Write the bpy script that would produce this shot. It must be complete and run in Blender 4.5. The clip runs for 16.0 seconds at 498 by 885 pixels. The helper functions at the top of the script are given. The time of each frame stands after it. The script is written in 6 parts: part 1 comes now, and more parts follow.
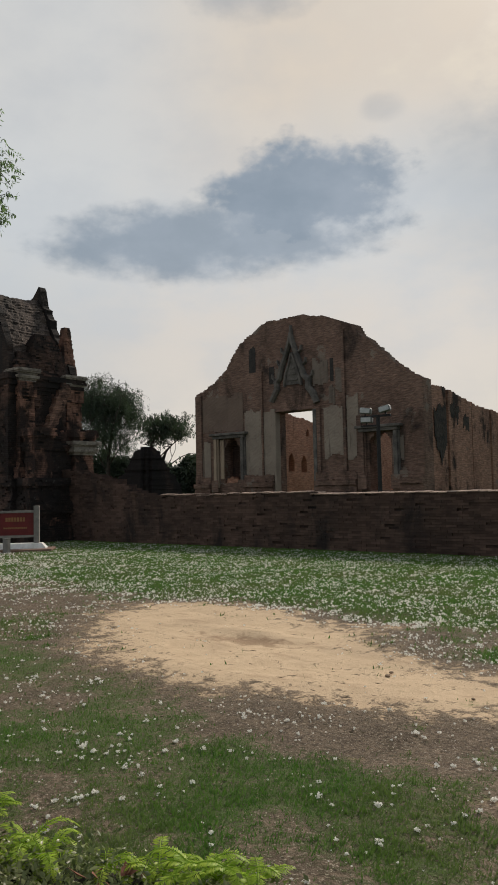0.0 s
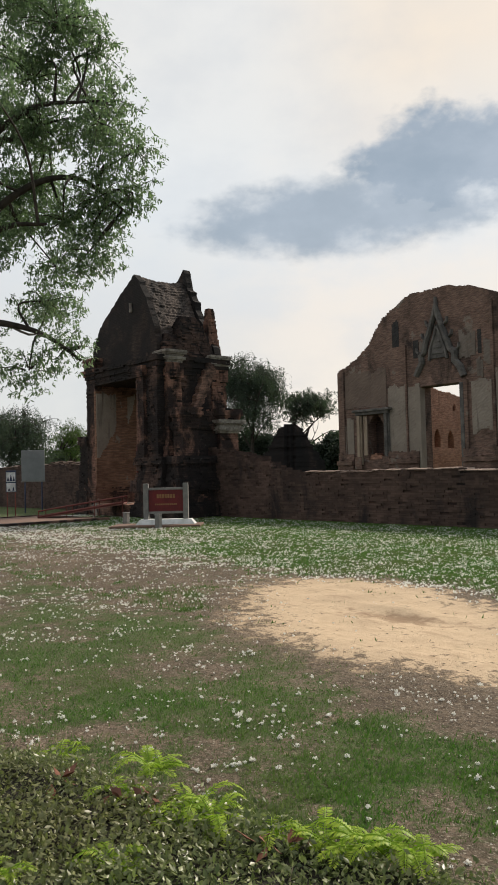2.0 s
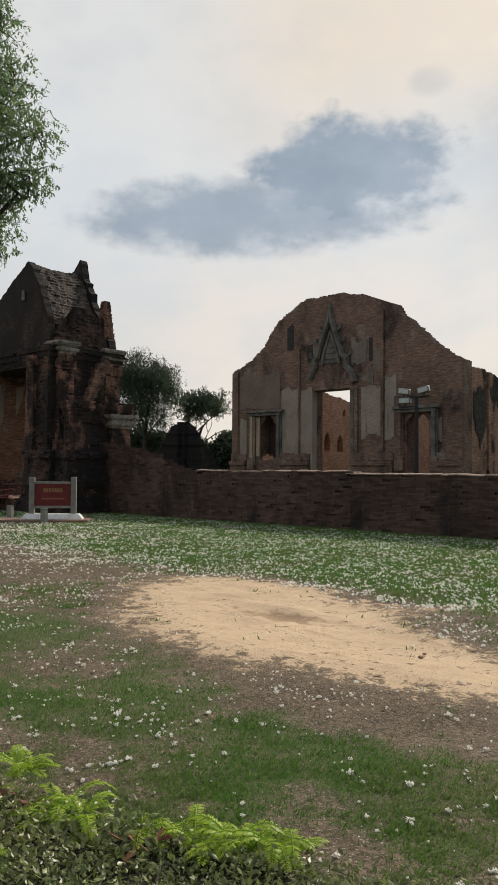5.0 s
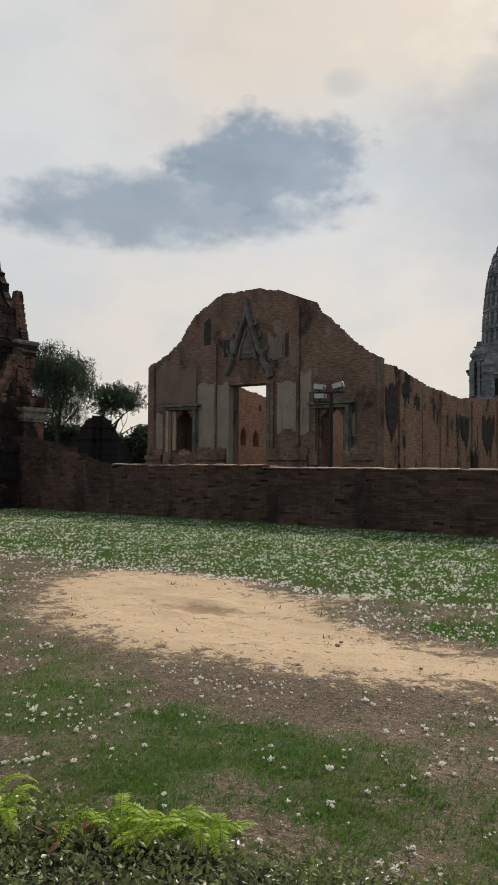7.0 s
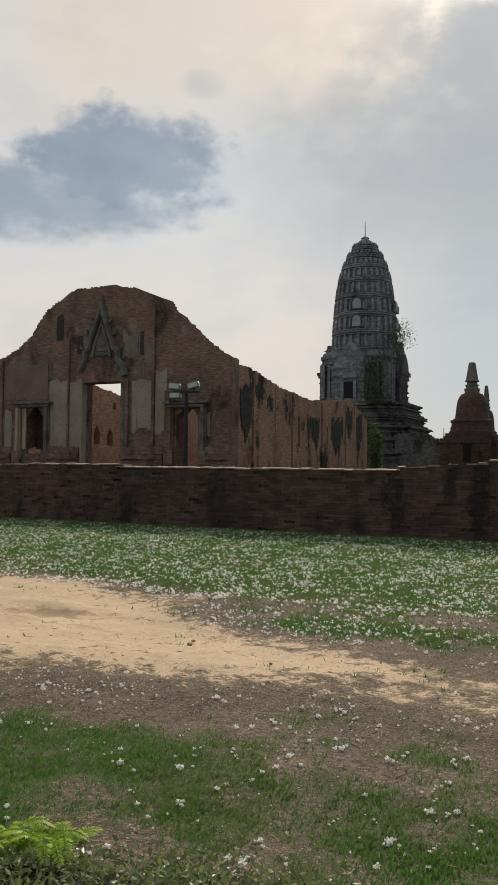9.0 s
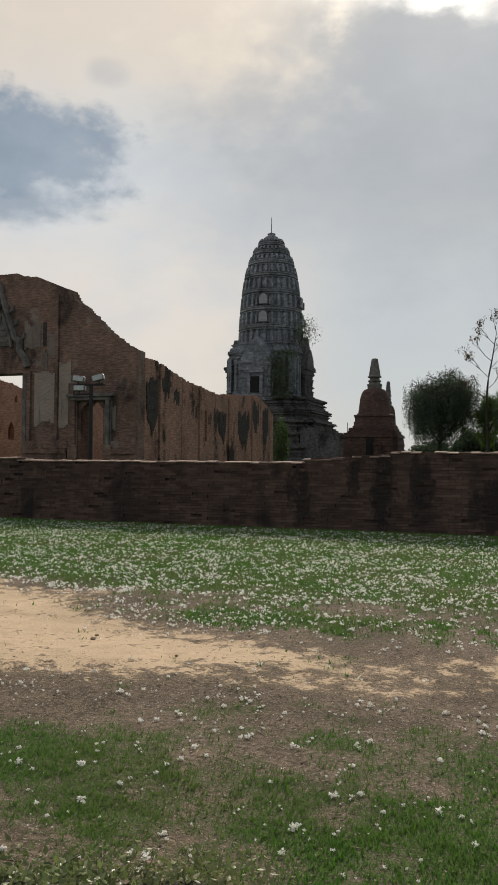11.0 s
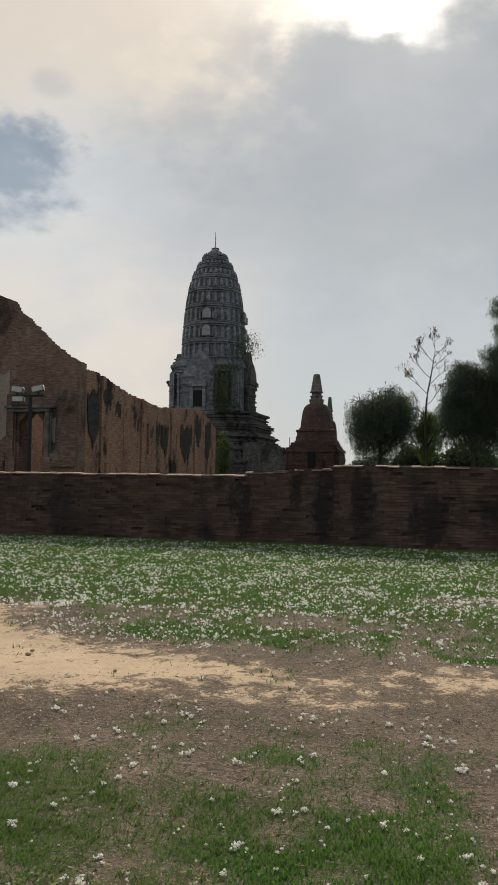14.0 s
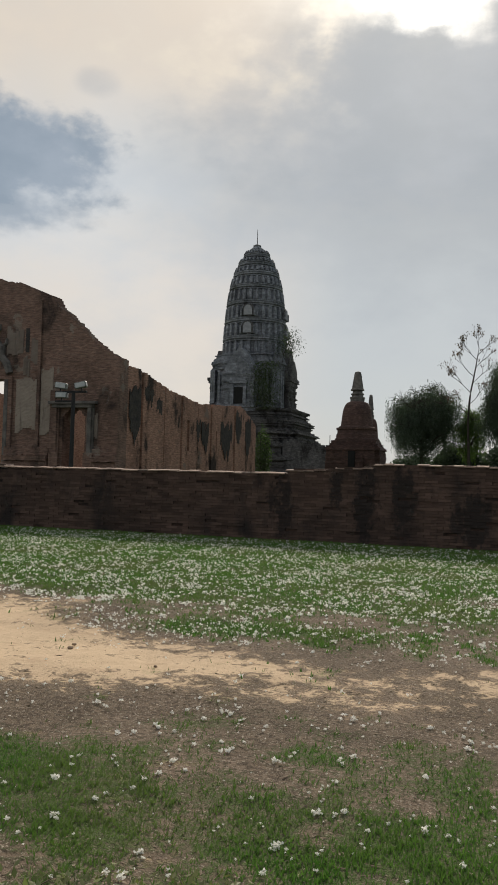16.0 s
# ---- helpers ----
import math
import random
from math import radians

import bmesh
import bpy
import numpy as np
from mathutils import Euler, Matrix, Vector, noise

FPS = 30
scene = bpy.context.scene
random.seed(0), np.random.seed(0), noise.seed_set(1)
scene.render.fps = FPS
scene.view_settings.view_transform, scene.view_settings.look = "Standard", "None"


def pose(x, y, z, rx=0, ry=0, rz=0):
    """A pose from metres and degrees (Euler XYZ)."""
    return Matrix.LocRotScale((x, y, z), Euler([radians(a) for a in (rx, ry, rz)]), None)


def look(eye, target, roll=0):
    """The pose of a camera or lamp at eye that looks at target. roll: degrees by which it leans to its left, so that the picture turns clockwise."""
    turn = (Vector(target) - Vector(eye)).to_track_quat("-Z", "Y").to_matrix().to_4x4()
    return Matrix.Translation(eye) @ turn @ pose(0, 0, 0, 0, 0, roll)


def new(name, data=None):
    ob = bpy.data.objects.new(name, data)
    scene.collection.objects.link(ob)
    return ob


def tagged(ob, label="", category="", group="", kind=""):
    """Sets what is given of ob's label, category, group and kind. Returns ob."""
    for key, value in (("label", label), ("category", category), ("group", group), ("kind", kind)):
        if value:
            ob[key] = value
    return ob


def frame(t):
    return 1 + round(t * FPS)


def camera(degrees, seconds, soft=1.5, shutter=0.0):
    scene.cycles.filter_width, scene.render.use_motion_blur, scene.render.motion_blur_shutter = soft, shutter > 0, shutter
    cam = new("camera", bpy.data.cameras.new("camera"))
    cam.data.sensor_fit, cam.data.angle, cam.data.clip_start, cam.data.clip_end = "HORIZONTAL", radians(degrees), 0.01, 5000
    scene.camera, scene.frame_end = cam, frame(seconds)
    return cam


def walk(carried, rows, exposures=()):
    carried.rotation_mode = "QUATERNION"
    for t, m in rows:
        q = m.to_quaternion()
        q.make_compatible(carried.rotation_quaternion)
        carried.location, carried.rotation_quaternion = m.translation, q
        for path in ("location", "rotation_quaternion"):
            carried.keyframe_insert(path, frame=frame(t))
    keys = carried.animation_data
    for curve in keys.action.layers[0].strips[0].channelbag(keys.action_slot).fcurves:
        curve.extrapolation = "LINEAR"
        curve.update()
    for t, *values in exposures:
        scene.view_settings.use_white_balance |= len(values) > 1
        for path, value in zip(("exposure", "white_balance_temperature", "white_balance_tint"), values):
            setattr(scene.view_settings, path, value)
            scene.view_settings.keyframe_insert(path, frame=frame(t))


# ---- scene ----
cam = camera(35.11, 16.0, soft=1.7)
PATH = [
    (0.0, pose(0.073, -0.044, 1.730, 93.556, 1.226, 40.013)),
    (0.5, pose(0.063, -0.054, 1.728, 93.143, 1.228, 42.308)),
    (1.0, pose(0.060, -0.065, 1.736, 92.346, 1.627, 44.715)),
    (1.5, pose(0.044, -0.070, 1.728, 91.867, 1.628, 47.498)),
    (2.0, pose(0.031, -0.074, 1.725, 92.130, 1.482, 50.351)),
    (2.5, pose(0.026, -0.071, 1.723, 92.454, 1.188, 51.914)),
    (3.0, pose(0.033, -0.073, 1.719, 92.670, 0.799, 51.881)),
    (3.5, pose(0.042, -0.074, 1.723, 92.682, 0.757, 50.484)),
    (4.0, pose(0.039, -0.061, 1.722, 92.547, 0.437, 48.256)),
    (4.5, pose(0.042, -0.060, 1.723, 92.276, -0.077, 45.485)),
    (5.0, pose(0.039, -0.050, 1.718, 91.951, -0.439, 42.517)),
    (7.5, pose(-0.016, -0.058, 1.676, 91.658, -0.629, 34.295)),
    (8.0, pose(-0.022, -0.043, 1.675, 91.644, -0.941, 31.361)),
    (8.5, pose(-0.010, -0.034, 1.676, 91.620, -0.994, 28.406)),
    (9.0, pose(-0.001, -0.041, 1.678, 91.712, -0.660, 25.854)),
    (9.5, pose(0.008, -0.055, 1.676, 91.811, -0.135, 24.379)),
    (10.0, pose(0.008, -0.041, 1.671, 91.650, -0.165, 22.864)),
    (12.5, pose(-0.067, 0.116, 1.588, 91.782, -0.801, 15.539)),
    (13.0, pose(-0.061, 0.123, 1.596, 92.523, -0.592, 15.904)),
    (13.5, pose(-0.054, 0.120, 1.596, 92.696, -0.692, 15.423)),
    (14.0, pose(-0.056, 0.115, 1.596, 92.493, -0.803, 14.876)),
    (14.5, pose(-0.059, 0.107, 1.596, 92.370, -1.020, 14.750)),
    (15.0, pose(-0.067, 0.120, 1.599, 91.983, -1.458, 15.079)),
    (15.5, pose(-0.073, 0.121, 1.602, 91.802, -1.734, 15.700)),
    (16.0, pose(-0.074, 0.120, 1.605, 92.226, -1.483, 17.749)),
]
EXPOSURES = [(0.0, -0.06), (0.8, 0.03), (1.5, 0.2), (2.2, 0.36), (3.2, 0.38), (4.0, 0.28), (5.0, 0.18), (7.5, 0.06), (9.0, 0.05), (12.0, 0.03), (16.0, 0.04)]
walk(cam, PATH, EXPOSURES)

# ---- world, sun ----
SUN_AZ, SUN_EL = 5.3, 31.0          # degrees left of +Y, above the horizon
world = bpy.data.worlds.new("sky")
scene.world = world
world.use_nodes = True


class Graph:
    """Short hand for building node trees."""

    def __init__(self, tree):
        self.tree, self.nodes, self.links = tree, tree.nodes, tree.links

    def add(self, kind):
        return self.nodes.new(kind)

    def put(self, socket, value):
        if isinstance(value, bpy.types.NodeSocket):
            self.links.new(value, socket)
        elif isinstance(value, (tuple, list)) and len(value) == 3 and socket.type == "RGBA":
            socket.default_value = (*value, 1)
        else:
            socket.default_value = value

    def math(self, op, a, b=0.0, c=0.0, clamp=False):
        node = self.add("ShaderNodeMath")
        node.operation, node.use_clamp = op, clamp
        for i, v in enumerate((a, b, c)):
            self.put(node.inputs[i], v)
        return node.outputs[0]

    def vec(self, op, a, b=(0, 0, 0)):
        node = self.add("ShaderNodeVectorMath")
        node.operation = op
        self.put(node.inputs[0], a)
        if op == "SCALE":
            self.put(node.inputs["Scale"], b)
        else:
            self.put(node.inputs[1], b)
        return node.outputs["Value" if op in ("DOT_PRODUCT", "LENGTH") else "Vector"]

    def noise(self, vector, scale, detail=4.0, rough=0.55, distort=0.0):
        node = self.add("ShaderNodeTexNoise")
        self.put(node.inputs["Vector"], vector)
        self.put(node.inputs["Scale"], scale)
        self.put(node.inputs["Detail"], detail)
        self.put(node.inputs["Roughness"], rough)
        self.put(node.inputs["Distortion"], distort)
        return node.outputs["Fac"]

    def ramp(self, value, low, high, a=0.0, b=1.0):
        node = self.add("ShaderNodeMapRange")
        node.interpolation_type = "SMOOTHSTEP"
        for i, v in enumerate((value, low, high, a, b)):
            self.put(node.inputs[i], v)
        return node.outputs[0]

    def mix(self, fac, a, b, blend="MIX"):
        node = self.add("ShaderNodeMix")
        node.data_type, node.blend_type = "RGBA", blend
        self.put(node.inputs[0], fac)
        self.put(node.inputs[6], a)
        self.put(node.inputs[7], b)
        return node.outputs[2]


def build_sky():
    g = Graph(world.node_tree)
    g.nodes.clear()
    coord = g.add("ShaderNodeTexCoord").outputs["Generated"]
    sep = g.add("ShaderNodeSeparateXYZ")
    g.put(sep.inputs[0], coord)
    x, y, z = sep.outputs
    az = g.math("MULTIPLY", g.math("ARCTAN2", g.math("MULTIPLY", x, -1.0), y), 57.296)
    el = g.math("MULTIPLY", g.math("ARCSINE", z), 57.296)
    flat = g.add("ShaderNodeCombineXYZ")
    g.put(flat.inputs[0], az)
    g.put(flat.inputs[1], g.math("MULTIPLY", el, 1.6))
    soft = g.noise(flat.outputs[0], 0.045, 5.0, 0.5)
    fine = g.noise(flat.outputs[0], 0.17, 6.0, 0.55)
    billow = g.noise(flat.outputs[0], 0.42, 6.0, 0.5, 0.0)
    wisp = g.noise(flat.outputs[0], 1.1, 6.0, 0.6, 0.4)
    sun_dir = (-math.sin(radians(SUN_AZ)) * math.cos(radians(SUN_EL)), math.cos(radians(SUN_AZ)) * math.cos(radians(SUN_EL)), math.sin(radians(SUN_EL)))
    near = g.math("MAXIMUM", g.vec("DOT_PRODUCT", coord, sun_dir), 0.0)

    sky = g.add("ShaderNodeTexSky")
    sky.sky_type, sky.sun_disc = "NISHITA", False
    sky.sun_elevation, sky.sun_rotation = radians(SUN_EL), radians(-SUN_AZ)
    clear = g.vec("SCALE", sky.outputs[0], 0.10)
    # thin high overcast: paler to the left, blue-grey to the right
    turn = g.ramp(g.math("ADD", az, g.math("MULTIPLY", g.math("SUBTRACT", soft, 0.5), 24.0)), 8.0, 30.0)
    veil = g.mix(turn, SKY_RIGHT, SKY_LEFT)
    low = g.ramp(g.math("ADD", el, g.math("MULTIPLY", g.math("SUBTRACT", fine, 0.5), 12.0)), 8.0, 22.0, 1.0, 0.0)
    veil = g.mix(g.math("MULTIPLY", low, 0.75), veil, g.mix(g.math("MULTIPLY", g.ramp(az, 10.0, 22.0), g.ramp(az, 44.0, 58.0, 1.0, 0.35)), (0.52, 0.56, 0.585), SKY_LOW))
    high = g.ramp(g.math("ADD", el, g.math("MULTIPLY", g.math("SUBTRACT", soft, 0.5), 14.0)), 17.0, 29.0)
    warm_side = g.math("MULTIPLY", g.ramp(az, 8.0, 22.0), g.ramp(az, 36.0, 52.0, 1.0, 0.25))
    veil = g.mix(g.math("MULTIPLY", g.math("MULTIPLY", high, warm_side), 0.85), veil, SKY_WARM)
    veil = g.mix(g.ramp(fine, 0.35, 0.75, 0.0, 0.22), veil, (0.42, 0.46, 0.52))
    cream = g.math("MULTIPLY", g.ramp(fine, 0.45, 0.7), g.math("MULTIPLY", g.ramp(el, 21.0, 28.0), g.math("MULTIPLY", g.ramp(az, 7.0, 13.0), g.ramp(az, 26.0, 40.0, 1.0, 0.0))))
    veil = g.mix(g.math("MULTIPLY", cream, 0.6), veil, (0.86, 0.76, 0.6))
    veil = g.mix(g.ramp(el, -3.0, -0.5, 1.0, 0.0), veil, (0.3, 0.29, 0.27))

    def bank(az0, el0, wide, tall, edge):
        u = g.math("DIVIDE", g.math("SUBTRACT", az, az0), wide)
        v = g.math("DIVIDE", g.math("SUBTRACT", el, el0), tall)
        d = g.math("ADD", g.math("MULTIPLY", u, u), g.math("MULTIPLY", v, v))
        d = g.math("ADD", d, g.math("MULTIPLY", g.math("SUBTRACT", fine, 0.5), 2.6))
        d = g.math("ADD", d, g.math("MULTIPLY", g.math("SUBTRACT", billow, 0.5), 1.7))
        d = g.math("ADD", d, g.math("MULTIPLY", g.math("SUBTRACT", wisp, 0.5), 0.55))
        return g.ramp(d, 1.0 - edge, 1.0 + edge, 1.0, 0.0)
    cloud = None
    for row in CLOUD_BANKS:
        b = bank(*row[:5])
        b = g.math("MULTIPLY", b, row[5])
        cloud = b if cloud is None else g.math("MAXIMUM", cloud, b)
    veil = g.mix(cloud, veil, g.mix(g.ramp(fine, 0.3, 0.75), CLOUD, (0.32, 0.375, 0.44)))
    # the sun behind the veil, cut off below by the edge of the grey deck
    deck = g.ramp(g.math("ADD", g.math("SUBTRACT", el, g.math("MULTIPLY", g.math("SUBTRACT", az, 4.0), -0.02)), g.math("MULTIPLY", g.math("SUBTRACT", fine, 0.5), 7.0)), 28.8, 33.0)
    glow = g.math("POWER", near, 80.0)
    glow = g.math("MULTIPLY", glow, g.math("ADD", g.math("MULTIPLY", deck, 0.92), 0.08))
    light = g.vec("SCALE", (1.0, 0.86, 0.66), g.math("MULTIPLY", glow, 0.9))
    core = g.math("MULTIPLY", g.math("POWER", near, 900.0), deck)
    light = g.vec("ADD", light, g.vec("SCALE", (1.0, 0.95, 0.85), g.math("MULTIPLY", core, 3.0)))
    total = g.vec("ADD", g.mix(0.92, clear, veil), light)
    back = g.add("ShaderNodeBackground")
    g.put(back.inputs[0], total)
    g.put(back.inputs[1], SKY_STRENGTH)
    out = g.add("ShaderNodeOutputWorld")
    g.links.new(back.outputs[0], out.inputs[0])


SKY_STRENGTH = 1.0
SKY_LEFT, SKY_RIGHT = (0.67, 0.695, 0.705), (0.33, 0.365, 0.39)
SKY_LOW, SKY_WARM, CLOUD = (0.75, 0.66, 0.565), (0.77, 0.66, 0.53), (0.235, 0.295, 0.36)
CLOUD_BANKS = [      # azimuth, elevation, half width, half height, softness, depth
    (35.0, 20.9, 7.2, 3.5, 0.55, 0.95), (44.5, 17.8, 9.5, 2.4, 0.8, 0.85), (38.0, 18.4, 7.5, 2.4, 0.7, 0.85),
    (29.6, 26.1, 1.3, 0.7, 1.6, 0.3), (39.0, 34.0, 4.5, 2.0, 0.9, 0.45), (6.0, 24.0, 15.0, 5.0, 0.9, 0.4)]
build_sky()

sun_data = bpy.data.lights.new("sun", "SUN")
sun_data.energy, sun_data.angle, sun_data.color = 3.85, radians(12), (1.0, 0.89, 0.76)
sun = new("sun", sun_data)
sun.matrix_world = look((0, 0, 60), (math.sin(radians(SUN_AZ)) * 10, -math.cos(radians(SUN_AZ)) * 10, 60 - 10 * math.tan(radians(SUN_EL))))

# ---- materials ----
MATERIALS = {}


def material(name, build):
    if name not in MATERIALS:
        m = bpy.data.materials.new(name)
        m.use_nodes = True
        g = Graph(m.node_tree)
        bsdf = g.nodes["Principled BSDF"]
        build(g, bsdf)
        MATERIALS[name] = m
    return MATERIALS[name]


def bump(g, bsdf, height, strength=0.5, distance=0.02):
    node = g.add("ShaderNodeBump")
    g.put(node.inputs["Strength"], strength)
    g.put(node.inputs["Distance"], distance)
    g.put(node.inputs["Height"], height)
    g.links.new(node.outputs[0], bsdf.inputs["Normal"])


def position(g):
    return g.add("ShaderNodeNewGeometry").outputs["Position"]


def wall_vector(g, p, sx=1.0, sz=1.0):
    sep = g.add("ShaderNodeSeparateXYZ")
    g.put(sep.inputs[0], p)
    c = g.add("ShaderNodeCombineXYZ")
    g.put(c.inputs[0], g.math("MULTIPLY", g.math("ADD", sep.outputs[0], sep.outputs[1]), sx))
    g.put(c.inputs[1], g.math("MULTIPLY", sep.outputs[2], sz))
    return c.outputs[0]


def masonry(name, brick_a, brick_b, mortar, soot=0.5, plaster=0.0, plaster_colour=(0.33, 0.31, 0.28), width=0.3, row=0.068, lichen=0.0, relief=0.6, pieces=False, run=0.2, stain=1.0, crisp=0.16, spots=()):
    """Old brickwork, weathered, with sooty streaks and scraps of plaster."""

    def build(g, bsdf):
        p = position(g)
        v = wall_vector(g, p)
        wobble = g.noise(p, 2.3, 3.0)
        shift = g.add("ShaderNodeCombineXYZ")
        g.put(shift.inputs[1], g.math("MULTIPLY", g.math("SUBTRACT", wobble, 0.5), 0.05))
        vv = g.vec("ADD", v, shift.outputs[0])
        tex = g.add("ShaderNodeTexBrick")
        g.put(tex.inputs["Vector"], vv)
        g.put(tex.inputs["Color1"], brick_a)
        g.put(tex.inputs["Color2"], brick_b)
        g.put(tex.inputs["Mortar"], mortar)
        g.put(tex.inputs["Scale"], 1.0)
        g.put(tex.inputs["Mortar Size"], 0.008)
        g.put(tex.inputs["Mortar Smooth"], 0.4)
        g.put(tex.inputs["Bias"], -0.1)
        g.put(tex.inputs["Brick Width"], width)
        g.put(tex.inputs["Row Height"], row)
        big = g.noise(p, 0.45, 5.0, 0.6)
        mid = g.noise(p, 2.6, 5.0, 0.6)
        grain = g.noise(p, 28.0, 3.0, 0.6)
        colour = g.mix(g.ramp(big, 0.35, 0.7, 0.0, 0.65), tex.outputs["Color"], g.vec("SCALE", brick_b, 0.6))
        colour = g.mix(g.ramp(mid, 0.45, 0.75, 0.0, 0.5), colour, g.vec("SCALE", brick_a, 1.35))
        course = g.noise(wall_vector(g, p, 2.4, 0.95 / row if row < 1 else 14.0), 1.0, 2.0, 0.5)
        if not pieces:
            colour = g.mix(g.ramp(course, 0.32, 0.68), g.vec("SCALE", colour, 0.76), g.vec("SCALE", colour, 1.22))
        if pieces:
            each = g.math("FRACT", g.math("ADD", g.add("ShaderNodeNewGeometry").outputs["Random Per Island"], g.add("ShaderNodeObjectInfo").outputs["Random"]))
            colour = g.mix(each, g.vec("SCALE", colour, 0.72), g.vec("SCALE", colour, 1.26))
        height = g.math("SUBTRACT", g.math("MULTIPLY", grain, 0.5), g.math("MULTIPLY", tex.outputs["Fac"], 0.9))
        if plaster > 0:
            patch = g.noise(g.vec("ADD", p, (7.3, 1.1, 3.7)), 0.55, 6.0, 0.62)
            mask = g.ramp(patch, 0.66 - plaster * 0.3, 0.69 - plaster * 0.3)
            tone = g.mix(g.noise(p, 1.7, 5.0, 0.65), g.vec("SCALE", plaster_colour, 0.6), g.vec("SCALE", plaster_colour, 1.25))
            colour = g.mix(g.math("MULTIPLY", mask, 0.9), colour, tone)
            height = g.math("ADD", g.math("MULTIPLY", height, g.math("SUBTRACT", 1.0, mask)), g.math("MULTIPLY", mask, 1.1))
        streak = g.noise(wall_vector(g, p, 1.0, run), stain, 6.0, 0.62, 0.6)
        streak = g.math("ADD", streak, g.math("MULTIPLY", g.math("SUBTRACT", mid, 0.5), 0.28))
        mask = g.ramp(streak, 0.74 - soot * 0.31, 0.74 + crisp - soot * 0.31)
        if spots:
            sep = g.add("ShaderNodeSeparateXYZ")
            g.put(sep.inputs[0], p)
            fray = g.math("ADD", g.math("MULTIPLY", g.math("SUBTRACT", g.noise(wall_vector(g, p, 3.0, 1.1), 1.0, 5.0, 0.65), 0.5), 5.0), g.math("MULTIPLY", g.math("SUBTRACT", g.noise(p, 9.0, 4.0, 0.6), 0.5), 3.0))
            for sx, sz, rx, rz in spots:
                u = g.math("DIVIDE", g.math("SUBTRACT", sep.outputs[0], sx), rx)
                v = g.math("DIVIDE", g.math("SUBTRACT", sep.outputs[2], sz), rz)
                d = g.math("ADD", g.math("ADD", g.math("MULTIPLY", u, u), g.math("MULTIPLY", v, v)), fray)
                mask = g.math("MAXIMUM", mask, g.ramp(d, 0.3, 1.5, 0.9, 0.0))
        colour = g.mix(g.math("MULTIPLY", mask, 0.92), colour, (0.022, 0.02, 0.02))
        if lichen > 0:
            pale = g.ramp(g.noise(p, 5.5, 6.0, 0.7), 0.58, 0.72)
            colour = g.mix(g.math("MULTIPLY", pale, lichen), colour, (0.34, 0.34, 0.31))
        colour = g.mix(g.math("MULTIPLY", grain, 0.35), colour, g.vec("SCALE", colour, 0.55))
        g.put(bsdf.inputs["Base Color"], colour)
        g.put(bsdf.inputs["Roughness"], 0.93)
        g.put(bsdf.inputs["Specular IOR Level"], 0.2)
        bump(g, bsdf, height, relief, 0.03)
    return material(name, build)


def mottled(name, a, b, scale=3.0, rough=0.85, metal=0.0, relief=0.2, third=None, spec=0.3):
    """A surface in two tones with broad mottling and fine grain."""

    def build(g, bsdf):
        p = position(g)
        n = g.noise(p, scale, 5.0, 0.62)
        n2 = g.noise(p, scale * 9.0, 3.0, 0.6)
        colour = g.mix(g.ramp(n, 0.3, 0.7), a, b)
        colour = g.mix(g.math("MULTIPLY", n2, 0.4), colour, g.vec("SCALE", colour, 0.6))
        if third:
            colour = g.mix(g.ramp(g.noise(p, scale * 2.3, 6.0, 0.7), 0.56, 0.68), colour, third)
        g.put(bsdf.inputs["Base Color"], colour)
        g.put(bsdf.inputs["Roughness"], rough)
        g.put(bsdf.inputs["Metallic"], metal)
        g.put(bsdf.inputs["Specular IOR Level"], spec)
        bump(g, bsdf, n2, relief, 0.01)
    return material(name, build)


def streaked(name, a, b, dark, amount=0.5):
    """Old render with damp streaks running down and broad blotches."""

    def build(g, bsdf):
        p = position(g)
        blotch, grain = g.noise(p, 0.8, 6.0, 0.65), g.noise(p, 14.0, 4.0, 0.6)
        runs = g.noise(wall_vector(g, p, 3.2, 0.3), 1.0, 5.0, 0.6)
        colour = g.mix(g.ramp(blotch, 0.3, 0.7), a, b)
        colour = g.mix(g.ramp(runs, 0.62 - amount * 0.25, 0.78 - amount * 0.2, 0.0, 0.8), colour, dark)
        colour = g.mix(g.ramp(g.noise(p, 3.7, 6.0, 0.7), 0.58, 0.7, 0.0, 0.7), colour, (0.2, 0.12, 0.088))
        colour = g.mix(g.math("MULTIPLY", grain, 0.3), colour, g.vec("SCALE", colour, 0.6))
        g.put(bsdf.inputs["Base Color"], colour)
        g.put(bsdf.inputs["Roughness"], 0.94)
        g.put(bsdf.inputs["Specular IOR Level"], 0.2)
        bump(g, bsdf, grain, 0.15, 0.01)
    return material(name, build)


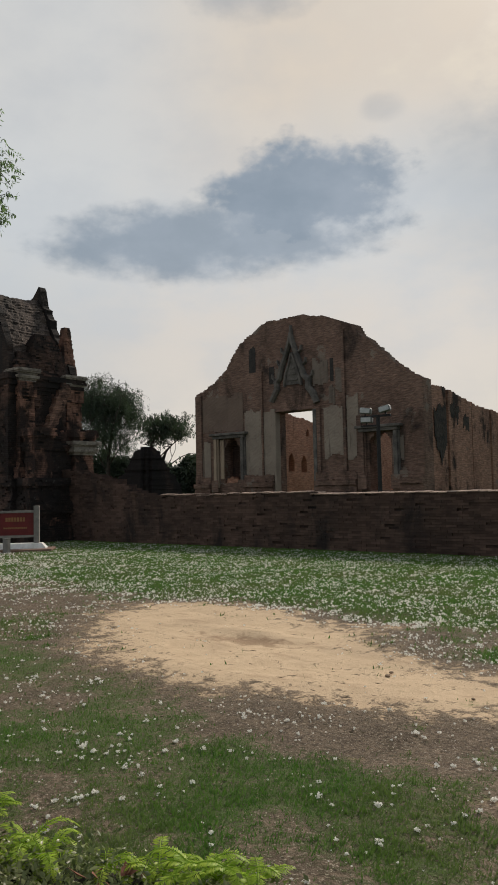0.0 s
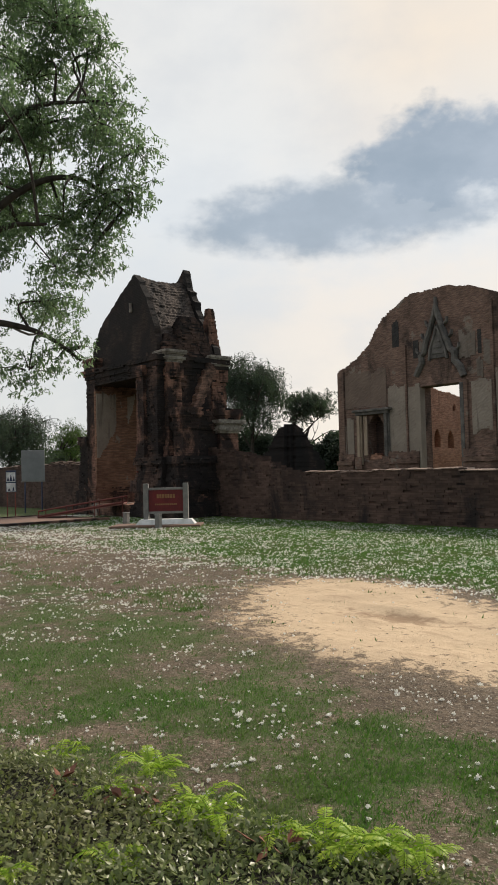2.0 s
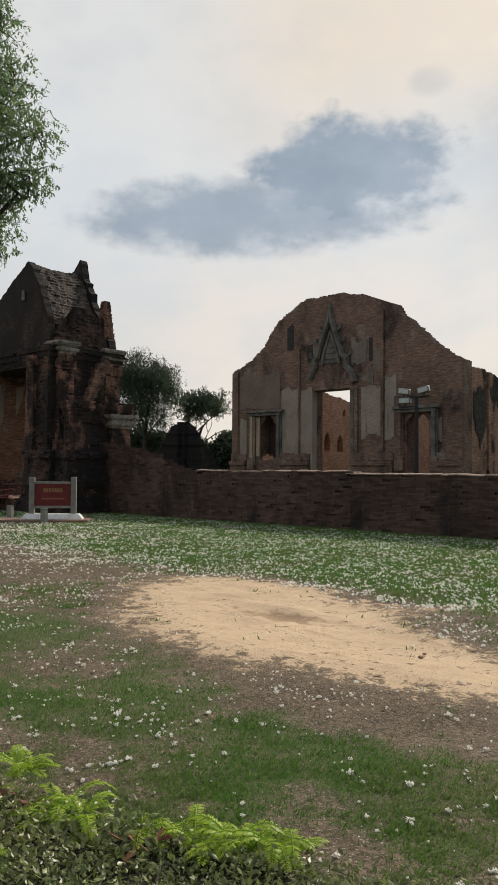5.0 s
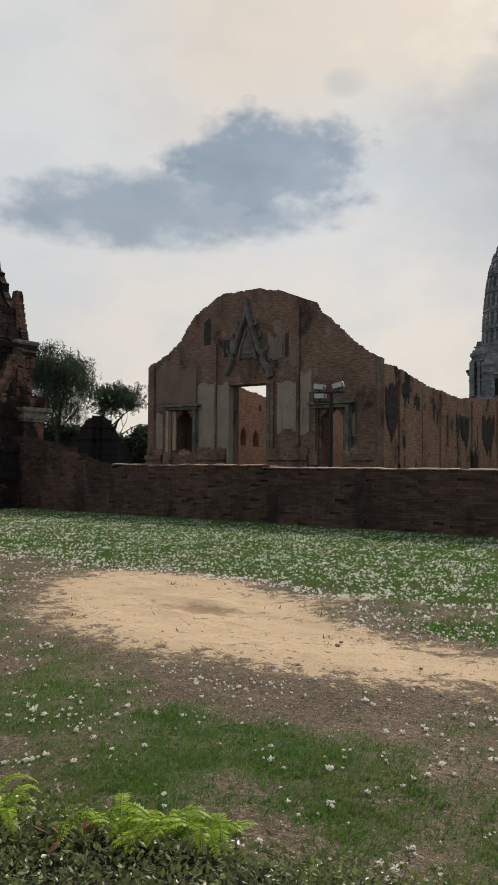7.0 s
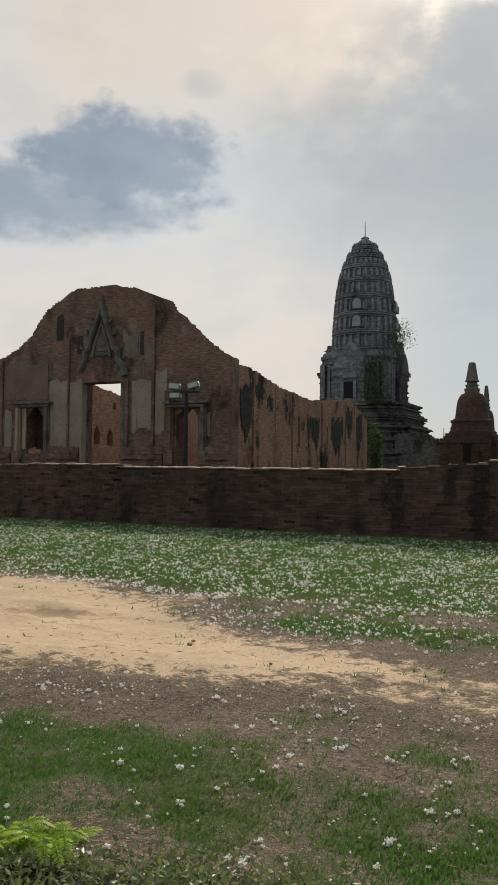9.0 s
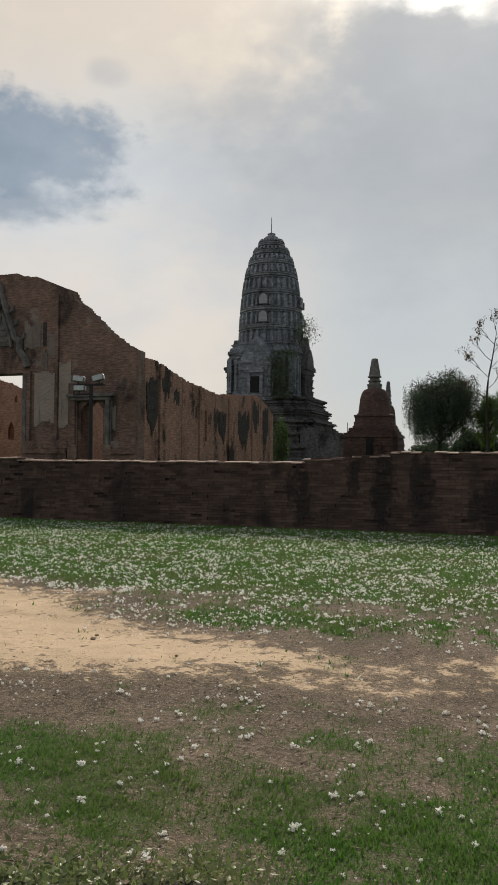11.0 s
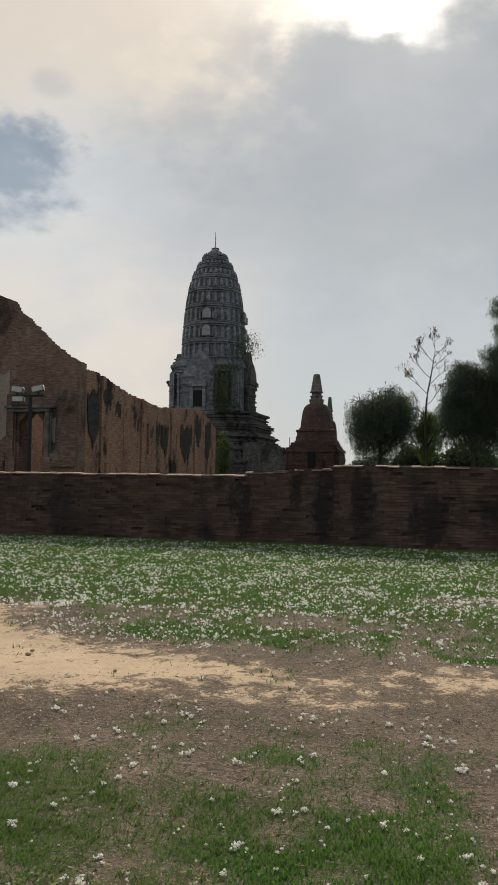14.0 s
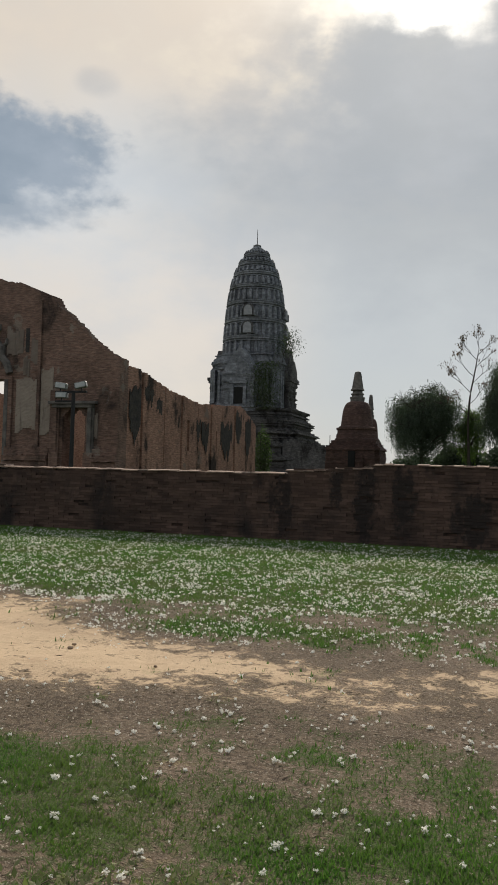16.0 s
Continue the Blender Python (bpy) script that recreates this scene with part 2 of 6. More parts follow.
def leafy(name, a, b, c, through_light=0.35, rough=0.5):
    """Leaves: tone varies leaf by leaf, and daylight comes through."""

    def build(g, bsdf):
        rnd = g.add("ShaderNodeNewGeometry").outputs["Random Per Island"]
        p = position(g)
        colour = g.mix(rnd, a, b)
        colour = g.mix(g.ramp(g.noise(p, 0.7, 3.0), 0.4, 0.7), colour, c)
        g.put(bsdf.inputs["Base Color"], colour)
        g.put(bsdf.inputs["Roughness"], rough)
        g.put(bsdf.inputs["Specular IOR Level"], 0.25)
        glow = g.add("ShaderNodeBsdfTranslucent")
        g.put(glow.inputs[0], g.vec("MULTIPLY", colour, (1.02, 1.25, 0.78)))
        both = g.add("ShaderNodeMixShader")
        g.put(both.inputs[0], through_light)
        g.links.new(bsdf.outputs[0], both.inputs[1])
        g.links.new(glow.outputs[0], both.inputs[2])
        out = [n for n in g.nodes if n.type == "OUTPUT_MATERIAL"][0]
        g.links.new(both.outputs[0], out.inputs[0])
    return material(name, build)


# ---- builders ----
def mesh_object(name, verts, faces, mat, smooth=False):
    me = bpy.data.meshes.new(name)
    me.from_pydata(verts, [], faces)
    me.materials.append(mat)
    if smooth:
        me.polygons.foreach_set("use_smooth", [True] * len(me.polygons))
    me.update()
    return new(name, me)


def thing(name, label, category, place=(0, 0, 0), turn=0.0, group=""):
    ob = new(name)
    ob.matrix_world = pose(*place, 0, 0, turn)
    ob.empty_display_size = 0.3
    return tagged(ob, label, category, group)


def part(name, bm, mat, parent, label="", smooth=False):
    """Links a bmesh as one mesh object under a thing or a part."""
    me = bpy.data.meshes.new(name)
    bm.to_mesh(me)
    bm.free()
    me.materials.append(mat)
    if smooth:
        me.polygons.foreach_set("use_smooth", [True] * len(me.polygons))
    ob = new(name, me)
    ob.parent = parent
    if label:
        tagged(ob, label)
    return ob


def raw_part(name, verts, faces, mat, parent, label="", smooth=False, kind=""):
    ob = mesh_object(name, verts, faces, mat, smooth)
    ob.parent = parent
    return tagged(ob, label, kind=kind)


def box(bm, x0, x1, y0, y1, z0, z1, bevel=0.0):
    m = Matrix.Translation(((x0 + x1) / 2, (y0 + y1) / 2, (z0 + z1) / 2)) @ Matrix.Diagonal((x1 - x0, y1 - y0, z1 - z0, 1))
    made = bmesh.ops.create_cube(bm, size=1, matrix=m)
    if bevel:
        edges = list({e for v in made["verts"] for e in v.link_edges})
        bmesh.ops.bevel(bm, geom=edges, offset=bevel, segments=2, affect="EDGES", profile=0.5)
    return bm


def boxed(*args, bevel=0.0):
    return box(bmesh.new(), *args, bevel=bevel)


class Boxes:
    """Many plain blocks gathered into one mesh."""

    def __init__(self):
        self.verts, self.faces = [], []

    def add(self, x0, x1, y0, y1, z0, z1, dx=0.0, dy=0.0):
        n = len(self.verts)
        self.verts += [(x0, y0, z0), (x1, y0, z0), (x1, y1, z0), (x0, y1, z0), (x0 + dx, y0 + dy, z1), (x1 + dx, y0 + dy, z1), (x1 + dx, y1 + dy, z1), (x0 + dx, y1 + dy, z1)]
        self.faces += [(n, n + 3, n + 2, n + 1), (n + 4, n + 5, n + 6, n + 7), (n, n + 1, n + 5, n + 4), (n + 1, n + 2, n + 6, n + 5), (n + 2, n + 3, n + 7, n + 6), (n + 3, n, n + 4, n + 7)]


def tube(points, radii, sides=8, bm=None):
    """A round limb through the points."""
    bm = bm or bmesh.new()
    rings = []
    pts = [Vector(p) for p in points]
    for i, p in enumerate(pts):
        way = (pts[min(i + 1, len(pts) - 1)] - pts[max(i - 1, 0)]).normalized()
        a = way.orthogonal().normalized() if abs(way.z) > 0.99 else way.cross(Vector((0, 0, 1))).normalized()
        b = way.cross(a)
        r = radii[i] if isinstance(radii, (list, tuple)) else radii
        rings.append([bm.verts.new(p + (a * math.cos(k * math.tau / sides) + b * math.sin(k * math.tau / sides)) * r) for k in range(sides)])
    for lo, hi in zip(rings, rings[1:]):
        for k in range(sides):
            bm.faces.new((lo[k], lo[(k + 1) % sides], hi[(k + 1) % sides], hi[k]))
    bm.faces.new(rings[0][::-1])
    bm.faces.new(rings[-1])
    return bm


def lathe(profile, sides=48, bm=None, centre=(0, 0)):
    """A turned form: profile rows are radius, height."""
    bm = bm or bmesh.new()
    rings = [[bm.verts.new((centre[0] + r * math.cos(k * math.tau / sides), centre[1] + r * math.sin(k * math.tau / sides), z)) for k in range(sides)] for r, z in profile]
    for lo, hi in zip(rings, rings[1:]):
        for k in range(sides):
            bm.faces.new((lo[k], lo[(k + 1) % sides], hi[(k + 1) % sides], hi[k]))
    bm.faces.new(rings[0][::-1])
    bm.faces.new(rings[-1])
    return bm


def curve_at(rows, x):
    """Straight-line interpolation in rows of x, value."""
    return float(np.interp(x, [r[0] for r in rows], [r[1] for r in rows]))


def ruin_wall(along, top, bottom, depth, openings=(), axis="x", cell=0.11, row=0.068, ragged=0.05, seed=1):
    """One solid wall with a broken top line top(s), two courses to a row; openings give (z0, z1) or None at s."""
    rnd = random.Random(seed)
    n = max(1, round((along[1] - along[0]) / cell))
    cell = (along[1] - along[0]) / n
    filled, level, most = [], 0.0, 0
    for i in range(n):
        s = along[0] + (i + 0.5) * cell
        level = level * 0.5 + rnd.uniform(-ragged, ragged)
        rows = max(1, int(round((top(s) + level - bottom) / row)))
        gaps = [o for o in (f(s) for f in openings) if o]
        filled.append([not any(a < bottom + (k + 0.5) * row < b for a, b in gaps) for k in range(rows)])
        most = max(most, rows)
    solid = lambda i, k: 0 <= i < n and 0 <= k < len(filled[i]) and filled[i][k]
    verts, faces, known = [], [], {}

    def corner(i, k, side):
        key = (i, k, side)
        if key not in known:
            known[key] = len(verts)
            s, z = along[0] + i * cell, bottom + k * row
            d = depth[side] + rnd.uniform(-0.012, 0.012)
            verts.append((s, d, z) if axis == "x" else (d, s, z))
        return known[key]
    for i in range(n):
        for k in range(len(filled[i])):
            if not filled[i][k]:
                continue
            a, b, c, d = ((i, k), (i + 1, k), (i + 1, k + 1), (i, k + 1))
            faces.append([corner(*q, 0) for q in (a, b, c, d)])
            faces.append([corner(*q, 1) for q in (d, c, b, a)])
            for (p, q), (u, v) in (((a, b), (0, -1)), ((b, c), (1, 0)), ((c, d), (0, 1)), ((d, a), (-1, 0))):
                if not solid(i + u, k + v):
                    faces.append([corner(*q, 0), corner(*p, 0), corner(*p, 1), corner(*q, 1)])
    if axis == "y":
        faces = [f[::-1] for f in faces]
    return verts, faces


def course_stack(plan, profile, row=0.1, rough=0.02, seed=2, taper=None):
    """A mass of worn courses over a plan of corner points; profile rows are height, outward offset."""
    rnd = random.Random(seed)
    pts = [Vector(p) for p in plan]
    m = len(pts)
    out = []
    for i in range(m):
        a, b = (pts[i] - pts[i - 1]).normalized(), (pts[(i + 1) % m] - pts[i]).normalized()
        out.append(Vector((a.y + b.y, -a.x - b.x)))
    z0, z1 = profile[0][0], profile[-1][0]
    count = max(1, round((z1 - z0) / row))
    bm = bmesh.new()
    rings = []
    for k in range(count):
        za, zb = z0 + (z1 - z0) * k / count, z0 + (z1 - z0) * (k + 1) / count
        o = curve_at(profile, (za + zb) / 2) + rnd.uniform(-rough, rough)
        size = taper((za + zb) / 2) if taper else 1.0
        ring = [(p * size + d * (o + rnd.uniform(-rough, rough) * 0.7)) for p, d in zip(pts, out)]
        for z in (za, zb):
            rings.append([bm.verts.new((v.x, v.y, z)) for v in ring])
    for lo, hi in zip(rings, rings[1:]):
        for i in range(m):
            bm.faces.new((lo[i], lo[(i + 1) % m], hi[(i + 1) % m], hi[i]))
    bm.faces.new(rings[0][::-1])
    bm.faces.new(rings[-1])
    return bm


def brick_skin(x0, x1, y0, y1, profile, seed, row=0.075, length=0.29, erode=0.022, lost=0.03):
    """Single worn bricks round a rectangular mass; profile rows are height, outward offset."""
    rnd = random.Random(seed)
    b = Boxes()
    z0, z1 = profile[0][0], profile[-1][0]
    count = max(1, round((z1 - z0) / row))
    for k in range(count):
        za, zb = z0 + (z1 - z0) * k / count + 0.005, z0 + (z1 - z0) * (k + 1) / count - 0.004
        o = curve_at(profile, (za + zb) / 2) + rnd.uniform(-0.012, 0.012)
        wave = 0.5 + noise.noise(Vector((seed * 3.1, 0, za * 1.7)))
        for axis, lo, hi, face, way in (("x", x0 - o, x1 + o, y0 - o, -1), ("x", x0 - o, x1 + o, y1 + o, 1), ("y", y0 - o, y1 + o, x0 - o, -1), ("y", y0 - o, y1 + o, x1 + o, 1)):
            a = lo
            first = True
            while a < hi - 0.02:
                e = min(hi, a + (length * 0.5 if first and k % 2 else length) * rnd.uniform(0.88, 1.1))
                first = False
                end = a == lo or e >= hi - 0.02
                if rnd.random() > lost * (2.2 if end else 1.0):
                    d = rnd.uniform(-erode, erode * 0.6) - (erode * 2.5 * wave * rnd.random() if rnd.random() < 0.18 else 0)
                    f, back = face + way * d, face - way * 0.14
                    n0, n1 = min(f, back), max(f, back)
                    if axis == "x":
                        b.add(a + 0.003, e - 0.004, n0, n1, za, zb, rnd.uniform(-0.006, 0.006), rnd.uniform(-0.006, 0.006))
                    else:
                        b.add(n0, n1, a + 0.003, e - 0.004, za, zb, rnd.uniform(-0.006, 0.006), rnd.uniform(-0.006, 0.006))
                a = e
    return b


def slab(outline, y0, y1, axis="y"):
    """A plate: an outline of (s, z) points drawn upright, extruded in depth."""
    bm = bmesh.new()
    place = (lambda s, d, z: (s, d, z)) if axis == "y" else (lambda s, d, z: (d, s, z))
    a = [bm.verts.new(place(s, y0, z)) for s, z in outline]
    b = [bm.verts.new(place(s, y1, z)) for s, z in outline]
    n = len(a)
    bm.faces.new(a)
    bm.faces.new(b[::-1])
    for i in range(n):
        bm.faces.new((a[i], b[i], b[(i + 1) % n], a[(i + 1) % n]))
    bmesh.ops.recalc_face_normals(bm, faces=bm.faces[:])
    return bm


def redented(half_x, half_y, steps=2, cut=0.35):
    """A rectangle's plan with stepped corners, counterclockwise."""
    quarter = []
    for i in range(steps + 1):
        quarter.append((half_x - cut * i, half_y - cut * (steps - i)))
        if i < steps:
            quarter.append((half_x - cut * (i + 1), half_y - cut * (steps - i)))
    first = quarter
    second = [(-x, y) for x, y in reversed(first)]
    third = [(-x, -y) for x, y in first]
    fourth = [(x, -y) for x, y in reversed(first)]
    return first + second + third + fourth


def rect(x0, x1, y0, y1):
    return [(x1, y0), (x1, y1), (x0, y1), (x0, y0)]


def hole(s0, s1, z0, z1, point=0.0):
    """An opening from s0 to s1; point: how far its head rises to a point."""
    def f(s):
        if not s0 < s < s1:
            return None
        u = abs((s - (s0 + s1) / 2) / ((s1 - s0) / 2))
        return (z0, z1 + point * (1 - u ** 1.6))
    return f


def leaf_mesh(name, centres, size, mat, rnd, parent=None, droop=0.3, aspect=2.2, kind="", label="", fold=0.25, tilt=0.55):
    """Many small folded leaves, four corners each, about the given places."""
    n = len(centres)
    c = np.asarray(centres, dtype=float)
    yaw = rnd.uniform(0, math.tau, n)
    pitch = rnd.normal(-droop, tilt, n)
    ln = np.asarray(size) * rnd.uniform(0.6, 1.3, n)
    d = np.stack([np.cos(yaw) * np.cos(pitch), np.sin(yaw) * np.cos(pitch), np.sin(pitch)], 1)
    side = np.stack([-np.sin(yaw), np.cos(yaw), np.zeros(n)], 1)
    roll = rnd.uniform(-0.9, 0.9, n)[:, None]
    up = np.cross(d, side)
    side = side * np.cos(roll) + up * np.sin(roll)
    up = np.cross(d, side)
    w = (ln / aspect / 2)[:, None]
    l = ln[:, None]
    v = np.stack([c, c + d * l * 0.45 + side * w - up * w * fold, c + d * l, c + d * l * 0.45 - side * w - up * w * fold], 1).reshape(-1, 3)
    i = np.arange(n) * 4
    faces = np.concatenate([np.stack([i, i + 1, i + 2], 1), np.stack([i, i + 2, i + 3], 1)])
    me = bpy.data.meshes.new(name)
    me.vertices.add(len(v))
    me.vertices.foreach_set("co", v.ravel())
    me.loops.add(len(faces) * 3)
    me.loops.foreach_set("vertex_index", faces.ravel().astype(np.int32))
    me.polygons.add(len(faces))
    me.polygons.foreach_set("loop_start", np.arange(len(faces), dtype=np.int32) * 3)
    me.update(calc_edges=True)
    me.materials.append(mat)
    ob = new(name, me)
    ob.parent = parent
    return tagged(ob, label, kind=kind)

# ---- palette ----
BRICK = masonry("sooty_wall_brick", (0.095, 0.058, 0.045), (0.062, 0.042, 0.036), (0.04, 0.033, 0.03), soot=0.62, lichen=0.12)
BRICK_WARM = masonry("warm_ruin_brick", (0.4, 0.228, 0.166), (0.3, 0.17, 0.128), (0.26, 0.185, 0.145), soot=0.7, stain=0.55, run=0.34, crisp=0.12, relief=0.3, plaster=0.16, plaster_colour=(0.24, 0.18, 0.15))
BRICK_FRONT = masonry("facade_brick", (0.245, 0.152, 0.118), (0.178, 0.114, 0.092), (0.15, 0.118, 0.098), soot=0.86, stain=0.6, run=0.5, crisp=0.26, relief=0.25, plaster=0.22, plaster_colour=(0.25, 0.205, 0.172))
BRICK_INSIDE = masonry("inner_brick", (0.5, 0.275, 0.19), (0.4, 0.2, 0.135), (0.36, 0.26, 0.2), soot=0.2)
BRICK_GATE = masonry("gate_brick", (0.34, 0.19, 0.135), (0.19, 0.115, 0.09), (0.12, 0.09, 0.075), soot=1.12, plaster=0.22, run=0.5, stain=0.9, crisp=0.16, plaster_colour=(0.36, 0.32, 0.27), lichen=0.1, relief=0.9)
BRICK_BLACK = masonry("sooty_gable_brick", (0.075, 0.052, 0.043), (0.045, 0.034, 0.03), (0.03, 0.026, 0.024), soot=1.25, run=0.5, stain=0.6, lichen=0.05)
PLASTER = streaked("old_plaster", (0.31, 0.262, 0.218), (0.235, 0.195, 0.163), (0.1, 0.083, 0.07), 0.2)
STUCCO = mottled("grey_stucco", (0.18, 0.165, 0.15), (0.075, 0.07, 0.068), 2.0, 0.93, relief=0.4)
# tower stucco made paler and bluer: distance haze is mixed into its colour
PRANG_STONE = masonry("prang_stucco", (0.27, 0.285, 0.315), (0.15, 0.16, 0.18), (0.07, 0.073, 0.08), soot=0.62, stain=1.0, lichen=0.4, width=0.9, row=0.3)
PRANG_DARK = masonry("prang_dark_masonry", (0.165, 0.158, 0.155), (0.09, 0.088, 0.09), (0.05, 0.05, 0.05), soot=0.85, stain=0.7, run=0.4, crisp=0.2, lichen=0.5)
CHEDI = masonry("chedi_brick", (0.135, 0.08, 0.066), (0.085, 0.056, 0.05), (0.06, 0.045, 0.04), soot=0.3)
WALL_STAINS = [(-3.1, 0.95, 0.3, 0.9), (-2.25, 1.1, 0.26, 0.8), (-0.68, 0.75, 0.46, 0.7), (-3.8, 1.3, 0.2, 0.5), (-5.2, 0.9, 0.3, 0.8)]
BRICK_PIECE = masonry("sooty_brick_piece", (0.118, 0.075, 0.06), (0.072, 0.051, 0.044), (0.05, 0.043, 0.04), soot=0.82, stain=0.95, run=0.45, crisp=0.24, spots=WALL_STAINS, lichen=0.1, width=40.0, row=40.0, pieces=True)
BARK = mottled("bark", (0.075, 0.062, 0.05), (0.035, 0.03, 0.026), 5.0, 0.95, relief=0.6)

# ---- ground ----
SAND_EDGE = [(-8.9, 7.3), (-9.3, 8.5), (-8.4, 9.2), (-7.0, 9.1), (-5.9, 8.7), (-5.0, 8.5), (-4.55, 7.5), (-3.6, 7.1), (-2.5, 6.8), (-1.7, 6.6), (-1.4, 6.15), (-2.3, 5.65), (-3.5, 5.4), (-4.2, 5.35), (-5.0, 5.15), (-5.9, 5.2), (-7.3, 5.7)]
GREEN = [        # x, y, spread in x, spread in y, how much greener (or barer)
    (-6.0, 3.1, 2.2, 0.8, 0.62), (-3.3, 3.55, 1.3, 0.5, 0.5), (-0.55, 3.6, 0.65, 0.42, 0.85), (-0.4, 4.4, 0.3, 0.25, 0.45), (-2.3, 3.8, 0.4, 0.25, 0.4),
    (-8.3, 4.4, 1.8, 0.5, 0.5), (-2.7, 7.8, 1.5, 0.4, 0.55), (-7.4, 5.0, 0.7, 0.2, 0.35), (-16.0, 10.2, 3.0, 0.8, 0.4),
    (-1.0, 6.4, 2.3, 0.9, -0.7), (-3.2, 4.6, 1.2, 0.45, -0.5), (-12.5, 7.2, 4.5, 1.3, -0.6), (0.7, 5.3, 0.7, 0.9, -0.7), (0.6, 10.9, 1.9, 0.5, -0.55), (-22.0, 11.5, 7.0, 3.2, -0.75), (-15.5, 8.2, 3.0, 1.2, -0.4), (-1.7, 4.6, 0.6, 0.5, -0.3)]


def smooth01(v):
    v = np.clip(v, 0, 1)
    return v * v * (3 - 2 * v)


def sand_amount(x, y):
    """How sandy the ground is: 1 well inside the bare patch."""
    inside = np.zeros_like(x, dtype=bool)
    dist = np.full_like(x, 1e9)
    for (ax, ay), (bx, by) in zip(SAND_EDGE, SAND_EDGE[1:] + SAND_EDGE[:1]):
        t = np.clip(((x - ax) * (bx - ax) + (y - ay) * (by - ay)) / ((bx - ax) ** 2 + (by - ay) ** 2), 0, 1)
        dist = np.minimum(dist, np.hypot(x - ax - t * (bx - ax), y - ay - t * (by - ay)))
        cross = ((ay > y) != (by > y)) & (x < (bx - ax) * (y - ay) / (by - ay + 1e-12) + ax)
        inside ^= cross
    track = 0.5 * np.exp(-((x + 0.2) / 1.9) ** 2 - ((y - 6.35 - 0.12 * x) / 0.42) ** 2) + 0.5 * np.exp(-((x + 1.6) / 1.3) ** 2 - ((y - 5.75 - 0.05 * x) / 0.25) ** 2) + 0.42 * np.exp(-((x - 0.2) / 1.2) ** 2 - ((y - 6.7) / 0.3) ** 2) + 0.3 * np.exp(-((x + 9.5) / 1.5) ** 2 - ((y - 8.2) / 0.4) ** 2)
    return np.maximum(smooth01(0.5 + np.where(inside, dist, -dist) / 1.7), track)


def green_amount(x, y):
    far = smooth01((y - 9.0 - 0.12 * np.maximum(-x - 9, 0)) / 0.9) * 0.45
    g = 0.6 + 0.14 * smooth01((5.6 - y) / 1.5) + far * 0.85 + 0.1 * smooth01((-x - 5.0) / 3.0)
    for cx, cy, sx, sy, amount in GREEN:
        g = g + amount * np.exp(-((x - cx) / sx) ** 2 - ((y - cy) / sy) ** 2)
    return np.clip(0.5 + (g - 0.55) * 0.75 - 1.1 * sand_amount(x, y), 0, 1)


def lumps(x, y, scale, seed):
    return np.array([noise.fractal(Vector((a * scale, b * scale, seed)), 1.0, 2.0, 3) for a, b in zip(x, y)])


def green_field(x, y):
    """Cover of grass with its clumps and bare gaps."""
    far = smooth01((y - 8.6) / 1.2)
    return green_amount(x, y) + (1 - 0.45 * far) * (0.5 * lumps(x, y, 0.9, 3.0) + 0.5 * lumps(x, y, 3.2, 5.0)) - 0.04 * smooth01((7.0 - y) / 2.0) + 0.12 * far


def trodden(x, y):
    """Dark scuffed earth in and round the hollow of the sand patch."""
    return 0.85 * np.exp(-((x + 6.0) / 0.8) ** 2 - ((y - 7.12) / 0.26) ** 2) + 0.4 * np.exp(-((x + 5.2) / 0.8) ** 2 - ((y - 7.4) / 0.08) ** 2) + 0.35 * np.exp(-((x + 6.9) / 0.9) ** 2 - ((y - 6.85) / 0.09) ** 2)


def graded(a, b, fine_a, fine_b, step, grow=1.25):
    mid = list(np.arange(fine_a, fine_b + 1e-6, step))
    lo, s = [], step
    v = fine_a
    while v > a:
        s *= grow
        v -= s
        lo.append(max(v, a))
    hi, s = [], step
    v = fine_b
    while v < b:
        s *= grow
        v += s
        hi.append(min(v, b))
    return np.array(lo[::-1] + mid + hi)


def build_ground():
    xs, ys = graded(-2500, 2500, -14, 3, 0.08), graded(-2500, 2500, 2, 15, 0.08)
    gx, gy = np.meshgrid(xs, ys)
    x, y = gx.ravel(), gy.ravel()
    near = np.exp(-((x + 5) / 14) ** 2 - ((y - 7) / 12) ** 2)
    z = near * np.array([0.035 * noise.fractal(Vector((a * 0.8, b * 0.8, 0)), 1.0, 2.0, 4) + 0.012 * noise.fractal(Vector((a * 4.5, b * 4.5, 7)), 1.0, 2.0, 3) if n > 0.05 else 0.0 for a, b, n in zip(x, y, near)])
    z = z - 0.045 * np.exp(-((x + 6.0) / 0.55) ** 2 - ((y - 7.17) / 0.2) ** 2) + 0.03 * np.exp(-((x + 6.3) / 0.6) ** 2 - ((y - 7.5) / 0.16) ** 2)
    nx, ny = len(xs), len(ys)
    i = (np.arange(ny - 1)[:, None] * nx + np.arange(nx - 1)[None]).ravel()
    faces = np.stack([i, i + 1, i + nx + 1, i + nx], 1)
    ob = mesh_object("ground", np.stack([x, y, z], 1).tolist(), faces.tolist(), ground_material(), smooth=True)
    for name, field in (("sandy", sand_amount(x, y)), ("green", green_field(x, y)), ("trodden", trodden(x, y))):
        ob.data.attributes.new(name, "FLOAT", "POINT").data.foreach_set("value", field.astype(np.float32))
    return tagged(ob, "patchy mown grass with bare sandy earth and dirt", "ground", kind="structure")


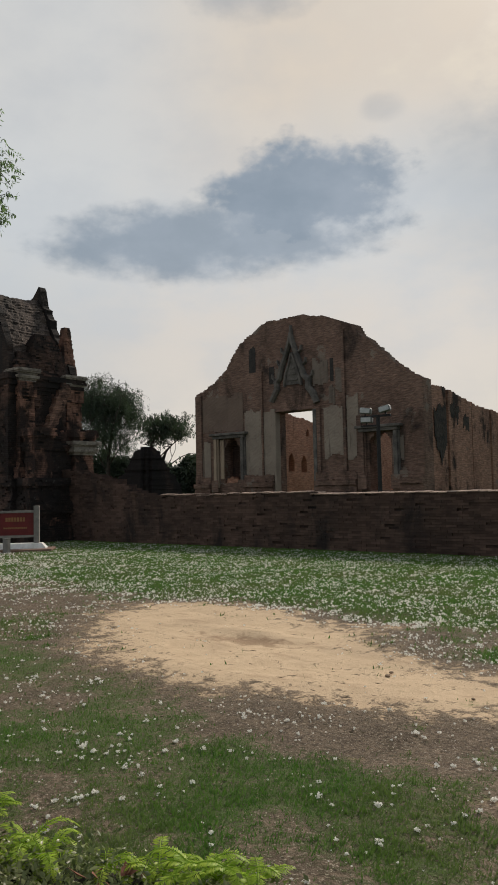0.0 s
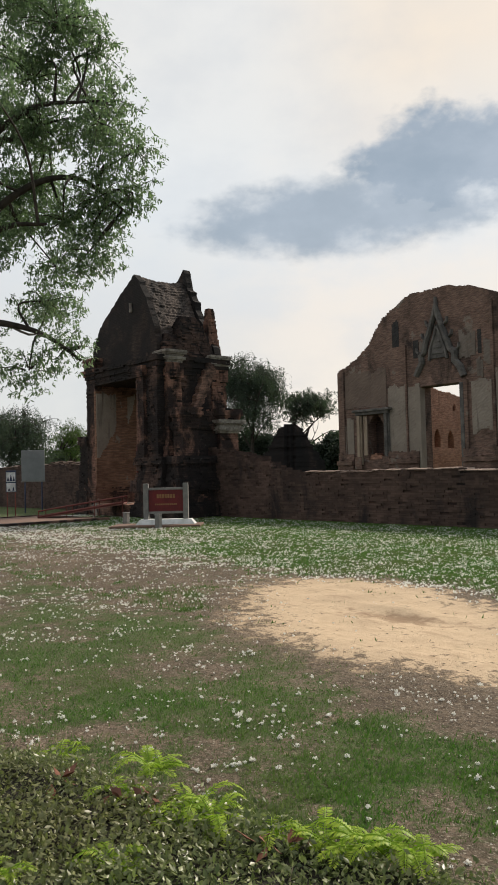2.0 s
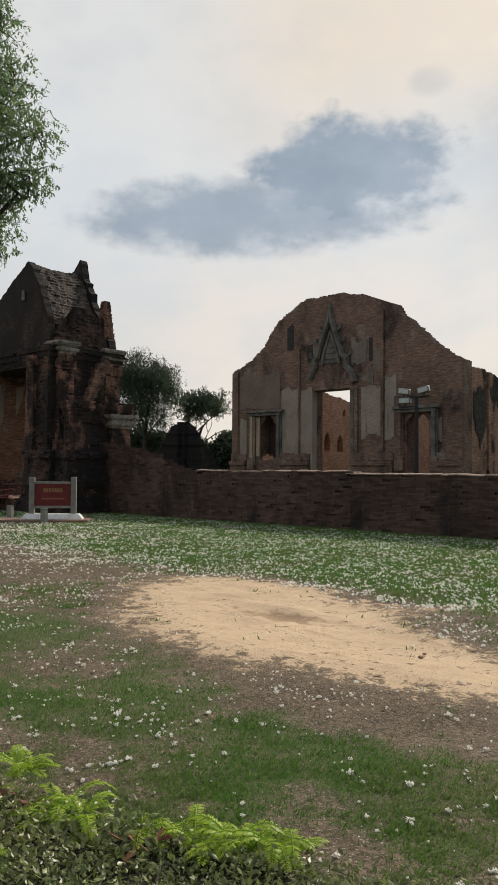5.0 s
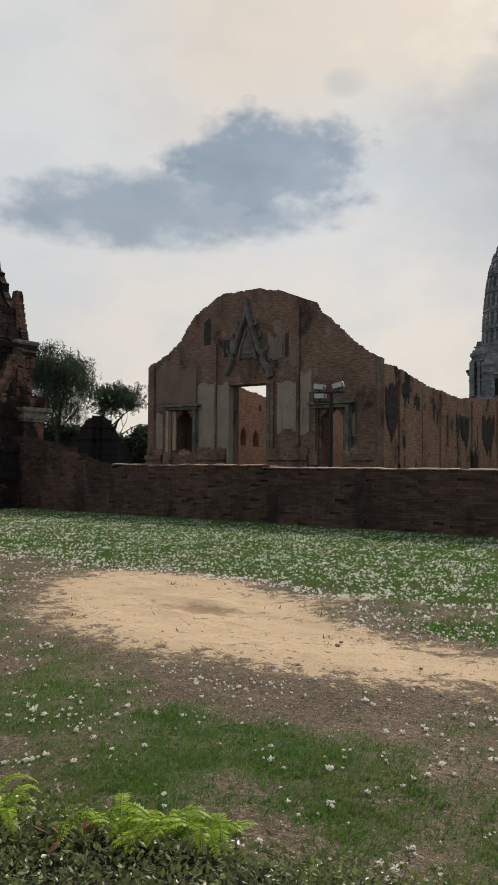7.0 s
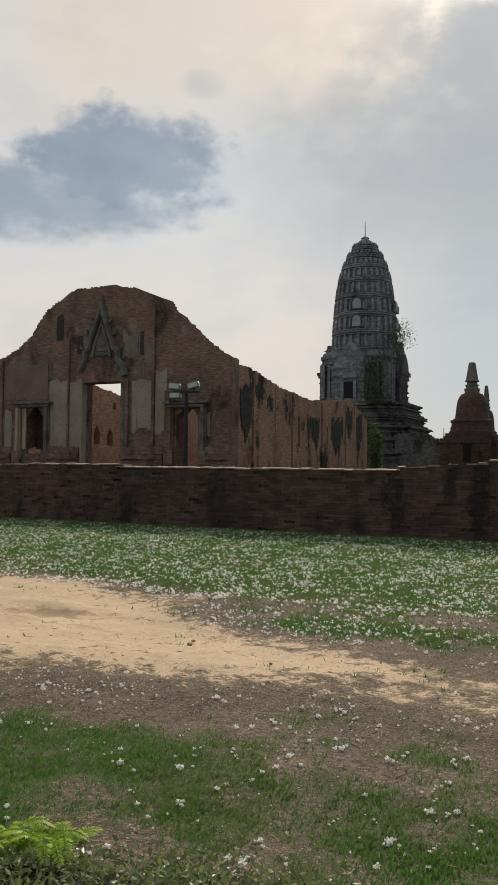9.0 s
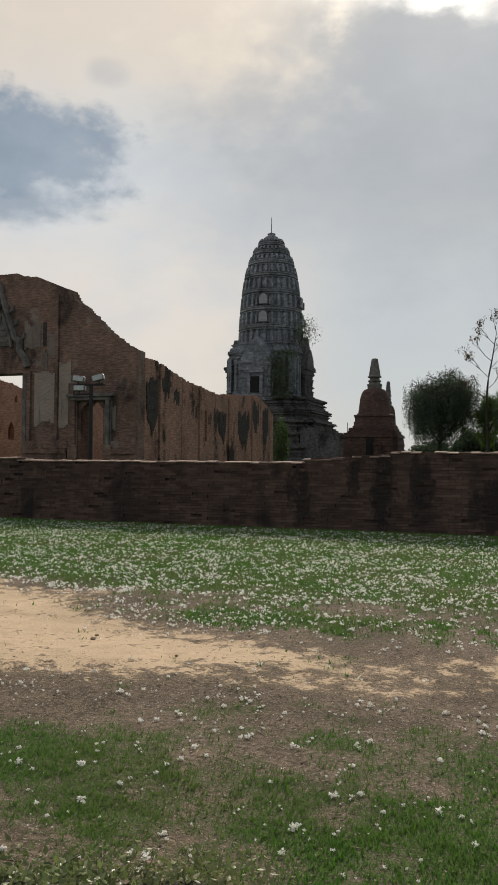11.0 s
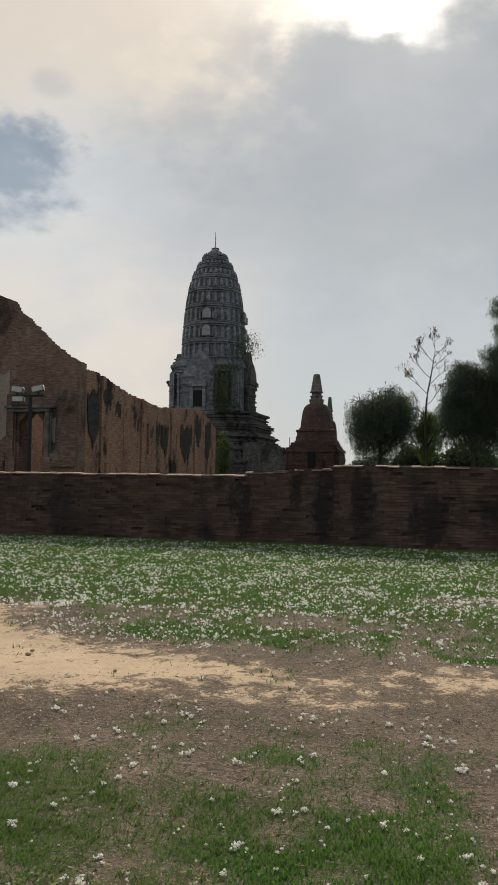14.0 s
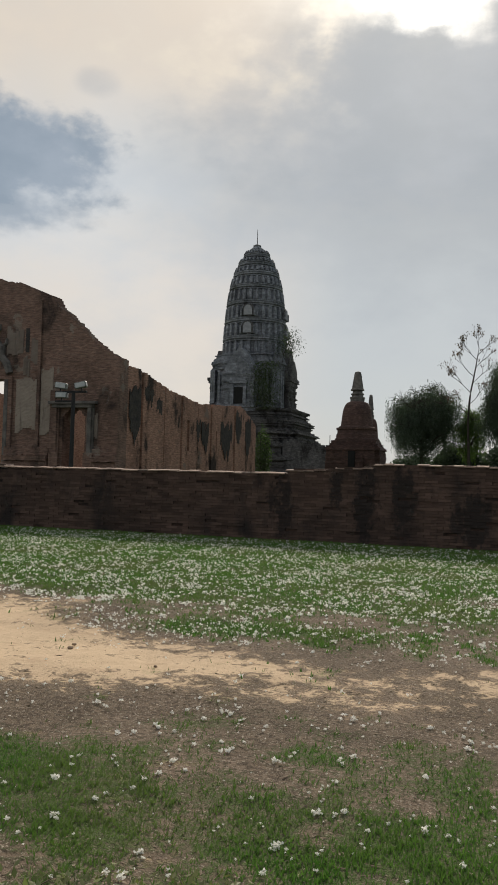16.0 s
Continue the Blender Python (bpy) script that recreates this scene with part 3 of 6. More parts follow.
def ground_material():
    def build(g, bsdf):
        p = position(g)
        sandy, green, pit = (g.add("ShaderNodeAttribute") for _ in range(3))
        sandy.attribute_name, green.attribute_name, pit.attribute_name = "sandy", "green", "trodden"
        big, mid = g.noise(p, 0.9, 5.0, 0.6), g.noise(p, 4.5, 6.0, 0.65)
        fine, grit = g.noise(p, 26.0, 4.0, 0.6), g.noise(p, 130.0, 2.0, 0.6)
        dirt = g.mix(g.ramp(mid, 0.3, 0.7), (0.25, 0.192, 0.138), (0.125, 0.097, 0.07))
        dirt = g.mix(g.ramp(big, 0.4, 0.7, 0.0, 0.55), dirt, (0.33, 0.25, 0.188))
        dirt = g.mix(g.ramp(fine, 0.44, 0.62, 0.0, 0.8), dirt, (0.09, 0.069, 0.05))
        dirt = g.mix(g.ramp(g.noise(p, 60.0, 2.0), 0.58, 0.68, 0.0, 0.75), dirt, (0.5, 0.44, 0.35))
        sand = g.mix(g.ramp(mid, 0.3, 0.75), (0.68, 0.52, 0.35), (0.56, 0.415, 0.275))
        sand = g.mix(g.ramp(big, 0.45, 0.72, 0.0, 0.6), sand, (0.5, 0.37, 0.25))
        sand = g.mix(g.ramp(fine, 0.62, 0.8, 0.0, 0.4), sand, (0.36, 0.26, 0.175))
        stretch = g.vec("MULTIPLY", p, (1.1, 4.2, 1.0))
        sand = g.mix(g.ramp(g.noise(stretch, 1.5, 5.0, 0.65), 0.54, 0.68, 0.0, 0.55), sand, (0.4, 0.285, 0.185))
        sand = g.mix(g.ramp(g.noise(p, 75.0, 2.0), 0.66, 0.74, 0.0, 0.6), sand, (0.2, 0.14, 0.095))
        trod = g.math("ADD", pit.outputs["Fac"], g.math("MULTIPLY", g.math("SUBTRACT", mid, 0.5), 1.8))
        sand = g.mix(g.ramp(trod, 0.35, 0.75, 0.0, 0.8), sand, (0.3, 0.2, 0.125))
        s = g.math("ADD", sandy.outputs["Fac"], g.math("ADD", g.math("MULTIPLY", g.math("SUBTRACT", big, 0.5), 1.3), g.math("ADD", g.math("MULTIPLY", g.math("SUBTRACT", mid, 0.5), 2.2), g.math("MULTIPLY", g.math("SUBTRACT", fine, 0.5), 1.2))))
        colour = g.mix(g.ramp(s, 0.26, 0.78), dirt, sand)
        turf = g.mix(g.ramp(fine, 0.3, 0.7), (0.052, 0.096, 0.027), (0.115, 0.178, 0.052))
        turf = g.mix(g.ramp(mid, 0.5, 0.75, 0.0, 0.5), turf, (0.14, 0.135, 0.065))
        turf = g.mix(g.ramp(g.noise(p, 48.0, 3.0), 0.55, 0.66, 0.0, 0.6), turf, (0.2, 0.17, 0.115))
        v = g.math("ADD", green.outputs["Fac"], g.math("ADD", g.math("MULTIPLY", g.math("SUBTRACT", mid, 0.5), 0.8), g.math("MULTIPLY", g.math("SUBTRACT", fine, 0.5), 1.5)))
        cover = g.ramp(v, 0.3, 1.05, 0.0, 0.85)
        colour = g.mix(cover, colour, turf)
        colour = g.mix(g.math("MULTIPLY", grit, 0.35), colour, g.vec("SCALE", colour, 0.5))
        g.put(bsdf.inputs["Base Color"], colour)
        g.put(bsdf.inputs["Roughness"], 0.96)
        g.put(bsdf.inputs["Specular IOR Level"], 0.15)
        rough = g.math("SUBTRACT", 1.0, g.math("MULTIPLY", g.ramp(s, 0.32, 0.66), 0.72))
        bump(g, bsdf, g.math("MULTIPLY", rough, g.math("ADD", fine, g.math("MULTIPLY", grit, 0.6))), 1.0, 0.04)
    return material("ground", build)


build_ground()

# ---- perimeter wall ----
WALL_Y, WALL_LEFT = 18.74, 2.4


def wall_top(x):
    """Ruined top line of the perimeter wall."""
    rows = [(-60, WALL_LEFT), (-40.5, WALL_LEFT), (-38.5, WALL_LEFT + 0.1), (-36, WALL_LEFT - 0.05), (-34.5, WALL_LEFT + 0.25), (-33.2, WALL_LEFT + 0.6), (-32, WALL_LEFT + 0.7), (-24.8, 2.75), (-23.1, 2.5), (-22.0, 2.2), (-21.2, 1.92), (-20.75, 1.8), (-19.75, 1.74), (-19.7, 1.72), (-16.55, 1.68), (-16.5, 1.72), (-13.3, 1.72), (-13.25, 1.655), (-5.05, 1.655), (-5.0, 1.74), (-3.9, 1.76), (-3.85, 1.82), (-3.1, 1.83), (-3.05, 1.92), (-2.0, 1.92), (-1.9, 1.93), (1, 1.9), (8, 1.88), (20, 1.88)]
    broken = 0.07 * round(2.2 * noise.noise(Vector((x * 2.7, 0, 0)))) if -26 < x < -19.8 or x < -31 else 0.0
    return curve_at(rows, x) + broken


def build_wall():
    shape = ruin_wall((-60, 20), lambda x: wall_top(x) - 0.1, -0.1, (WALL_Y + 0.05, WALL_Y + 0.75), (hole(-31.4, -26.0, -1, 4),), cell=0.28, row=0.07, ragged=0.015)
    wall = mesh_object("wall_front", *shape, BRICK)
    return tagged(wall, "low dark sooty brick precinct wall with a ragged top", "wall", kind="structure")


wall_front = build_wall()


# ---- ruined hall ----
HALL_Y, HALL_L, HALL_R, AXIS = 39.04, -37.3, -20.1, -28.75
GABLE = [(-37.4, 8.45), (-36.9, 8.55), (-35.62, 9.05), (-34.48, 9.9), (-33.67, 10.95), (-33.2, 11.45), (-32.5, 11.85), (-31.6, 12.25), (-30.97, 12.5), (-28.5, 12.58), (-26.92, 12.3), (-26.14, 12.0), (-24.9, 11.5), (-24.4, 11.35), (-24.3, 10.95), (-23.44, 10.25), (-22.7, 9.56), (-22.04, 8.95), (-21.13, 8.25), (-20.0, 7.66)]
STAINS = [      # along the side wall: from, to, foot, head
    (40.1, 41.6, 3.0, 6.3), (42.1, 42.7, 5.6, 6.6), (42.75, 43.3, 5.4, 6.4), (43.8, 44.6, 5.0, 6.1), (50.4, 51.2, 3.6, 5.2), (51.4, 52.8, 3.0, 5.0),
    (55.3, 57.9, 2.7, 5.2), (58.7, 60.2, 3.8, 6.2), (61.2, 62.7, 2.8, 5.9)]
hall = thing("ruined_hall", "roofless ruined brick assembly hall with a tall gabled front", "ruin", (AXIS, HALL_Y, 0))
bpy.context.view_layer.update()


def under(ob, parent):
    """Hang ob, built in world places, under a parent."""
    ob.parent = parent
    if not parent.parent:
        ob.matrix_parent_inverse = parent.matrix_world.inverted()
    return ob


def hall_piece(name, shape, mat, label="", parent=None):
    if isinstance(shape, bmesh.types.BMesh):
        me = bpy.data.meshes.new(name)
        shape.to_mesh(me)
        shape.free()
        me.materials.append(mat)
        ob = new(name, me)
    else:
        ob = mesh_object(name, *shape, mat)
    return under(tagged(ob, label), parent or hall)


def ragged_panel(x0, x1, low, high, y, seed, cell=0.12, fray=0.35, depth=0.04):
    """A skin of render left on the wall with torn edges."""
    rnd = random.Random(seed)
    ph = rnd.uniform(0, 50)
    top = lambda x: high + fray * noise.fractal(Vector((x * 1.3, ph, 0)), 1.0, 2.0, 3)
    foot = lambda x: low + fray * noise.fractal(Vector((x * 1.1, ph + 9, 0)), 1.0, 2.0, 3)
    return ruin_wall((x0, x1), top, low - fray, (y - depth, y + 0.01), (lambda x: (0, foot(x)),), cell=cell, row=0.1, ragged=0.05, seed=seed)


def sweep_bar(points, wide, deep, y):
    """A moulded strip following (x, z) points on the wall's face."""
    bm = bmesh.new()
    pts = [Vector((p[0], p[1])) for p in points]
    rings = []
    for i, p in enumerate(pts):
        way = (pts[min(i + 1, len(pts) - 1)] - pts[max(i - 1, 0)]).normalized()
        side = Vector((-way.y, way.x))
        w = wide[i] if isinstance(wide, (list, tuple)) else wide
        rings.append([bm.verts.new((*(p + side * a * w).to_tuple()[:1], y - d, (p + side * a * w).y)) for a, d in ((-0.5, -0.01), (-0.5, deep * 0.5), (-0.25, deep), (0.25, deep), (0.5, deep * 0.5), (0.5, -0.01))])
    for lo, hi in zip(rings, rings[1:]):
        for k in range(5):
            bm.faces.new((lo[k], lo[k + 1], hi[k + 1], hi[k]))
    bm.faces.new(rings[0])
    bm.faces.new(rings[-1][::-1])
    bmesh.ops.recalc_face_normals(bm, faces=bm.faces[:])
    return bm


def build_hall():
    Y = HALL_Y
    doors = [hole(-30.35, -27.4, 0.6, 6.65), hole(-34.75, -33.45, 2.3, 4.6, 0.7), hole(-23.6, -22.2, 1.6, 4.5, 0.55)]
    front = hall_piece("front_wall", ruin_wall((HALL_L, HALL_R), lambda x: curve_at(GABLE, x), 0, (Y, Y + 0.95), doors, seed=3), BRICK_FRONT, "weathered gabled front wall with three openings")
    right_top = [(39.9, 7.4), (41.7, 7.42), (42.3, 7.32), (43.9, 7.02), (46.0, 6.68), (48.8, 6.5), (51.1, 6.3), (53.1, 6.4), (60.1, 6.9), (62.5, 6.3), (64.3, 5.6)]
    slots = [hole(48.75, 49.15, 3.0, 5.0), hole(54.3, 54.6, 3.0, 4.6), hole(57.0, 57.4, 3.0, 4.4)]
    top = lambda y: curve_at(right_top, y)
    side = hall_piece("side_wall", ruin_wall((Y + 0.95, 64.3), lambda y: top(y) - 0.02, 0, (HALL_R - 0.9, HALL_R - 0.1), slots, "y", seed=5), BRICK_WARM, "long bare brick side wall streaked black")
    marks = [Y, 41.84, 45.1, 47.87, 50.75, 53.38, 55.64, 58.63, 61.4, 64.3]
    for i, (a, b) in enumerate(zip(marks, marks[1:])):
        a2 = a + (0.0 if i == 0 else 0.1)
        b2 = b - (0.0 if i == len(marks) - 2 else 0.1)
        if i == 0:
            a2 = Y + 0.95
        hall_piece("bay_panel", ruin_wall((a2, b2), top, 0, (HALL_R - 0.098, HALL_R + (0.05 if i % 2 else 0.0)), slots, "y", seed=20 + i), BRICK_WARM, parent=side)
    crust = mottled("black_lichen_crust", (0.03, 0.029, 0.029), (0.07, 0.058, 0.05), 3.0, 0.95, relief=0.4)
    for k, (y0, y1, lo, hi) in enumerate(STAINS):
        ph = 7.0 * k
        head = lambda y, h=hi, c=ph: h + 0.5 * noise.fractal(Vector((y * 1.7, c, 0)), 1.0, 2.0, 3)
        foot = lambda y, a=lo, b=hi, m=(y0 + y1) / 2, w=(y1 - y0) / 2, c=ph: (-1, a + (b - a) * 0.55 * min(1, abs(y - m) / w) ** 1.5 + 0.9 * noise.fractal(Vector((y * 2.3, c + 5, 0)), 1.0, 2.0, 3))
        hall_piece("stain_crust", ruin_wall((y0, y1), head, lo - 0.6, (HALL_R + 0.054, HALL_R + 0.07), (foot,), "y", cell=0.1, row=0.08, ragged=0.12, seed=90 + k), crust, "black lichen crust run down the brick", side)
    left_top = [(39.9, 8.3), (46, 8.05), (49.0, 7.55), (51.5, 7.2), (56, 7.1), (60, 7.5), (64, 7.6)]
    niches = [hole(48.1, 48.95, 3.2, 3.9, 0.7), hole(49.75, 50.6, 3.1, 3.8, 0.7), hole(50.6, 50.9, 6.0, 6.4, 0.2)]
    inner = hall_piece("side_wall", ruin_wall((Y + 0.95, 64.3), lambda y: curve_at(left_top, y), 0, (HALL_L, HALL_L + 0.4), seed=6, axis="y"), BRICK_INSIDE, "orange brick inner face of the far side wall")
    hall_piece("inner_face", ruin_wall((Y + 0.95, 64.3), lambda y: curve_at(left_top, y) - 0.05, 0, (HALL_L + 0.405, HALL_L + 0.95), niches, seed=7, axis="y"), BRICK_INSIDE, parent=inner)
    # skins of grey render left on the front
    for k, (x0, x1, lo, hi) in enumerate([(-32.95, -31.52, 2.2, 6.95), (-31.36, -30.75, 1.4, 6.7), (-26.72, -25.36, 3.7, 6.7), (-25.08, -24.3, 3.6, 7.2), (-36.6, -36.0, 2.6, 5.2), (-37.2, -36.7, 2.4, 4.6)]):
        hall_piece("render_skin", ragged_panel(x0, x1, lo, hi, Y - 0.002, 40 + k), PLASTER, parent=front)
    for k, (x0, x1, lo, hi) in enumerate([(-25.8, -25.36, 7.6, 9.0), (-27.45, -26.35, 8.15, 9.5), (-30.34, -29.95, 8.5, 9.6), (-22.1, -21.4, 3.4, 4.6), (-26.3, -25.9, 7.0, 7.9)]):
        hall_piece("render_scrap", ragged_panel(x0, x1, lo, hi, Y - 0.002, 60 + k, fray=0.4), streaked("dim_old_plaster", (0.21, 0.176, 0.15), (0.16, 0.132, 0.112), (0.09, 0.074, 0.064), 0.3), parent=front)
    brown = streaked("brown_old_render", (0.2, 0.148, 0.12), (0.155, 0.115, 0.095), (0.07, 0.055, 0.048), 0.25)
    hall_piece("render_skin", ragged_panel(-36.7, -33.1, 5.75, 8.1, Y - 0.002, 71, fray=0.3, depth=0.03), brown, "brownish render left above the window", front)
    # beam sockets are flat near-black patches with ragged edges
    black = mottled("socket_black", (0.03, 0.03, 0.031), (0.055, 0.05, 0.047), 3.0, 0.95, relief=0.4)
    for k, (x0, x1, lo, hi) in enumerate([(-32.5, -31.95, 9.5, 11.0), (-30.85, -30.42, 8.6, 9.6), (-26.2, -25.95, 8.3, 9.7)]):
        hall_piece("beam_socket", ragged_panel(x0, x1, lo, hi, Y - 0.002, 80 + k, fray=0.2, depth=0.02), black, "flat near-black patch drawn as a beam socket", front)
    # flat pilasters
    for x0, x1, z0, z1 in [(-37.3, -36.75, 0, 8.3), (-31.5, -31.38, 0, 9.4), (-30.72, -30.38, 0, 6.9), (-27.38, -26.95, 0, 6.8), (-25.32, -25.12, 0, 11.2), (-24.4, -24.1, 0, 6.0), (-20.5, -20.1, 0, 7.6)]:
        hall_piece("pilaster", boxed(x0, x1, Y - 0.14, Y + 0.0, z0, z1, bevel=0.03), PLASTER if x0 == -30.72 else BRICK_FRONT, parent=front)
    # plinth mouldings at the foot of the front
    for x0, x1 in [(-37.3, -35.9), (-33.0, -30.5), (-27.3, -24.4), (-21.6, -20.1)]:
        for z0, z1, d in [(0, 1.3, 0.35), (1.3, 1.6, 0.5), (1.6, 2.0, 0.3), (2.0, 2.3, 0.42), (2.3, 2.75, 0.2)]:
            hall_piece("plinth_course", ruin_wall((x0, x1), lambda x, z=z1: z, z0, (Y - d, Y - 0.145), row=0.07, ragged=0.03, seed=int(x0 * -10 + z0 * 7)), BRICK_FRONT, parent=front)
    # door surround
    hall_piece("lintel", boxed(-30.6, -27.1, Y - 0.1, Y + 0.5, 6.66, 6.78, bevel=0.03), BRICK_FRONT, "heavy worn lintel", front)
    for x0, x1 in [(-30.42, -30.3), (-27.45, -27.2)]:
        hall_piece("jamb", boxed(x0, x1, Y - 0.18, Y + 0.3, 0.6, 6.64, bevel=0.02), STUCCO if x0 > -29 else PLASTER, parent=front)
    # pointed stucco gable over the door: two serpent bodies and an inner arch
    orn = lambda pts, w, d, name: hall_piece(name, sweep_bar(pts, w, d, Y), STUCCO, "worn grey stucco moulding", front)
    orn([(-28.98, 11.55), (-29.12, 10.9), (-29.45, 10.1), (-29.8, 9.3), (-29.95, 8.75), (-30.2, 8.55), (-30.15, 8.1), (-30.4, 7.75), (-30.62, 7.35)], [0.12, 0.3, 0.3, 0.32, 0.34, 0.4, 0.36, 0.36, 0.3], 0.3, "serpent_moulding")
    orn([(-28.98, 11.55), (-28.85, 10.9), (-28.55, 10.1), (-28.25, 9.3), (-28.05, 8.75), (-27.72, 8.5), (-27.75, 8.0), (-27.4, 7.6), (-27.15, 7.0)], [0.12, 0.3, 0.3, 0.34, 0.36, 0.44, 0.4, 0.42, 0.36], 0.32, "serpent_moulding")
    orn([(-28.97, 10.3), (-29.2, 9.6), (-29.5, 8.9), (-29.6, 8.2)], 0.18, 0.18, "inner_moulding")
    orn([(-28.97, 10.3), (-28.7, 9.6), (-28.42, 8.9), (-28.3, 8.2)], 0.18, 0.18, "inner_moulding")
    orn([(-28.98, 12.0), (-28.97, 11.5)], [0.08, 0.2], 0.25, "finial")
    for x, z, s in [(-29.55, 10.3, -1), (-29.85, 9.55, -1), (-28.4, 10.3, 1), (-28.1, 9.5, 1), (-27.6, 8.65, 1), (-30.3, 8.7, -1)]:
        orn([(x, z), (x + 0.16 * s, z + 0.1), (x + 0.2 * s, z + 0.38)], [0.2, 0.16, 0.05], 0.22, "flame_crest")
    hall_piece("tympanum", slab([(-29.5, 8.3), (-28.4, 8.3), (-28.65, 9.4), (-28.97, 10.1), (-29.25, 9.4)], Y - 0.08, Y - 0.003), STUCCO, parent=front)
    for z in (8.55, 8.9, 9.25):
        hall_piece("tympanum_band", boxed(-29.35 + (z - 8.55) * 0.3, -28.55 - (z - 8.55) * 0.3, Y - 0.13, Y - 0.082, z, z + 0.12, bevel=0.02), STUCCO, parent=front)
    TAN_RENDER = streaked("tan_window_render", (0.42, 0.33, 0.25), (0.32, 0.245, 0.185), (0.17, 0.125, 0.095), 0.2)
    hall_piece("reveal_face", boxed(-35.1, -34.78, Y - 0.1, Y - 0.002, 2.6, 5.2, bevel=0.03), TAN_RENDER, "tan rendered strip beside the window", front)
    # window surrounds
    for cx, w, label in [(-34.25, 1.5, "left"), (-22.9, 1.4, "right")]:
        hood = 5.45 if cx < -30 else 5.2
        hall_piece("window_hood", boxed(cx - w * 1.05, cx + w * 1.05, Y - 0.42, Y, hood, hood + 0.16, bevel=0.03), STUCCO, "weathered stucco hood moulding", front)
        hall_piece("hood_course", boxed(cx - w * 0.92, cx + w * 0.92, Y - 0.3, Y, hood - 0.2, hood - 0.003, bevel=0.03), STUCCO, parent=front)
        for s in (-1, 1):
            x = cx + s * w * 0.78
            for dx, d in [(0.2, 0.16), (0.12, 0.28)]:
                hall_piece("window_pilaster", boxed(x - dx, x + dx, Y - d, Y - (0.0 if d < 0.2 else 0.162), 2.0, hood - 0.203, bevel=0.03), STUCCO if s > 0 else (TAN_RENDER if cx < -30 else BRICK_FRONT), parent=front)
            hall_piece("window_foot", boxed(x - 0.3, x + 0.3, Y - 0.34, Y - 0.282, 1.7, 2.5, bevel=0.03), BRICK_FRONT, parent=front)
    # rubble left in the left opening, and its rendered reveal
    rub = ruin_wall((-35.0, -33.5), lambda x: 2.75 - 0.45 * abs(x + 34.3), 0, (Y + 0.12, Y + 0.7), row=0.07, ragged=0.1, seed=77)
    hall_piece("rubble_fill", rub, BRICK_INSIDE, "tumbled orange bricks", front)
    hall_piece("reveal", boxed(-34.99, -34.92, Y + 0.02, Y + 0.8, 2.6, 4.9), masonry("tan_reveal", (0.36, 0.24, 0.16), (0.28, 0.18, 0.12), (0.24, 0.17, 0.12), soot=0.2, plaster=0.4, plaster_colour=(0.4, 0.31, 0.23)), parent=front)
    # added dark block behind the opening stands for the shaded void
    hall_piece("blind_back", boxed(-35.05, -33.45, Y + 0.8, Y + 0.97, 2.2, 5.4), BRICK, "dark backing added to keep the window void dark", front)
    hall_piece("post", boxed(-23.1, -22.95, Y + 2.2, Y + 2.4, 0, 4.2, bevel=0.03), PLASTER, "pale rendered post inside the hall", front)
    hall_piece("post", boxed(-22.5, -22.3, Y + 2.9, Y + 3.1, 0, 4.6, bevel=0.03), PLASTER, "pale rendered post inside the hall", front)
    # end wall with a gap, kept low to let sky light onto the inner wall
    back = [(-37, 1.6), (-33, 1.2), (-29, 0.9), (-24, 1.3), (-20, 2.0)]
    hall_piece("end_wall", ruin_wall((HALL_L + 0.95, HALL_R - 0.9), lambda x: curve_at(back, x), 0, (63.3, 64.3), (hole(-30, -27.5, -1, 4.6),), seed=9), BRICK_WARM)
    return front


build_hall()

# low stub of a ruined shrine behind the wall
stub = thing("shrine_stub", "dark broken brick stub of a small shrine", "ruin", (-29.6, 27.3, 0))
part("base", course_stack(redented(1.25, 1.25, 2, 0.2), [(0, 0.3), (0.8, 0.35), (1.6, 0.2), (2.2, 0.15), (2.3, 0.0), (2.7, -0.1)], 0.07, 0.035, 4), BRICK_BLACK, stub)
part("shaft", course_stack(redented(0.9, 0.9, 2, 0.2), [(2.7, 0.1), (3.0, 0.12), (3.05, -0.02), (3.5, -0.12), (3.9, -0.35), (4.1, -0.5)], 0.07, 0.05, 5), BRICK_BLACK, stub)

# ---- gateway ----
ROOF = masonry("roof_brick_tile", (0.13, 0.098, 0.084), (0.09, 0.07, 0.06), (0.06, 0.05, 0.045), soot=0.85, stain=0.7, lichen=0.2, width=0.16, row=0.06, relief=0.5)
gate = thing("gateway", "tall crumbling brick gate tower with a steep gabled roof", "gate", (AXIS, WALL_Y, 0))
GATE_PIECE = masonry("gate_brick_piece", (0.335, 0.178, 0.128), (0.185, 0.108, 0.085), (0.12, 0.09, 0.075), soot=1.12, run=0.5, stain=0.85, crisp=0.16, plaster=0.1, plaster_colour=(0.34, 0.3, 0.26), lichen=0.12, width=40.0, row=40.0, pieces=True)
SOOT_PIECE = masonry("sooty_gate_piece", (0.14, 0.085, 0.068), (0.075, 0.052, 0.044), (0.03, 0.026, 0.024), soot=1.18, run=0.5, stain=0.7, lichen=0.14, width=40.0, row=40.0, pieces=True)


def tier(name, x0, x1, y0, y1, profile, mat, seed, label="", parent=None, **how):
    """A block of the gateway: a solid core faced with single bricks."""
    core = part(name, course_stack(rect(x0, x1, y0, y1), [(z, o - 0.05) for z, o in profile], 0.15, 0.012, seed), BRICK_BLACK, parent or gate, label)
    skin = brick_skin(x0, x1, y0, y1, profile, seed, **how)
    raw_part("brick_facing", skin.verts, skin.faces, mat, core, kind="stuff")
    return core


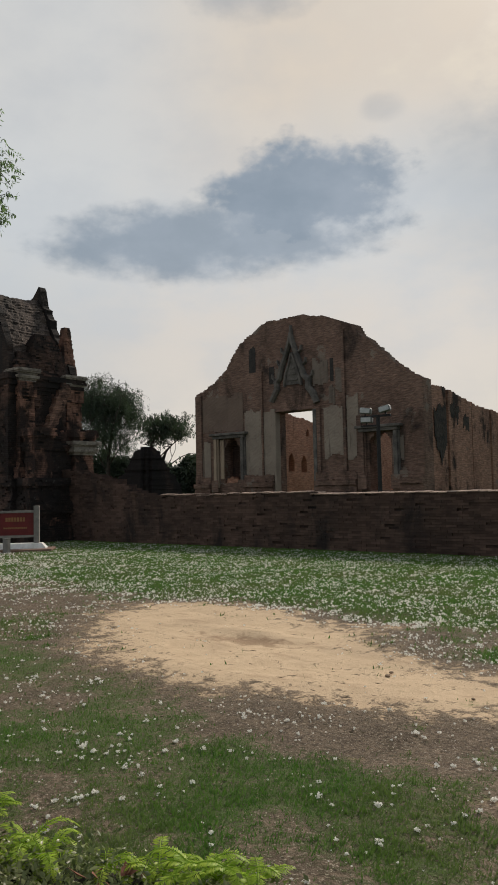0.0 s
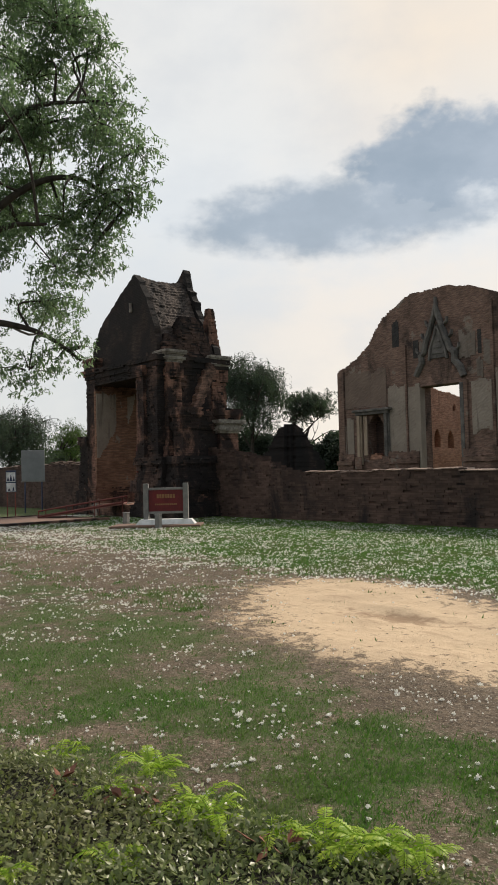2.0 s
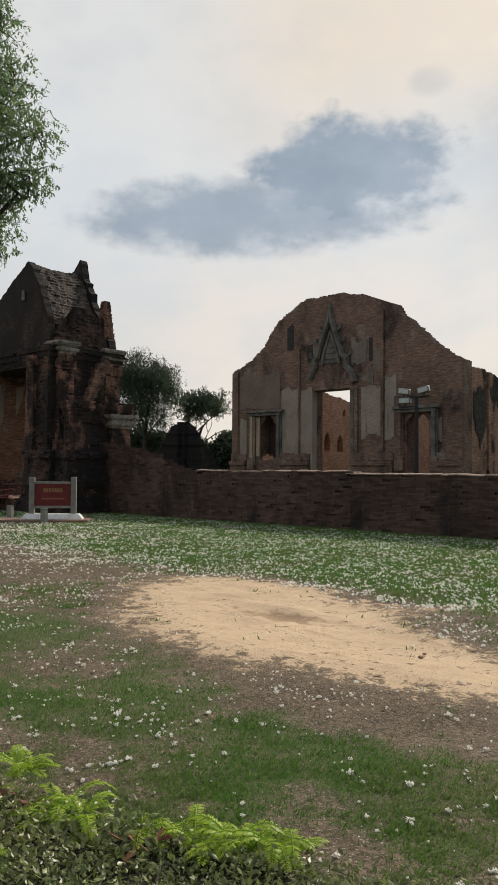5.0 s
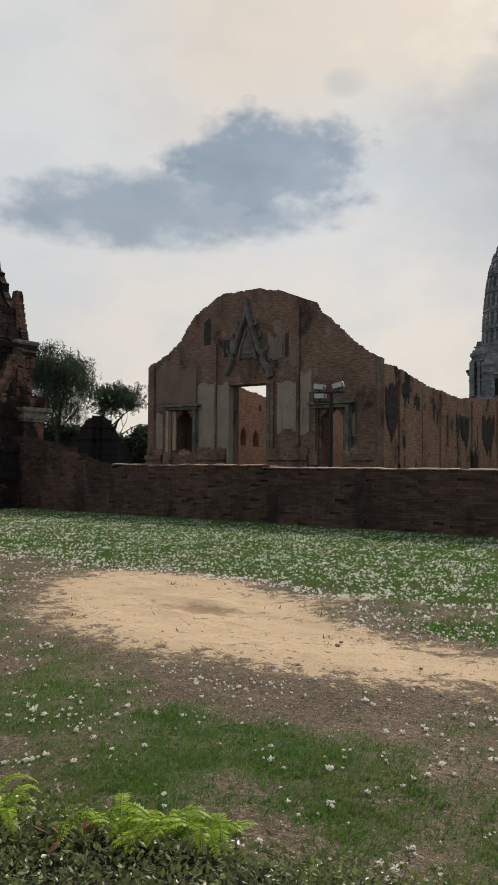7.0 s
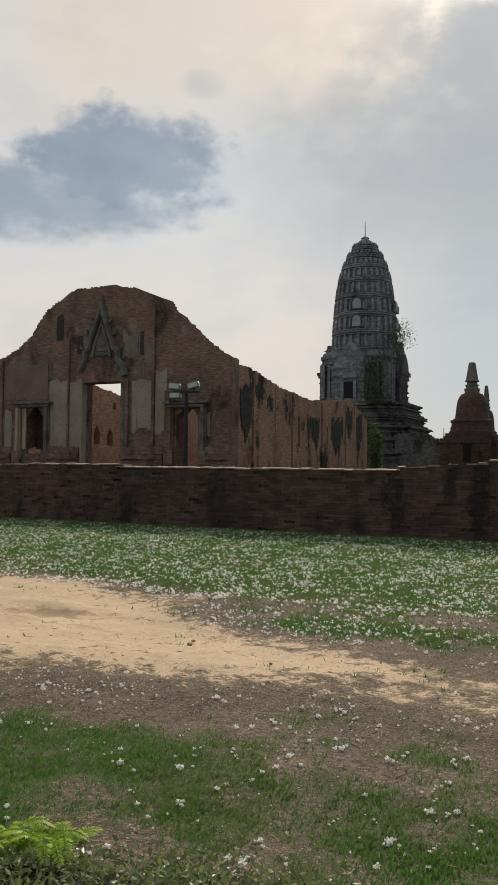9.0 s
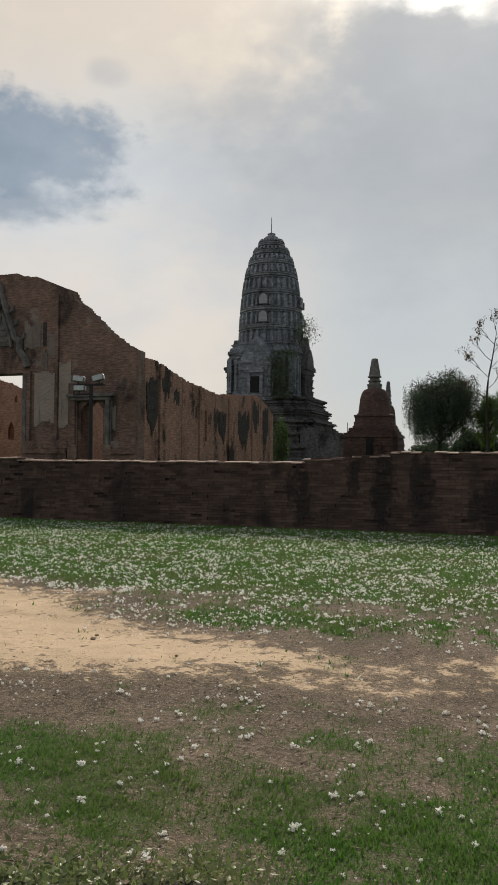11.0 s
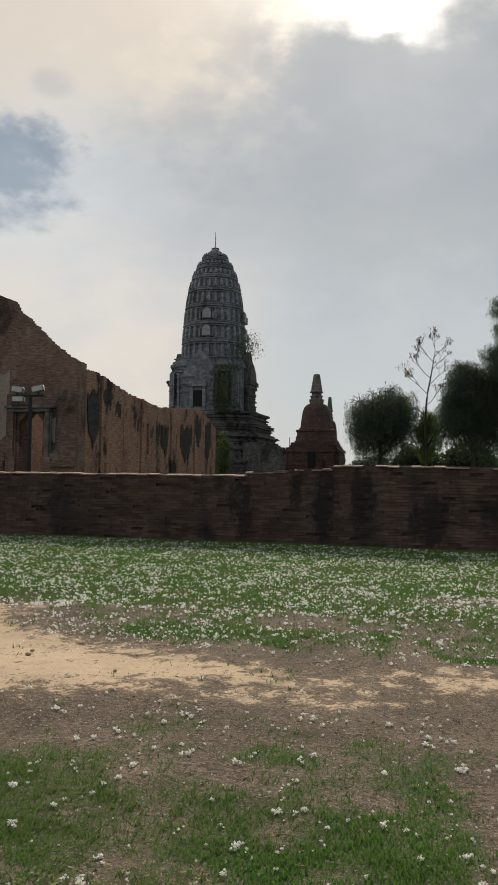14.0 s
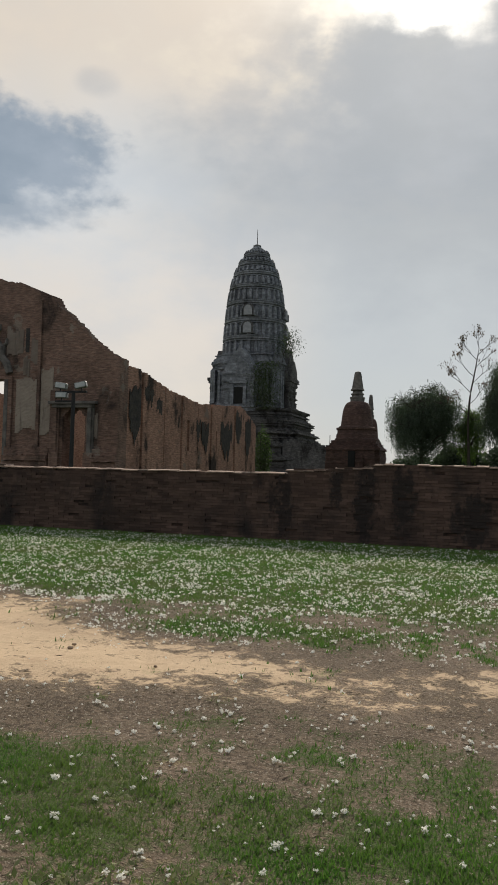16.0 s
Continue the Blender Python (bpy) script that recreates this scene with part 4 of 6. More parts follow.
FOOT = [(0, 0.3), (0.5, 0.28), (0.55, 0.14), (1.0, 0.14), (1.05, 0.28), (1.5, 0.24), (1.55, 0.1), (2.05, 0.06), (2.1, 0.18), (2.4, 0.12)]
# east side: plinth, pier, corner pilasters, low porch where the precinct wall comes in
tier("plinth", 1.45, 3.2, -1.95, 1.7, FOOT, SOOT_PIECE, 11, "soot-black stepped brick plinth", erode=0.04, lost=0.06)
tier("pier", 1.45, 2.75, -1.84, 1.6, [(2.38, 0.0), (6.3, 0.0)], SOOT_PIECE, 12, erode=0.03, lost=0.05)
tier("jamb", 1.42, 1.95, -1.97, -1.5, [(2.38, 0.08), (2.7, 0.02), (5.6, 0.0), (5.75, 0.08), (6.1, 0.12)], GATE_PIECE, 14)
PALE_CAP = mottled("flaking_cornice_plaster", (0.36, 0.325, 0.28), (0.13, 0.11, 0.095), 3.4, 0.93, relief=0.5, third=(0.075, 0.064, 0.056))
for k, (y0, y1, xe, z1) in enumerate([(-1.5, -0.8, 3.0, 6.15), (0.85, 1.62, 2.8, 6.1)]):
    pil = tier("pilaster", 2.4, xe, y0, y1, [(2.38, 0.14), (2.8, 0.1), (2.85, 0.0), (5.5, -0.02), (5.55, 0.06), (z1, 0.04)], GATE_PIECE, 21 + k, "brick corner pilaster shedding its plaster", lost=0.05)
    part("capital", course_stack(rect(2.4, xe, y0, y1), [(z1, 0.05), (z1 + 0.08, 0.06), (z1 + 0.1, 0.1), (z1 + 0.2, 0.12), (z1 + 0.22, 0.05), (z1 + 0.3, 0.06), (z1 + 0.33, 0.15), (z1 + 0.46, 0.17), (z1 + 0.5, 0.08)], 0.055, 0.025, 31 + k), PALE_CAP, pil, "moulded capital with flaking pale plaster")
part("broken_arch", slab([(-0.3, 4.2), (0.0, 4.15), (0.14, 4.3), (0.16, 4.5), (0.28, 4.56), (0.3, 4.78), (0.42, 4.86), (0.42, 5.04), (0.56, 5.12), (0.58, 5.36), (0.7, 5.42), (0.72, 5.66), (0.86, 5.74), (0.9, 5.95), (0.82, 6.2), (0.5, 6.25), (0.44, 6.0), (0.32, 5.92), (0.3, 5.7), (0.18, 5.6), (0.16, 5.38), (0.02, 5.2), (0.02, 5.0), (-0.12, 4.86), (-0.12, 4.62), (-0.24, 4.5)], 2.7, 3.02, axis="x"), BRICK_GATE, gate, "slanting remnant of a broken brick arch")
tier("plinth", 3.0, 4.0, -1.75, 1.45, FOOT, SOOT_PIECE, 61, "soot-black stepped brick plinth", erode=0.045, lost=0.07)
tier("porch", 2.8, 3.6, -1.35, 1.3, [(0, 0.35), (1.0, 0.3), (1.05, 0.2), (2.2, 0.16), (2.3, 0.0), (3.45, -0.02), (3.5, 0.1), (3.75, 0.12), (3.8, 0.0), (4.05, 0.06), (4.2, -0.05)], SOOT_PIECE, 41, "low sooty side porch with broken top courses", erode=0.04, lost=0.08)
for k, (y0, y1) in enumerate([(-1.42, -0.62), (0.4, 1.36)]):
    pier = tier("porch_pier", 3.2, 3.85, y0, y1, [(0, 0.3), (0.9, 0.26), (0.95, 0.14), (2.2, 0.12), (2.25, 0.0), (3.4, -0.03), (3.95, 0.05), (4.0, 0.16), (4.3, 0.1)], GATE_PIECE, 43 + k, lost=0.06)
    if k:
        part("cornice", course_stack(rect(3.2, 3.86, y0, y1), [(3.3, 0.02), (3.4, 0.03), (3.42, 0.12), (3.52, 0.14), (3.54, 0.06), (3.66, 0.1), (3.7, 0.22), (3.84, 0.22)], 0.05, 0.012, 47), PALE_CAP, pier, "plastered cornice worn to streaks")
# west side
tier("pier", -3.08, -2.25, -1.84, 1.7, [(0, 0.12), (1.2, 0.1), (1.25, 0.04), (2.2, 0.0), (6.1, -0.02), (6.15, 0.08), (6.4, 0.14), (6.45, 0.04), (6.6, 0.08), (6.95, 0.1)], GATE_PIECE, 51, "brick pier of the gate passage")
tier("porch", -3.72, -3.05, -1.8, 1.3, [(0, 0.25), (1.0, 0.22), (1.05, 0.1), (3.0, 0.02), (3.2, 0.12), (3.5, 0.1)], SOOT_PIECE, 53, "low sooty side porch", erode=0.04)
tier("head", -3.0, 2.8, -1.8, 1.62, [(5.7, 0.0), (6.0, 0.02), (6.05, 0.1), (6.2, 0.06), (6.25, 0.14), (6.45, 0.1)], masonry("black_gable_piece", (0.06, 0.042, 0.036), (0.035, 0.027, 0.024), (0.02, 0.018, 0.017), soot=1.2, run=0.5, stain=0.6, width=40.0, row=40.0, pieces=True), 55, "soot-black brickwork over the passage")


def worn_line(points, amount, seed):
    """The outline with each side broken into small uneven lengths."""
    rnd = random.Random(seed)
    out = []
    for (ax, az), (bx, bz) in zip(points, points[1:] + points[:1]):
        n = max(1, int(math.hypot(bx - ax, bz - az) / 0.14))
        for k in range(n):
            u = k / n
            w = 0 if az < 6.5 and bz < 6.5 else amount
            out.append((ax + (bx - ax) * u + rnd.uniform(-w, w), az + (bz - az) * u + rnd.uniform(-w, w)))
    return out


def gate_roof():
    """Steep saddle roof of brick courses, bowed outward, its ridge a little askew."""
    rnd = random.Random(8)
    bm = bmesh.new()
    rows, cols = 56, 30
    grid = {}
    for s in (-1, 1):
        for i in range(rows + 1):
            u = i / rows
            course = rnd.uniform(-0.02, 0.02)
            for j in range(cols + 1):
                v = j / cols
                y = -1.2 + 2.75 * v
                mid = 0.55 - 0.5 * v
                ridge = 10.06 + 0.2 * v - 0.1 * math.sin(v * 3.1) + 0.05 * noise.noise(Vector((v * 7, 0, 2)))
                z = 6.42 + (ridge - 6.42) * u
                half = (1.7 if s > 0 else 2.85) * (1 - u) ** (0.78 if s > 0 else 0.9) + 0.1
                lump = 0.05 * noise.fractal(Vector((y * 2.6, z * 2.6, 3)), 1.0, 2.0, 3)
                x = mid + s * (half + (0.018 if i % 2 else 0.0) + course * 0.6 + lump + rnd.uniform(-0.022, 0.022))
                grid[s, i, j] = bm.verts.new((x, y, z + rnd.uniform(-0.012, 0.012)))
        for i in range(rows):
            for j in range(cols):
                q = [grid[s, i, j], grid[s, i, j + 1], grid[s, i + 1, j + 1], grid[s, i + 1, j]]
                bm.faces.new(q if s > 0 else q[::-1])
    for i in range(rows):
        for j in (0, cols):
            q = [grid[-1, i, j], grid[1, i, j], grid[1, i + 1, j], grid[-1, i + 1, j]]
            bm.faces.new(q if j == 0 else q[::-1])
    for j in range(cols):
        bm.faces.new((grid[1, rows, j], grid[1, rows, j + 1], grid[-1, rows, j + 1], grid[-1, rows, j]))
    return bm


part("roof", gate_roof(), ROOF, gate, "steep brick-tiled roof, worn and patched")
part("front_gable", slab(worn_line([(-3.0, 6.4), (2.25, 6.4), (2.2, 7.0), (1.95, 8.0), (1.45, 9.0), (0.85, 9.9), (0.6, 10.14), (0.3, 9.98), (-0.72, 9.36), (-1.86, 8.68), (-2.35, 8.3), (-2.8, 7.75), (-3.05, 7.3)], 0.035, 19), -1.45, -1.15), BRICK_BLACK, gate, "soot-black front gable")
part("loose_slab", boxed(0.3, 0.45, -1.56, -1.47, 8.55, 8.95, bevel=0.02), PALE_CAP, gate, "pale broken slab stuck on the gable edge")
part("back_gable", slab(worn_line([(-2.7, 6.42), (2.5, 6.42), (2.4, 6.9), (2.15, 7.3), (1.9, 7.7), (1.62, 8.1), (1.4, 8.45), (1.22, 8.72), (1.1, 9.0), (1.14, 9.2), (0.95, 9.3), (0.82, 9.5), (0.82, 9.72), (0.62, 9.85), (0.48, 10.15), (0.44, 10.45), (0.36, 10.6), (0.3, 10.8), (0.2, 10.78), (0.08, 10.6), (-0.16, 10.42), (-0.5, 10.2), (-1.0, 9.4), (-2.2, 7.4)], 0.05, 17), 1.3, 1.62), BRICK_BLACK, gate, "worn back gable with a curled finial")
tier("corner_stump", 1.78, 2.12, 1.25, 1.62, [(6.45, 0.2), (7.0, 0.14), (7.6, 0.06), (8.3, 0.0), (8.75, -0.05)], GATE_PIECE, 16, "brick stump standing at the roof corner", length=0.2)
tier("eave_mass", 1.5, 2.55, -1.4, 1.3, [(6.42, 0.12), (6.7, 0.08), (6.75, -0.1), (7.1, -0.14), (7.15, -0.3), (7.45, -0.4)], SOOT_PIECE, 15, "broken brickwork at the eaves", erode=0.05, lost=0.1)
tier("broken_dormer", 1.5, 2.25, -0.35, 0.95, [(6.45, 0.2), (7.3, 0.12), (7.7, 0.02), (8.0, -0.12), (8.3, -0.28)], SOOT_PIECE, 18, "sooty stump of a broken side dormer", erode=0.05, lost=0.1)
# added skin: brick lightened in colour for daylight falling into the roofed passage
LIT_BRICK = masonry("lit_passage_brick", (0.33, 0.18, 0.115), (0.22, 0.12, 0.082), (0.22, 0.15, 0.11), soot=0.6, stain=0.6, run=0.5, plaster=0.1, plaster_colour=(0.36, 0.31, 0.25))
raw_part("passage_face", *ruin_wall((-1.86, 1.6), lambda y: 5.4 + 0.2 * noise.noise(Vector((y * 2, 0, 0))), 0.5, (-2.3, -2.16), axis="y", seed=48), LIT_BRICK, gate, "warm brick face inside the passage")
for k, (y0, y1, lo, hi) in enumerate([(-1.84, -0.85, 2.5, 5.35), (-0.25, 0.15, 3.9, 5.3)]):
    shape = ruin_wall((y0, y1), lambda y, h=hi: h + 0.15 * noise.noise(Vector((y * 2.3, k * 5, 0))), lo, (-2.158, -2.12), (lambda y, b=lo, s=y0, w=y1 - y0: (0, b + 1.5 * ((y - s) / w) ** 1.5 + 0.6 * noise.noise(Vector((y * 3.6, 5, k)))),), "y", row=0.05, cell=0.06, seed=50 + k)
    raw_part("render_scrap", *shape, streaked("pale_old_render", (0.4, 0.34, 0.27), (0.28, 0.23, 0.185), (0.1, 0.08, 0.066), 0.3), gate, "pale scrap of old plaster")
part("threshold", boxed(-2.2, 1.4, -2.1, 1.7, 0, 0.5, bevel=0.03), BRICK_GATE, gate)

RED_WOOD = mottled("dull_red_paint", (0.17, 0.045, 0.034), (0.10, 0.028, 0.024), 4.0, 0.7, relief=0.2)
leaf = thing("iron_gate", "dull red iron gate leaf standing open in the gateway", "gate", (AXIS + 0.95, WALL_Y - 1.5, 0.5))
for x in (-0.3, 0.25):
    part("stile", boxed(x - 0.04, x + 0.04, -0.04, 0.04, 0, 2.45, bevel=0.01), RED_WOOD, leaf)
for z in (0.1, 1.2, 2.35):
    part("rail", boxed(-0.26, 0.21, -0.02, 0.02, z, z + 0.06), RED_WOOD, leaf)
for k in range(4):
    x = -0.19 + k * 0.11
    part("bar", tube([(x, 0.03, 0.05), (x, 0.03, 2.4)], 0.012, 6), RED_WOOD, leaf)

# ramp of red boards up to the gateway
a, b = Vector((-30.4, 14.0, 0.02)), Vector((-28.3, 16.75, 0.5))
run = (b - a)
ramp_turn = math.degrees(math.atan2(run.y, run.x))
ramp = thing("ramp", "low red steel access ramp with side rails", "ramp", a, ramp_turn)
length = math.hypot(run.x, run.y)
rise = b.z
for k in range(12):
    u0, u1 = k * length / 12, (k + 1) * length / 12 - 0.015
    bm = bmesh.new()
    box(bm, u0, u1, -0.65, 0.65, -0.03, 0.03)
    for v in bm.verts:
        v.co.z += v.co.x / length * rise + 0.05
    part("deck_board", bm, mottled("faded_red_deck", (0.30, 0.13, 0.11), (0.22, 0.10, 0.085), 3.0, 0.8), ramp)
for s in (-0.65, 0.65):
    part("rail", tube([(0.02, s, 0.33), (length, s, 0.33 + rise)], 0.03, 8), RED_WOOD, ramp)
    part("kerb_bar", tube([(0.0, s, 0.1), (length, s, 0.1 + rise)], 0.035, 8), RED_WOOD, ramp)
    for k in range(4):
        x = 0.05 + (length - 0.1) * k / 3
        part("rail_post", tube([(x, s, 0.0), (x, s, 0.33 + rise * x / length)], 0.022, 6), RED_WOOD, ramp)

# paved path to the gate
PAVING = mottled("worn_brick_paving", (0.25, 0.155, 0.115), (0.17, 0.11, 0.085), 2.2, 0.9, relief=0.4)
path = thing("path", "worn reddish brick path leading to the gate", "path", (-29.4, 9.0, 0))
part("paving", boxed(-2.3, 2.3, -8.0, 6.2, -0.05, 0.07, bevel=0.02), PAVING, path)
for x in (-2.42, 2.42):
    part("edging", boxed(x - 0.1, x + 0.1, -8.0, 6.2, -0.05, 0.11, bevel=0.02), BRICK_GATE, path)
tagged(path, kind="structure")

# ---- sign ----
CONCRETE = mottled("grey_concrete", (0.26, 0.25, 0.23), (0.18, 0.175, 0.165), 6.0, 0.9)
WHITE = mottled("white_paint", (0.82, 0.82, 0.81), (0.58, 0.58, 0.55), 5.0, 0.7)
RED_PANEL = mottled("dark_red_panel", (0.16, 0.022, 0.022), (0.11, 0.017, 0.018), 3.0, 0.55, relief=0.05)
GOLD = mottled("dull_gold_lettering", (0.30, 0.16, 0.07), (0.24, 0.12, 0.05), 8.0, 0.6)
sign = thing("site_sign", "dark red name board between two grey posts on a white plinth", "sign", (-21.81, 14.43, 0), 48.0)
for x in (-0.66, 0.66):
    part("post", boxed(x - 0.085, x + 0.085, -0.085, 0.085, 0.1, 1.42, bevel=0.015), CONCRETE, sign)
board = part("board", boxed(-0.57, 0.57, -0.03, 0.03, 0.48, 1.2, bevel=0.01), RED_PANEL, sign, "dark red painted board")
for z in (0.42, 1.2):
    part("rail", boxed(-0.575, 0.575, -0.045, 0.045, z, z + 0.075, bevel=0.01), CONCRETE, sign)
for row, (z, w, n) in enumerate([(0.93, 0.62, 7), (0.70, 0.74, 12)]):
    for k in range(n):
        x = -w / 2 + w * (k + 0.5) / n
        part("line_bar", boxed(x - w / n * 0.38, x + w / n * 0.38, -0.036, -0.0305, z, z + (0.13 if row == 0 else 0.05)), GOLD, board)
bm = boxed(-0.98, 0.98, -0.3, 0.3, 0.08, 0.24)
for v in bm.verts:
    if v.co.z > 0.2:
        v.co.x *= 0.86
        v.co.y *= 0.7
part("plinth", bm, WHITE, sign, "white painted plinth with sloping sides")
part("slab", boxed(-1.75, 1.2, -0.75, 0.55, -0.03, 0.08, bevel=0.02), PAVING, sign, "brick-edged slab")
for (x, y) in ((-23.4, 13.85), (-21.25, 13.75)):
    b = thing("bollard", "short square grey concrete bollard beside the sign", "bollard", (x, y, 0.0), 20, "bollards by the sign")
    part("shaft", boxed(-0.085, 0.085, -0.085, 0.085, -0.02, 0.42, bevel=0.015), CONCRETE, b)
    part("cap", boxed(-0.095, 0.095, -0.095, 0.095, 0.42, 0.455, bevel=0.015), CONCRETE, b)

# notice boards by the gate
NOTICE = mottled("pale_grey_panel", (0.27, 0.28, 0.28), (0.22, 0.23, 0.23), 2.0, 0.6, relief=0.05)
BLUE = mottled("dark_blue_panel", (0.035, 0.05, 0.10), (0.03, 0.04, 0.075), 4.0, 0.5)
board1 = thing("notice_board", "pale grey blank notice panel on two steel legs", "notice board", (-36.4, 16.4, 0), 62)
part("panel", boxed(-0.55, 0.55, -0.03, 0.03, 1.55, 3.05, bevel=0.01), NOTICE, board1)
part("panel_edge", boxed(-0.57, 0.57, -0.025, 0.025, 1.5, 1.547), CONCRETE, board1)
for x in (-0.4, 0.4):
    part("leg", tube([(x, 0.05, -0.02), (x, 0.05, 2.4)], 0.035, 8), BLUE, board1)
board2 = thing("temple_sign", "small dark blue sign with white temple outlines on a post", "sign", (-33.4, 14.0, 0), 62)
plate = part("plate", boxed(-0.22, 0.22, -0.02, 0.02, 1.1, 2.05, bevel=0.01), BLUE, board2)
part("picture_field", boxed(-0.19, 0.19, -0.027, -0.021, 1.55, 1.97), WHITE, plate)
part("picture_field", boxed(-0.19, 0.19, -0.027, -0.021, 1.13, 1.5), WHITE, plate)
for k, (x, z, h, w) in enumerate([(-0.12, 1.58, 0.24, 0.05), (0.0, 1.58, 0.33, 0.06), (0.12, 1.58, 0.24, 0.05), (-0.08, 1.16, 0.13, 0.06), (0.1, 1.16, 0.2, 0.05)]):
    part("emblem", slab([(x - w, z), (x + w, z), (x + w * 0.5, z + h * 0.5), (x, z + h), (x - w * 0.5, z + h * 0.5)], -0.033, -0.0275), BLUE, plate)
for x in (-0.17, 0.17):
    part("leg", tube([(x, 0.04, -0.02), (x, 0.04, 1.9)], 0.028, 8), RED_WOOD, board2)

# ---- floodlight mast ----
STEEL = mottled("dark_steel", (0.03, 0.03, 0.032), (0.02, 0.02, 0.022), 5.0, 0.6, 0.3)
GLASS_FACE = mottled("pale_lamp_face", (0.5, 0.52, 0.53), (0.4, 0.43, 0.45), 6.0, 0.25, spec=0.5)
mast = thing("floodlight_mast", "dark steel mast with three grey floodlights", "lamp", (-18.2, 30.9, 0))
part("pole", tube([(0, 0, 0), (0, 0, 2.0), (0, 0, 5.0)], [0.11, 0.1, 0.085], 12), STEEL, mast)
part("crossarm", boxed(-0.9, 0.65, -0.05, 0.05, 4.96, 5.06, bevel=0.01), STEEL, mast)
part("crossarm", boxed(-0.9, -0.05, -0.05, 0.05, 4.55, 4.63, bevel=0.01), STEEL, mast)
for x, z, tilt in ((-0.62, 5.14, 8), (0.42, 5.16, -14), (-0.56, 4.72, 0)):
    lamp = part("floodlight", boxed(-0.27, 0.27, -0.16, 0.16, 0.0, 0.28, bevel=0.05), mottled("grey_lamp_body", (0.2, 0.21, 0.21), (0.15, 0.16, 0.16), 5.0, 0.5, 0.4), mast)
    lamp.matrix_local = pose(x, -0.05, z, 0, tilt, 15)
    part("lens", boxed(-0.22, 0.22, -0.175, -0.162, 0.04, 0.24, bevel=0.004), GLASS_FACE, lamp)
    part("bracket", boxed(-0.03, 0.03, -0.03, 0.03, -0.1, 0.0), STEEL, lamp)

# ---- tower ----
prang = thing("prang_tower", "tall weathered grey stucco temple tower shaped like a corncob", "tower", (-28.5, 89.9, 0))
TIERS = [(15.3, 3.88), (17.3, 3.84), (19.4, 3.7), (21.5, 3.5), (23.5, 3.2), (25.1, 2.78), (26.4, 2.25), (27.5, 1.62)]
prof = [(3.9, 12.0), (3.9, 15.2)]
for (z, r), (z2, r2) in zip(TIERS, TIERS[1:] + [(28.55, 0.95)]):
    prof += [(r + 0.02, z - 0.06), (r + 0.04, z + 0.1), (r - 0.1, z + 0.14), (r - 0.02, z + 0.22), (r - 0.02, z + 0.32), (r - 0.34, z + 0.36), ((r + r2) / 2 - 0.36, z2 - 0.4), (r2 - 0.22, z2 - 0.32), (r2 - 0.06, z2 - 0.28), (r2 - 0.06, z2 - 0.16), (r2 - 0.16, z2 - 0.13)]
prof += [(0.8, 28.6), (0.5, 28.85), (0.42, 28.95), (0.5, 29.05), (0.2, 29.2), (0.03, 29.3)]
spire = part("spire", lathe(prof, 56), PRANG_STONE, prang, "ribbed bulbous spire in stepped tiers")
part("finial_rod", tube([(0, 0, 29.2), (0, 0, 31.1)], [0.06, 0.03], 6), STEEL, prang, "thin metal finial rod")


def antefix_mesh():
    """A leaf-shaped upright block, one wide and one high."""
    bm = slab([(-0.5, 0), (0.5, 0), (0.5, 0.08), (0.4, 0.12), (0.42, 0.66), (0.32, 0.86), (0, 1.0), (-0.32, 0.86), (-0.42, 0.66), (-0.4, 0.12), (-0.5, 0.08)], -0.5, 0.4)
    for v in bm.verts:
        if v.co.y < 0:
            v.co.x *= 0.72
    me = bpy.data.meshes.new("antefix")
    bm.to_mesh(me)
    bm.free()
    me.materials.append(PRANG_STONE)
    return me


ANTEFIX = antefix_mesh()
for k, ((z, r), (z2, r2)) in enumerate(zip(TIERS, TIERS[1:] + [(28.55, 0.95)])):
    count = 28
    for i in range(count):
        a = math.tau * (i + 0.5) / count
        wide = math.tau * r / count * (0.66 if i % 7 not in (3,) else 0.9)
        o = new("antefix", ANTEFIX)
        o.parent = spire
        lean = math.degrees(math.atan2(r - r2, z2 - z)) * 0.9
        o.matrix_local = Matrix.Translation((math.sin(a) * (r - 0.2), -math.cos(a) * (r - 0.2), z + 0.34)) @ Matrix.Rotation(a, 4, "Z") @ Matrix.Rotation(radians(-lean), 4, "X") @ Matrix.Diagonal((wide, 0.4, (z2 - z) - 0.62, 1))
# niches with rounded heads on the main faces
for z, h, rr in ((17.75, 1.5, 3.86), (19.85, 1.4, 3.72)):
    for a in (4, 94):
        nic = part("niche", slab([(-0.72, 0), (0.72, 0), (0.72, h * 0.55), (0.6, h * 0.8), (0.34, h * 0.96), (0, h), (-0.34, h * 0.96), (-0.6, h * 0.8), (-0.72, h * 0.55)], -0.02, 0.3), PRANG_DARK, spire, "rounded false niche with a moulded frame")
        nic.matrix_local = pose(math.sin(radians(a)) * rr, -math.cos(radians(a)) * rr, z, 0, 0, a)
        part("panel", slab([(-0.5, 0.08), (0.5, 0.08), (0.5, h * 0.52), (0.4, h * 0.74), (0.2, h * 0.86), (0, h * 0.9), (-0.2, h * 0.86), (-0.4, h * 0.74), (-0.5, h * 0.52)], -0.14, -0.022), mottled("pale_niche_stucco", (0.34, 0.35, 0.37), (0.24, 0.25, 0.27), 3.0, 0.95, relief=0.3), nic, "paler stucco panel")
        for s in (-1, 1):
            part("jamb", boxed(s * 0.8 - 0.1, s * 0.8 + 0.1, -0.22, 0.2, 0, h * 0.62, bevel=0.03), PRANG_STONE, nic)
